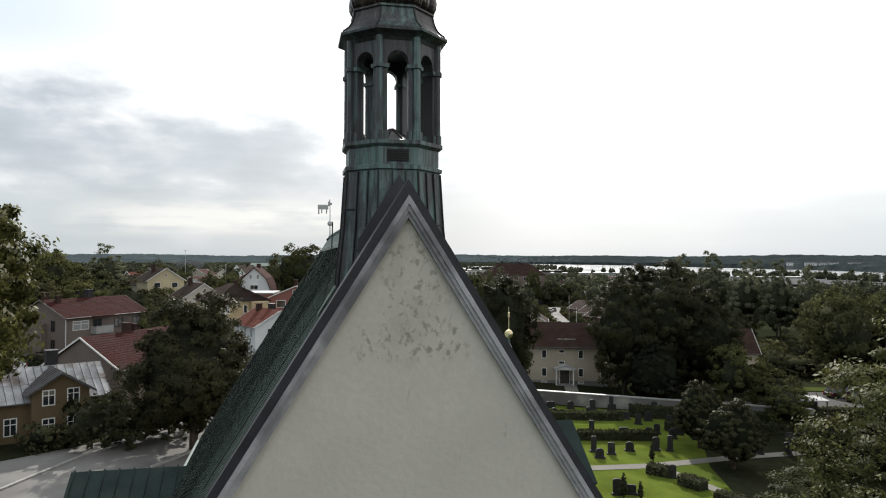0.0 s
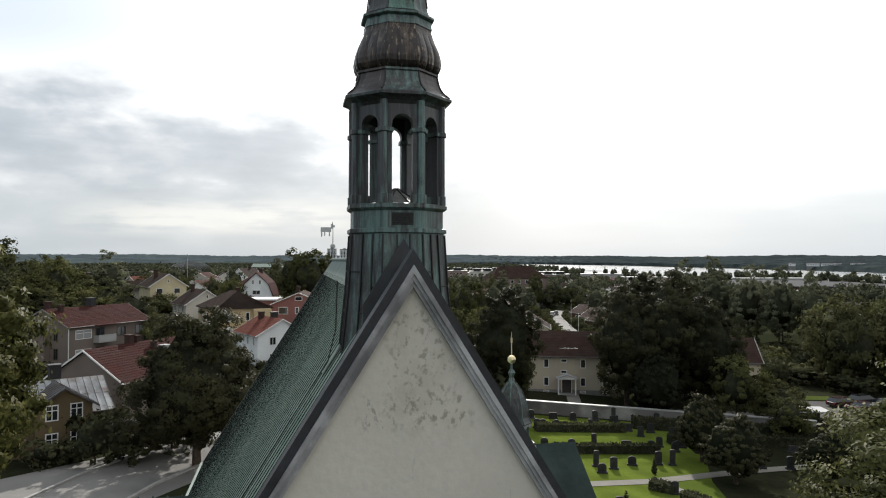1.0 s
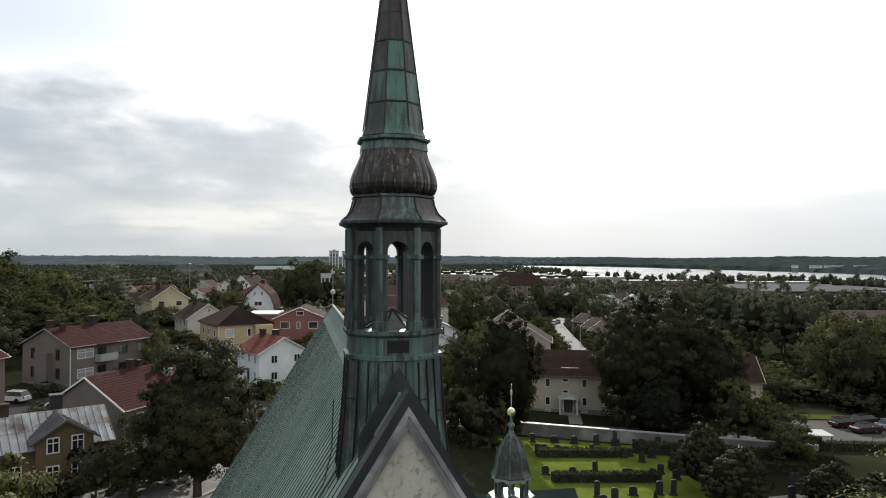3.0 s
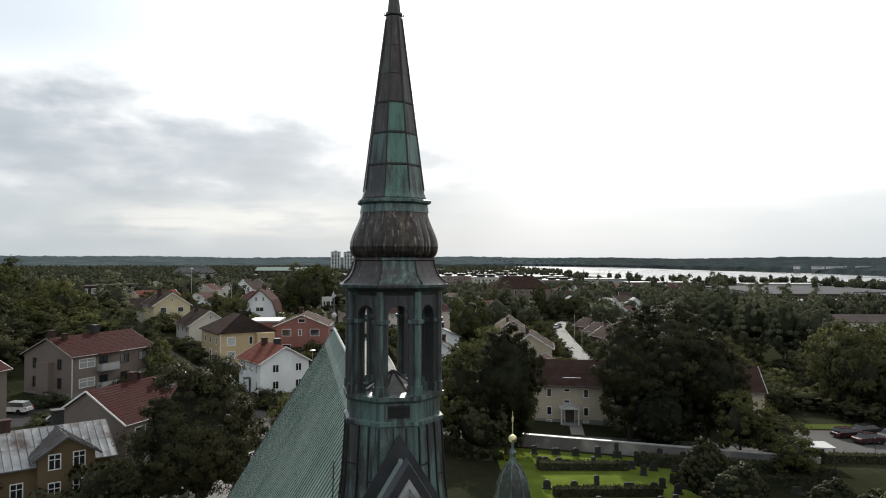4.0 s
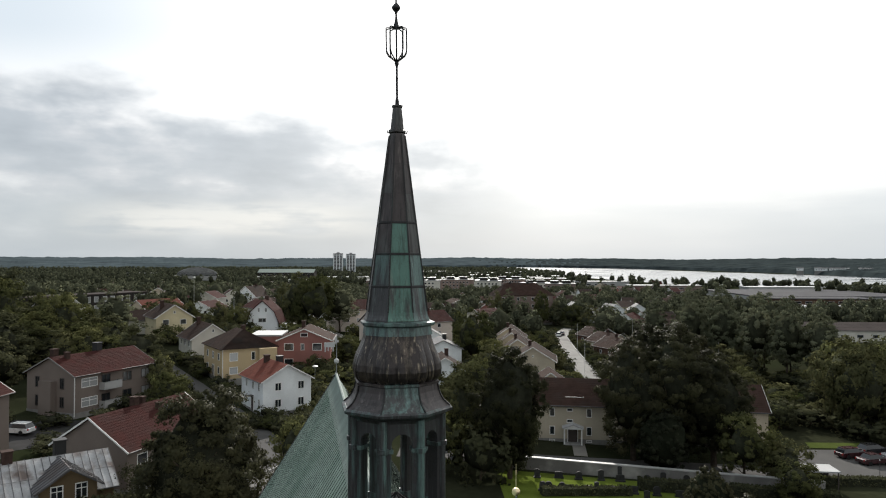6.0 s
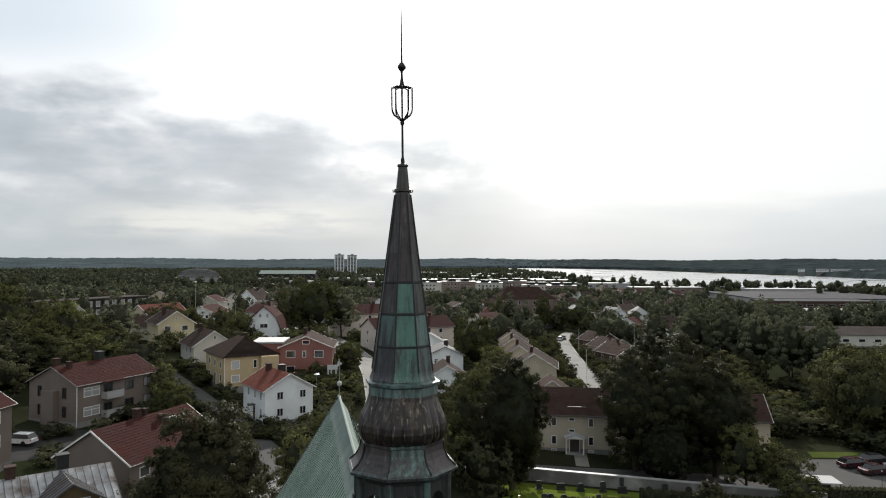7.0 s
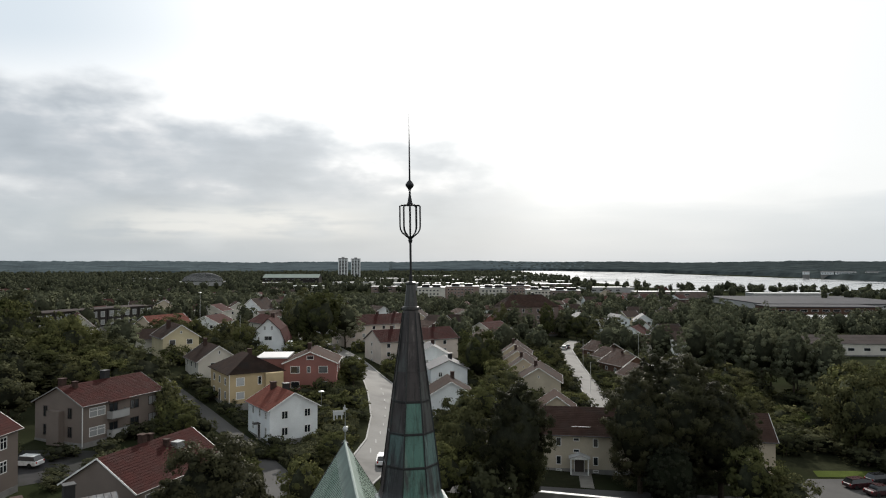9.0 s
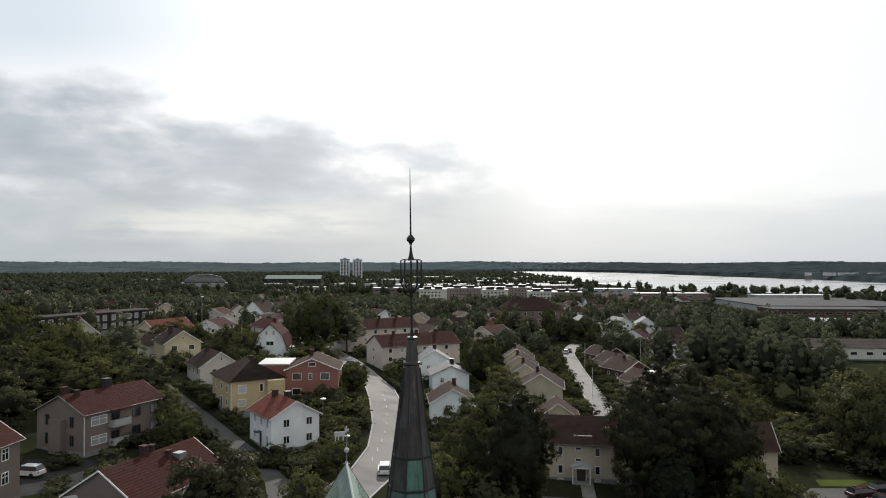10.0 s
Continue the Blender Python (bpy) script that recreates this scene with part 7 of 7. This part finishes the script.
def far_canopy(name, label, n, y0, y1, spread, hmin, hmax, lobes, quads, leaf, seed, keep, wide=1.0):
    """Tree crowns too far off to count, joined in one mesh: each is a few leafy lobes round a dark middle."""
    r = np.random.RandomState(seed)
    vs, ns, tris, mats = [], [], [], []
    base = made = 0
    ico = bmesh.new()
    bmesh.ops.create_icosphere(ico, subdivisions=1, radius=1.0)
    iv = np.array([v.co[:] for v in ico.verts])
    fi = np.array([[v.index for v in f.verts] for f in ico.faces])
    ico.free()
    while made < n:
        y = y0 + (y1 - y0) * r.uniform() ** 0.8
        x = r.uniform(-spread, spread) * (y + 16)
        if not keep(x, y):
            continue
        h = r.uniform(hmin, hmax)
        w = h * r.uniform(0.6, 1.15) * 0.8 * wide
        size = np.array([w / 2, w / 2, h * 0.48])
        cen = np.array([x, y, ground_z(x, y) + h * 0.52])
        vs.append(cen + iv * (0.74 + 0.1 * r.normal(size=(len(iv), 1))) * size)
        ns.append(iv)
        tris.append(fi + base)
        mats += [1] * len(fi)
        base += len(iv)
        c = r.normal(size=(lobes, 3))
        c /= np.linalg.norm(c, axis=1)[:, None]
        lo = c * r.uniform(0.45, 0.68, (lobes, 1))
        k = np.repeat(np.arange(lobes), quads)
        m = lobes * quads
        d = r.normal(size=(m, 3)) + c[k] * 0.8 + np.array([0, 0, 0.3])
        d /= np.linalg.norm(d, axis=1)[:, None]
        p = cen + (lo[k] + d * r.uniform(0.34, 0.5, m)[:, None]) * size
        nr = d + r.normal(size=(m, 3)) * 0.5
        a = np.cross(nr, r.normal(size=(m, 3)))
        a /= np.linalg.norm(a, axis=1)[:, None]
        b = np.cross(nr, a)
        b /= np.linalg.norm(b, axis=1)[:, None]
        s = leaf * r.uniform(0.7, 1.3, (m, 1))
        vs.append(np.stack([p + a * s, p - a * s * 0.5 + b * s * 0.87, p - a * s * 0.5 - b * s * 0.87], 1).reshape(-1, 3))
        sn = d * 0.8 + c[k] * 0.3 + r.normal(size=(m, 3)) * 0.12
        ns.append(np.repeat(sn / np.linalg.norm(sn, axis=1)[:, None], 3, axis=0))
        tris.append(np.arange(m * 3).reshape(-1, 3) + base)
        mats += [0] * m
        base += m * 3
        made += 1
    me = bpy.data.meshes.new(name)
    V, F = np.vstack(vs), np.vstack(tris)
    me.from_pydata(V.tolist(), [], F.tolist())
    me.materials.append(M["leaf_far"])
    # core colour carries the shade inside the far crowns
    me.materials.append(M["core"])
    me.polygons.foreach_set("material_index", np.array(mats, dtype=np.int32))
    me.update()
    me.shade_smooth()
    me.normals_split_custom_set_from_vertices(np.vstack(ns).tolist())
    tagged(new(name, me), label, "trees", kind="stuff")


def keep_mid(x, y):
    if any(math.hypot(x - a, y - b) < 9 or (0 < b - y < 26 and abs((x - a) - (y - b) * a / b) < 5.5) for a, b in FAR_HOUSES):
        return False
    if abs(x - 48 - (y - 236) * 0.25) < 9 and y < 284:
        return False
    if abs(x + 36 + (y - 205) * 0.46) < 7 and y < 250:
        return False
    if -150 < x < -98 and 215 < y < 295 and x > -160 + (y - 215) * 0.3:
        return False
    if x > 104 and 205 < y < 262 or (x > 180 and 330 < y < 640 and x < 370):
        return False
    if 18 < x < 50 and 258 < y < 312:
        return False
    if math.hypot(x + 20.5, y - 211) < 18:
        return False
    return not (y > 570 and -100 < x < 100 and y < 740)


def keep_far(x, y):
    if x > 0.22 * y and (x * 7.31 + y * 3.17) % 1.0 < 0.82:
        return False
    if y < 1150 and abs(x) < 0.22 * y and (x * 5.31 + y * 2.17) % 1.0 < 0.45:
        return False
    if any(math.hypot(x - a, y - b) < 9 or (0 < b - y < 26 and abs((x - a) - (y - b) * a / b) < 5.5) for a, b in FAR_HOUSES):
        return False
    if x > 270 and y > 1500 or (y > 740 and x > 520 - (y - 754) * 0.9 and x > 250 and y > 754):
        return False
    if -100 < x < 110 and 570 < y < 750:
        return False
    if 160 < x < 370 and y < 560:
        return False
    # open ground in front of the two large halls
    if 950 < y < 1262 and abs(x / y + 0.2115) < 0.046 or 880 < y < 1110 and abs(x / y + 0.34) < 0.036:
        return False
    return True


far_canopy("woodland", "mixed trees between the far houses", 1150, 205, 620, 0.66, 7, 13, 9, 26, 0.55, 31, keep_mid)
far_canopy("distant_woodland", "far tree crowns stretching to the horizon", 5200, 560, 2500, 0.72, 9, 15, 5, 7, 1.1, 32, keep_far)
far_canopy("lakeside_trees", "trees along the lake shore", 70, 690, 900, 0.62, 4, 10, 8, 16, 0.8, 33, lambda x, y: 250 < x < 520 and abs(y - (915 - (x - 309) * 0.85)) < 60, 1.9)


# ---- churchyard ----
def build_wall():
    pts = [(6.0, 72.7), (14.2, 71.3), (24.1, 69.7), (34, 68.2), (46, 66.6)]
    g, c = bmesh.new(), bmesh.new()
    for a, b in zip(pts, pts[1:]):
        n = int(math.dist(a, b) / 2)
        for k in range(n):
            p = [a[i] + (b[i] - a[i]) * k / n for i in (0, 1)]
            q = [a[i] + (b[i] - a[i]) * (k + 1) / n for i in (0, 1)]
            zp, zq = ground_z(*p), ground_z(*q)
            bar(g, (*p, zp + 0.55), (*q, zq + 0.55), 0.45, 1.8)
            bar(c, (*p, zp + 1.5), (*q, zq + 1.5), 0.62, 0.12)
    wall = tagged(part("churchyard_wall", g, M["shaded_whitewall"]), "long white limewashed churchyard wall", "wall", kind="structure")
    part("coping", c, M["coping"], wall, "pale coping")


build_wall()


def stone_mesh(w, h, t, top):
    g = bmesh.new()
    n = 7
    pr = [(-w / 2, -0.1), (w / 2, -0.1)] + [(w / 2 * math.cos(math.pi * i / n), h - top + top * math.sin(math.pi * i / n)) for i in range(n + 1)]
    slab(g, [(x, -t / 2, z) for x, z in pr], (0, -1, 0), t)
    box(g, -w / 2 - 0.1, w / 2 + 0.1, -t / 2 - 0.1, t / 2 + 0.1, -0.1, 0.14)
    return mesh_from("gravestone", g, M["stone"])


STONES = [stone_mesh(0.65, 1.0, 0.2, 0.12), stone_mesh(0.75, 0.85, 0.22, 0.28), stone_mesh(0.5, 1.3, 0.22, 0.08), stone_mesh(0.95, 0.7, 0.2, 0.05)]
rs = random.Random(4)
spots = [(18.7, 63.2), (22.8, 69.0), (23.8, 61.4), (16.1, 47.1), (17.5, 48.5), (16.0, 49.1), (19.6, 50.0), (22.2, 50.5), (20.8, 42.0), (15.0, 37.1), (16.0, 37.4), (15.6, 63.4), (13.5, 64.0)]
spots += [(12.5 + 2.6 * i + rs.uniform(-0.4, 0.4), y + rs.uniform(-0.3, 0.3)) for y in (55.6, 63.6, 68.2) for i in range(9)]
spots += [(24 + 2.8 * i + rs.uniform(-0.5, 0.5), y + rs.uniform(-0.4, 0.4)) for y in (57.5, 50.8) for i in range(6) if not (25 < 24 + 2.8 * i < 29 and y < 52)]
for x, y in spots:
    ob = new("gravestone", rs.choice(STONES))
    ob.matrix_basis = pose(x, y, ground_z(x, y) + 0.03, 0, rs.uniform(-2, 2), rs.uniform(-14, 2)) @ Matrix.Diagonal((1.0, 1.0, rs.uniform(1.0, 1.3), 1))
    tagged(ob, "dark weathered gravestone on the lawn", "gravestone", "gravestones in the churchyard")


def hedge(pts, w, h, label="low clipped dark hedge", mat="leaf_dark", seed=1):
    """A clipped hedge: a block with uneven faces, covered with small leaves."""
    r = np.random.RandomState(seed)
    quads = []
    g = bmesh.new()
    for a, b in zip(pts, pts[1:]):
        L = math.dist(a, b)
        d = Vector((b[0] - a[0], b[1] - a[1], 0)) / L
        s = Vector((-d.y, d.x, 0))
        za, zb = ground_z(*a), ground_z(*b)
        bar(g, (a[0], a[1], za + h * 0.45), (b[0], b[1], zb + h * 0.45), w * 0.86, h * 0.95)
        n = int(L * (w + 2 * h) * 26)
        for _ in range(n):
            t, u = r.uniform(), r.uniform(-1, 1)
            p = Vector((a[0], a[1], za)).lerp(Vector((b[0], b[1], zb)), t)
            if abs(u) < 0.5:
                p += s * (u * w) + Vector((0, 0, h + r.normal() * 0.05))
            else:
                p += s * (math.copysign(w / 2, u) + r.normal() * 0.04) + Vector((0, 0, r.uniform(0.05, 1) * h))
            quads.append(p)
    # block under the leaves takes the core colour with its painted shade
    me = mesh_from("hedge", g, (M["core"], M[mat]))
    k = bmesh.new()
    k.from_mesh(me)
    for p in quads:
        e = [Vector(r.normal(size=3)).normalized() * 0.13 for _ in range(2)]
        f = k.faces.new([k.verts.new(p + q) for q in (-e[0], e[1], e[0], -e[1])])
        f.material_index = 1
    k.to_mesh(me)
    k.free()
    tagged(new("hedge", me), label, "hedge", "hedges")


for i, (pts, w, h) in enumerate((([(12.4, 62.0), (22.6, 63.4)], 1.2, 0.9), ([(12.6, 53.2), (23.6, 54.8)], 1.1, 0.9), ([(19.2, 43.3), (20.9, 42.2)], 1.2, 0.8), ([(21.1, 40.6), (22.2, 38.9)], 1.3, 0.8), ([(22.4, 36.8), (23.6, 35.2)], 1.3, 0.8), ([(24, 65.5), (46, 63.5)], 1.4, 1.3), ([(26, 58.8), (42, 60.5)], 1.2, 1.0), ([(46, 70.5), (75, 72.5)], 1.3, 1.0), ([(-18.0, 90.5), (-14.2, 96), (-14.0, 104)], 1.6, 1.6), ([(-6, 128), (-8.2, 142), (-12, 152)], 1.2, 1.3))):
    hedge(pts, w, h, seed=40 + i)
for x, y, h in ((15.2, 36.2, 1.9), (16.4, 36.0, 1.4), (20.6, 46.6, 1.6)):
    tree("spruce", x, y, h, h * 0.42, group="small churchyard conifers")


# ---- vehicles ----
def car_mesh(L, wd, ht, est):
    """Body side profile lofted across the width with tumblehome."""
    low = [(-L / 2, 0.35), (-L / 2, 0.78), (-L / 2 + 0.25, 0.88), (L / 2 - 1.0, 0.92), (L / 2 - 0.1, 0.72), (L / 2, 0.5), (L / 2 - 0.05, 0.3), (-L / 2 + 0.05, 0.3)]
    g = bmesh.new()
    rows = []
    for y, k in ((-wd / 2, 0.97), (-wd / 2 + 0.08, 1.0), (wd / 2 - 0.08, 1.0), (wd / 2, 0.97)):
        rows.append([g.verts.new((x * k, y, z)) for x, z in low])
    n = len(low)
    for a, b in zip(rows, rows[1:]):
        for i in range(n):
            j = (i + 1) % n
            g.faces.new((a[i], a[j], b[j], b[i]))
    g.faces.new(rows[0])
    g.faces.new(rows[-1][::-1])
    return g


def car(x, y, yaw, colour, label, estate=True):
    L, wd, ht = 4.5, 1.8, 1.47
    c = empty("car", pose(x, y, ground_z(x, y) + 0.06, 0, 0, yaw), label, "car", "parked cars")
    paint = CARPAINT[colour]
    body = part("body", car_mesh(L, wd, ht, estate), paint, c)
    rear = -L / 2 + (0.15 if estate else 0.8)
    g = bmesh.new()
    lowp = [(rear - 0.05, 0.86), (L / 2 - 1.05, 0.90)]
    cab = [(rear, 0.86), (rear + 0.35, 1.40), (L / 2 - 2.0, 1.42), (L / 2 - 1.1, 0.90)]
    ra = [g.verts.new((px, -wd / 2 + 0.06 + (0.2 if pz > 1 else 0), pz)) for px, pz in cab]
    rb = [g.verts.new((px, wd / 2 - 0.06 - (0.2 if pz > 1 else 0), pz)) for px, pz in cab]
    g.faces.new(ra)
    g.faces.new(rb[::-1])
    for i in range(4):
        j = (i + 1) % 4
        g.faces.new((ra[j], ra[i], rb[i], rb[j]))
    part("window", g, M["pane"], c, "dark car windows")
    part("roof", boxes((rear + 0.33, L / 2 - 1.95, -wd / 2 + 0.26, wd / 2 - 0.26, 1.40, 1.47)), paint, c)
    for sx in (-1.35, 1.4):
        for sy in (-1, 1):
            g = bmesh.new()
            lathe(g, [(-0.11, 0.24), (-0.11, 0.31), (0.11, 0.31), (0.11, 0.24)], 14)
            wh = part("wheel", g, M["tyre"], c, "", pose(sx, sy * (wd / 2 - 0.09), 0.31, 90, 0, 0))
            g = bmesh.new()
            lathe(g, [(-0.10, 0.2), (0.10, 0.2)], 10)
            part("rim", g, M["rim"], wh)
    for sy in (-1, 1):
        part("headlight", boxes((L / 2 - 0.16, L / 2 - 0.02, sy * 0.62 - 0.16, sy * 0.62 + 0.16, 0.58, 0.70)), M["headlight"], c)
        part("taillight", boxes((-L / 2 - 0.01, -L / 2 + 0.08, sy * 0.72 - 0.11, sy * 0.72 + 0.11, 0.6, 0.84)), M["taillight"], c)
    return c


CARPAINT = {k: material(f"{k} car paint", v, 0.3, 0.1, 0.05, 2, 40, 0.0, coat=0.6) for k, v in dict(white=(0.72, 0.73, 0.73), red=(0.035, 0.008, 0.011), grey=(0.25, 0.26, 0.27), black=(0.02, 0.02, 0.022), silver=(0.45, 0.46, 0.47)).items()}
car(-7.6, 85.8, 93, "white", "white estate car on the street")
car(-53.6, 77.0, 172, "white", "white estate car parked beside a grey house")
car(-23.2, 168.0, 110, "black", "black car on the street bend", False)
car(-29.4, 180.5, 110, "red", "dark red car parked in the street", False)
car(-33.0, 184.0, 110, "grey", "grey car parked in the street")
car(46.8, 243.5, 75, "black", "dark car parked in the side street", False)
car(44.8, 239.0, 75, "white", "white car parked in the side street")
car(7.4, 157.0, 15, "white", "white car beside a garden")
car(9.0, 150.0, 15, "grey", "grey estate car beside a garden")
car(0.4, 82.8, 85, "white", "white car partly hidden by trees")
for i, (x, y, col) in enumerate(((59.6, 84.2, "red"), (60.8, 81.2, "red"), (64.4, 87.0, "black"), (66.0, 84.0, "grey"))):
    car(x, y, 12, col, f"{'dark red' if col == 'red' else col} car parked in the car park", i % 2 == 0)


# ---- street furniture ----
def pole(x, y, h, name, label, disc=0.0, colour="pole", r=0.06):
    g = bmesh.new()
    tube(g, [(0, 0, -0.3), (0, 0, h)], [r, r * 0.55], 7)
    p = empty(name, pose(x, y, ground_z(x, y)), label, name.replace("_", " "), name.replace("_", " ") + "s")
    part("pole", g, M[colour], p)
    if disc:
        g = bmesh.new()
        lathe(g, [(h, 0.06), (h + 0.02, disc), (h + 0.12, disc), (h + 0.25, 0.1)], 12)
        part("lamp_head", g, M["pole"], p, "pale lamp head")
    else:
        g = bmesh.new()
        lathe(g, [(h, 0.03), (h + 0.05, 0.09), (h + 0.14, 0.03)], 8)
        part("knob", g, M["pole"], p)


pole(-50.7, 165.6, 9, "flagpole", "white flagpole in a garden")
pole(-76, 210, 14, "street_lamp", "tall lamp mast with a flat pale head", 0.5)
pole(-13.3, 88.5, 4.2, "street_lamp", "street lamp with a round pale head", 0.35, "galv")
pole(-20.2, 108, 4.5, "street_lamp", "street lamp with a round pale head", 0.5, "galv")
for x, y, h in ((73, 165, 9), (72, 214, 10), (71, 227, 11), (64, 212, 9), (36, 152, 7), (43, 196, 8)):
    pole(x, y, h, "flagpole", "slim pale pole above the trees")
pole(57.5, 74.6, 2.2, "sign_post", "short dark sign post beside the car park", 0, "iron", 0.04)


def carport():
    x, y = 46.6, 69.6
    c = empty("carport", pose(x, y, ground_z(x, y), 0, 0, -6), "small open shelter with a white flat roof", "shelter")
    part("roof", boxes((-2.2, 2.2, -1.6, 1.6, 2.15, 2.3)), M["paleroof"], c, "white flat roof")
    for sx in (-2.0, 2.0):
        for sy in (-1.4, 1.4):
            part("post", boxes((sx - 0.06, sx + 0.06, sy - 0.06, sy + 0.06, -0.2, 2.15)), M["darkframe"], c)
    part("back_wall", boxes((-2.0, 2.0, 1.32, 1.4, -0.1, 2.1)), W["black"], c)


carport()
for i in range(9):
    t = i / 8
    x, y = -10.0 + 1.6 * math.sin(t * 3.0) - 2.2 * t, 92 + 42 * t
    g = bmesh.new()
    f = g.faces.new([g.verts.new((a, b, 0)) for a, b in ((-0.08, -1.2), (0.08, -1.2), (0.08, 1.2), (-0.08, 1.2))])
    ob = part("road_mark", g, M["paint"])
    ob.matrix_basis = pose(x, y, ground_z(x, y) + 0.09, 0, 0, 6)
    tagged(ob, "faded white dash on the asphalt", "road marking", "lane dashes", "structure")
